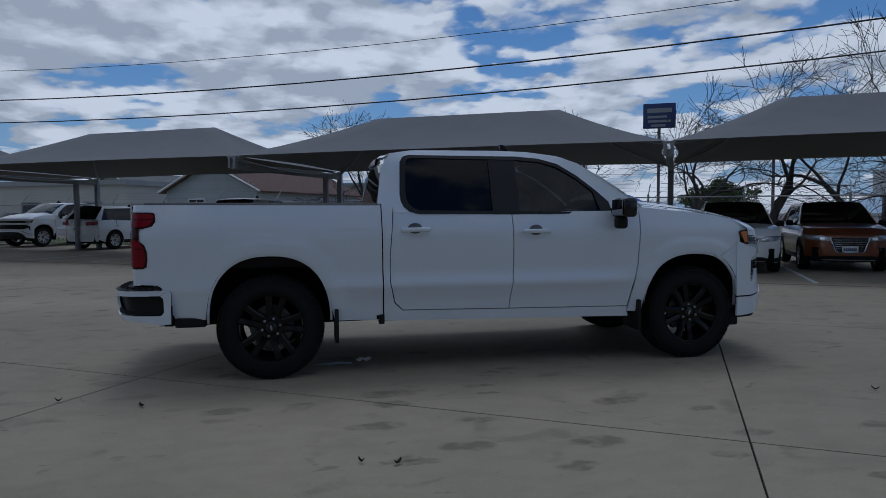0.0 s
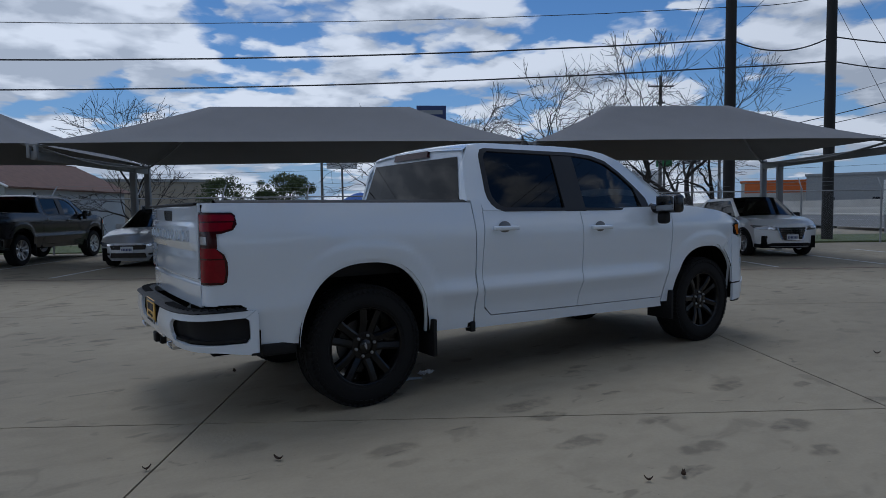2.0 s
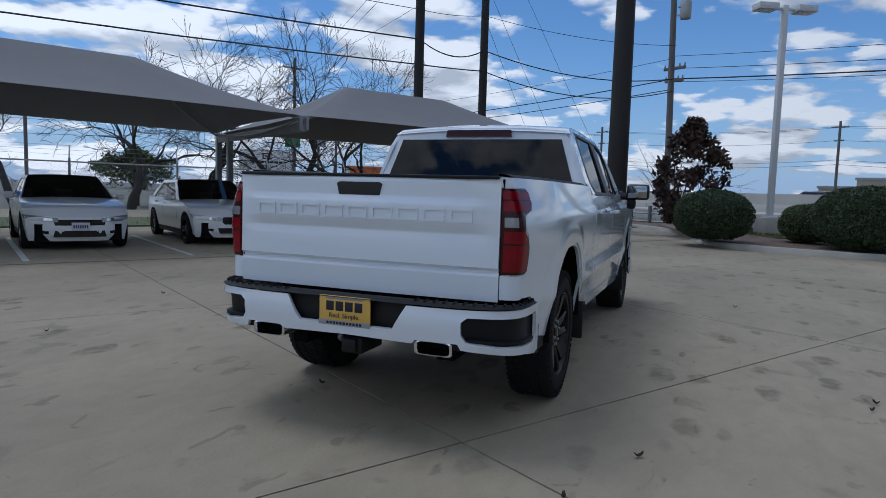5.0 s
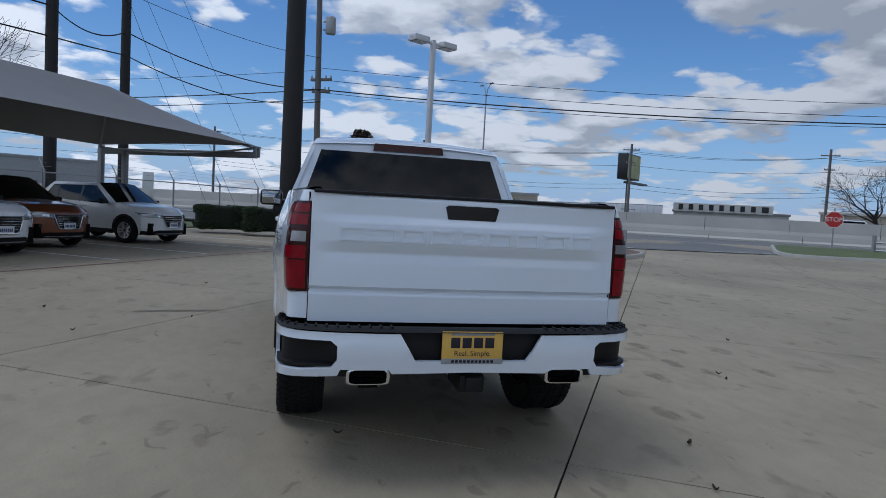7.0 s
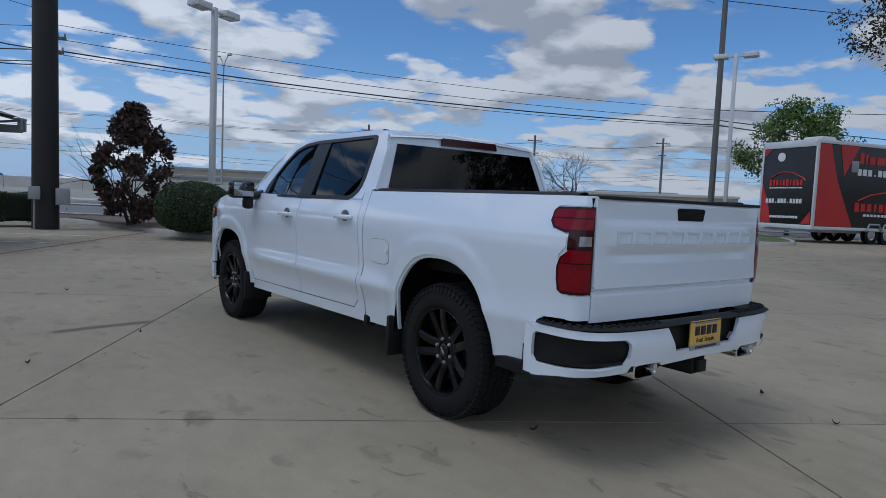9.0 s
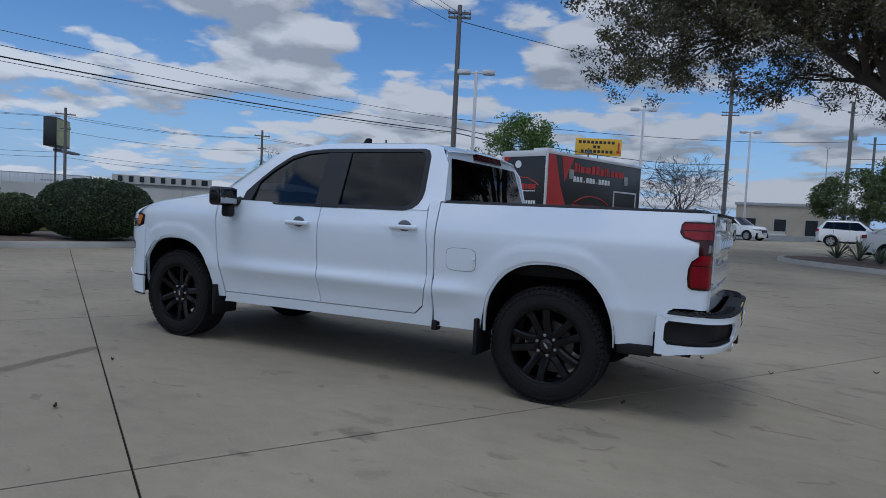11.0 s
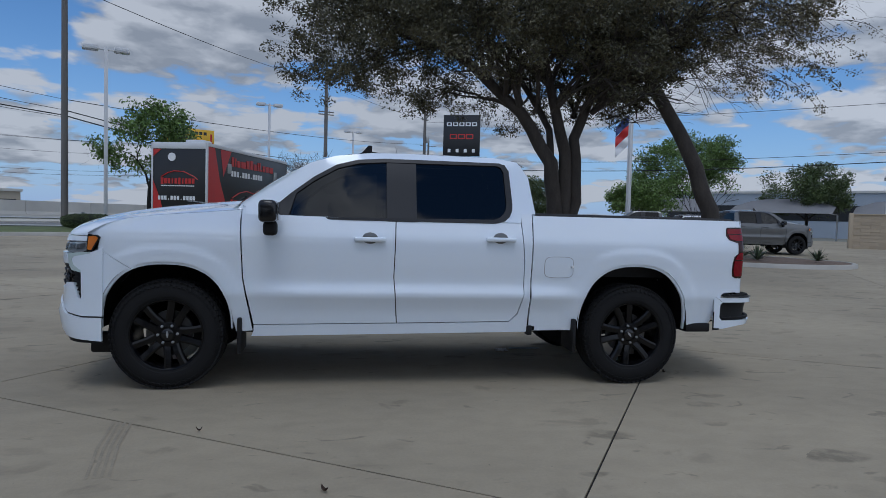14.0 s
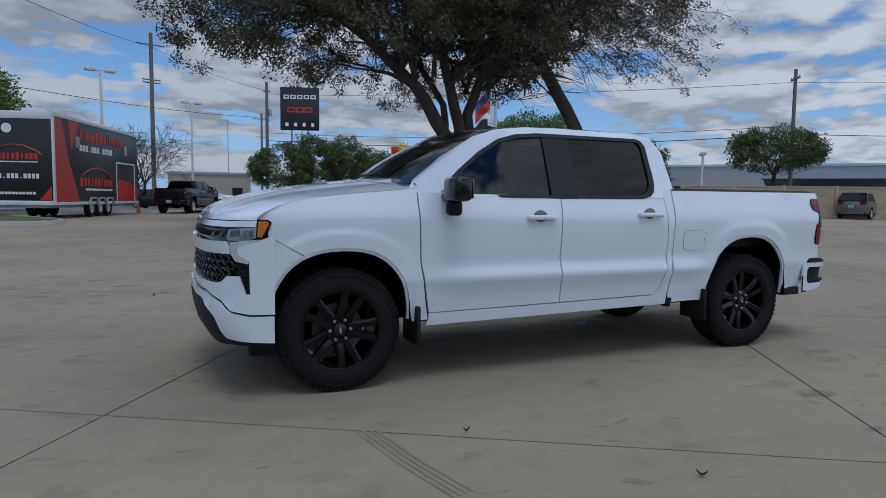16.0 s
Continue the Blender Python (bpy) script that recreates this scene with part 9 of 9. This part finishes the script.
shed("long white low workshop building behind the fence", -26.0, 46.0, -25, 26, 8, 3.4, M["stucco_w"], None, cols=5)
shed("long tan low building behind the fence", 6.0, 79.0, -6, 18.0, 10, 5.1, M["stucco"], None, cols=4)
shed("tan metal warehouse across the highway", 95.0, -28.5, -107, 25, 14, 3.0, M["stucco"], (2.2, 2.6, M["stucco_w"]), cols=3)
shed("tan metal warehouse with a raised upper storey across the highway", 97.5, -29.5, -107, 17, 11, 4.3, M["stucco"], (3.3, 3.5, M["stucco_w"]), cols=0)
shed("long low sales building with dark roof across the highway", 84.8, -66.5, -124, 17, 10, 2.9, M["stucco_w"], (0.3, 2.2, M["dark_band"]), roof=M["shingle_g"])
shed("long low sales office with flags across the highway", 55.0, -76.0, -145, 30, 10, 3.2, M["stucco"], (0.6, 2.2, M["dark_band"]), roof=M["stucco_w"])
shed("low tan building far beyond the drive", -3.0, -92.0, 178, 11, 12, 4.0, M["stucco"], None, cols=3)
shed("white dealership building with a dark glass band", -78.0, -74.0, 134, 70, 20, 6.6, M["blue_metal"], (2.4, 4.7, M["dark_band"]), roof=M["stucco_w"])
shed("tall pale blue metal building at the lot's edge", -61.5, -26.5, 118, 12, 10, 9.5, M["blue_metal"], None, roof=M["blue_metal"])
shed("long grey metal building beyond the fence road", 97.9, 38.7, -67, 18, 9, 5.4, M["metal_box"], None, cols=3, roof=M["metal_box"])
shed("orange and white rental yard building", 99.7, 53.5, -61, 12.4, 6, 4.9, M["stucco_w"], (3.2, 4.8, M["orange_ink"]), roof=M["orange_ink"])

# block letters of the sales building become plain blocks
let = thing("roof_sign", "row of dark block shapes on a pale roof fascia", "sign", on_ground(82.8, -63.6, -124))
bm = bmesh.new()
box(bm, -7.2, 0.0, 3.0, 7.2, 0.2, 4.3)
part("fascia", bm, M["stucco_w"], let)
for k in range(9):
    bm = bmesh.new()
    box(bm, -6.4 + 1.5 * k, -0.12, 3.25, -5.75 + 1.5 * k + (0.3 if k == 8 else 0), 0.0, 4.12)
    part("block", bm, M["sign_k"], let)


def tan_wall():
    a, b = Vector((-22.0, -33.2, 0)), Vector((-47.0, -17.0, 0))
    L = (b - a).length
    ang = math.degrees(math.atan2(b.y - a.y, b.x - a.x))
    th = thing("block_wall", "tan split-block wall with pillars along the lot", "wall", pose(a.x, a.y, gz(a.x, a.y), 0, 0, ang))
    bm = bmesh.new()
    box(bm, 8.6, 0.03, -0.3, L, 0.22, 2.0)
    part("wall_core", bm, M["brick_tan"], th, smooth=0)
    bm = bmesh.new()
    box(bm, 0, 0, 0, 0.99, 0.03, 0.19, 0.006, 1)
    me = bpy.data.meshes.new("block")
    bmesh.ops.recalc_face_normals(bm, faces=bm.faces)
    bm.to_mesh(me)
    bm.free()
    me.materials.append(M["brick_tan"])
    n = int(L - 8.6)
    for r in range(10):
        for k in range(n):
            for y in (0.0, 0.22):
                if y and r % 2:
                    continue
                ob = new("block", me)
                ob.parent = th
                ob.matrix_local = pose(8.6 + k + (0.5 if r % 2 else 0) * (k < n - 1), y, 0.2 * r)
    k = 8.6
    while k < L:
        bm = bmesh.new()
        box(bm, k - 0.1, -0.06, -0.2, k + 0.1, 0.3, 2.12, 0.01)
        part("pillar", bm, M["brick_tan"], th)
        k += 3.2
    bm = bmesh.new()
    box(bm, 8.5, -0.04, 2.0, L, 0.29, 2.08, 0.01)
    part("coping", bm, M["brick_tan"], th)


tan_wall()
for x, y in ((-52.0, -47.5), (-43.0, -53.5), (-34.5, -60.0)):
    cp = thing("carport", "pale grey peaked carport canopy on posts", "canopy", on_ground(x, y, 134), "far carports")
    bm = bmesh.new()
    for s0 in (-1, 1):
        grid_surface(bm, 6, 4, lambda i, j: Vector((-4.6 + 9.2 * i, s0 * 3.0 * (1 - j), 2.6 + 1.5 * j * (1 - 0.5 * abs(2 * i - 1) ** 3))))
    part("sail", bm, M["fabric"], cp)
    for px in (-4.4, 4.4):
        bm = bmesh.new()
        rod(bm, (px, 2.8, 0), (px, 2.8, 2.65), 0.08, seg=8)
        rod(bm, (px, -2.9, 2.6), (px, 2.9, 2.6), 0.05, seg=6)
        part("post", bm, M["pole_w"], cp)

for x, y in ((29.0, 64.0), (33.0, 62.0)):
    tent = thing("shade_canopy", "blue peaked shade tent on thin posts far behind the fence", "canopy", on_ground(x, y, -25), "blue tents")
    bm = bmesh.new()
    grid_surface(bm, 10, 6, lambda i, j: Vector((-2.2 + 4.4 * i, -1.8 + 3.6 * j, 2.5 + 1.0 * (1 - abs(2 * i - 1) ** 1.5) * (1 - abs(2 * j - 1) ** 1.5))))
    part("sail", bm, M["tent_blue"], tent)
    for px in (-2.1, 2.1):
        for py in (-1.7, 1.7):
            bm = bmesh.new()
            rod(bm, (px, py, 0), (px, py, 2.52), 0.05, seg=6)
            part("post", bm, M["pole_w"], tent)

# leaves and stains that lie on the slabs
rng = np.random.default_rng(9)
spots = [(-1.27, -2.85), (-1.08, -2.91), (-2.38, 0.56), (-2.70, -1.54), (-3.32, -1.28), (1.40, 1.95), (0.4, -4.1), (-4.2, -2.0), (2.6, -2.2), (3.1, -4.0), (-0.2, 4.2), (1.9, 3.6), (-5.0, 1.6), (4.4, 2.2), (-2.2, 3.5), (0.6, 2.9)]
for k, (x, y) in enumerate(spots):
    bm = bmesh.new()
    a = rng.random() * math.tau
    w = 0.018 + 0.012 * rng.random()
    grid_surface(bm, 4, 2, lambda i, j: Vector((w * 2 * (i - 0.5), w * (j - 0.5) * math.sin(math.pi * (0.1 + 0.8 * i)), 0.006 + 0.02 * (2 * i - 1) ** 2 + 0.008 * (2 * j - 1) ** 2)))
    lf = finish("fallen_leaf", bm, M["leaf_dry"])
    lf.matrix_world = pose(x, y, 0.001, 0, 0, math.degrees(a))
    tagged(lf, "small dry brown leaf curled on concrete", "leaf", "fallen leaves")

bm = bmesh.new()
rng = np.random.default_rng(12)
grid_surface(bm, 8, 6, lambda i, j: Vector((0.13 * (i - 0.5), 0.08 * (j - 0.5), 0.006 + 0.028 * rng.random())))
paper = finish("crumpled_paper", bm, M["white_ink"], smooth=0)
paper.matrix_world = pose(-1.09, -0.43, 0, 0, 0, 12)
tagged(paper, "crumpled scrap of white paper lying on concrete", "litter")
bm = bmesh.new()
tube(bm, [(-1.2, -0.55, 0.012), (-1.3, -0.53, 0.018), (-1.42, -0.56, 0.014), (-1.53, -0.54, 0.012)], [0.008, 0.011, 0.011, 0.006], 6)
ribbon = finish("plastic_strip", bm, M["blue_metal"])
tagged(ribbon, "thin pale blue plastic strip lying on concrete", "litter")


def tyre_marks(a, b):
    """Four faint parallel scuffs left by one tyre."""
    a, b = Vector((*a, 0)), Vector((*b, 0))
    side = (b - a).normalized().cross(Vector((0, 0, 1)))
    bm = bmesh.new()
    for k in range(4):
        o = side * (0.035 * (k - 1.5))
        strip(bm, [a + o, a.lerp(b, 0.5) + o + side * 0.02, b + o], 0.016, 0.003)
    tagged(finish("tyre_mark", bm, M["scuff"], smooth=0), "faint dark tyre scuff on concrete", "tyre mark", kind="structure")


tyre_marks((1.92, 1.72), (1.74, 2.64))
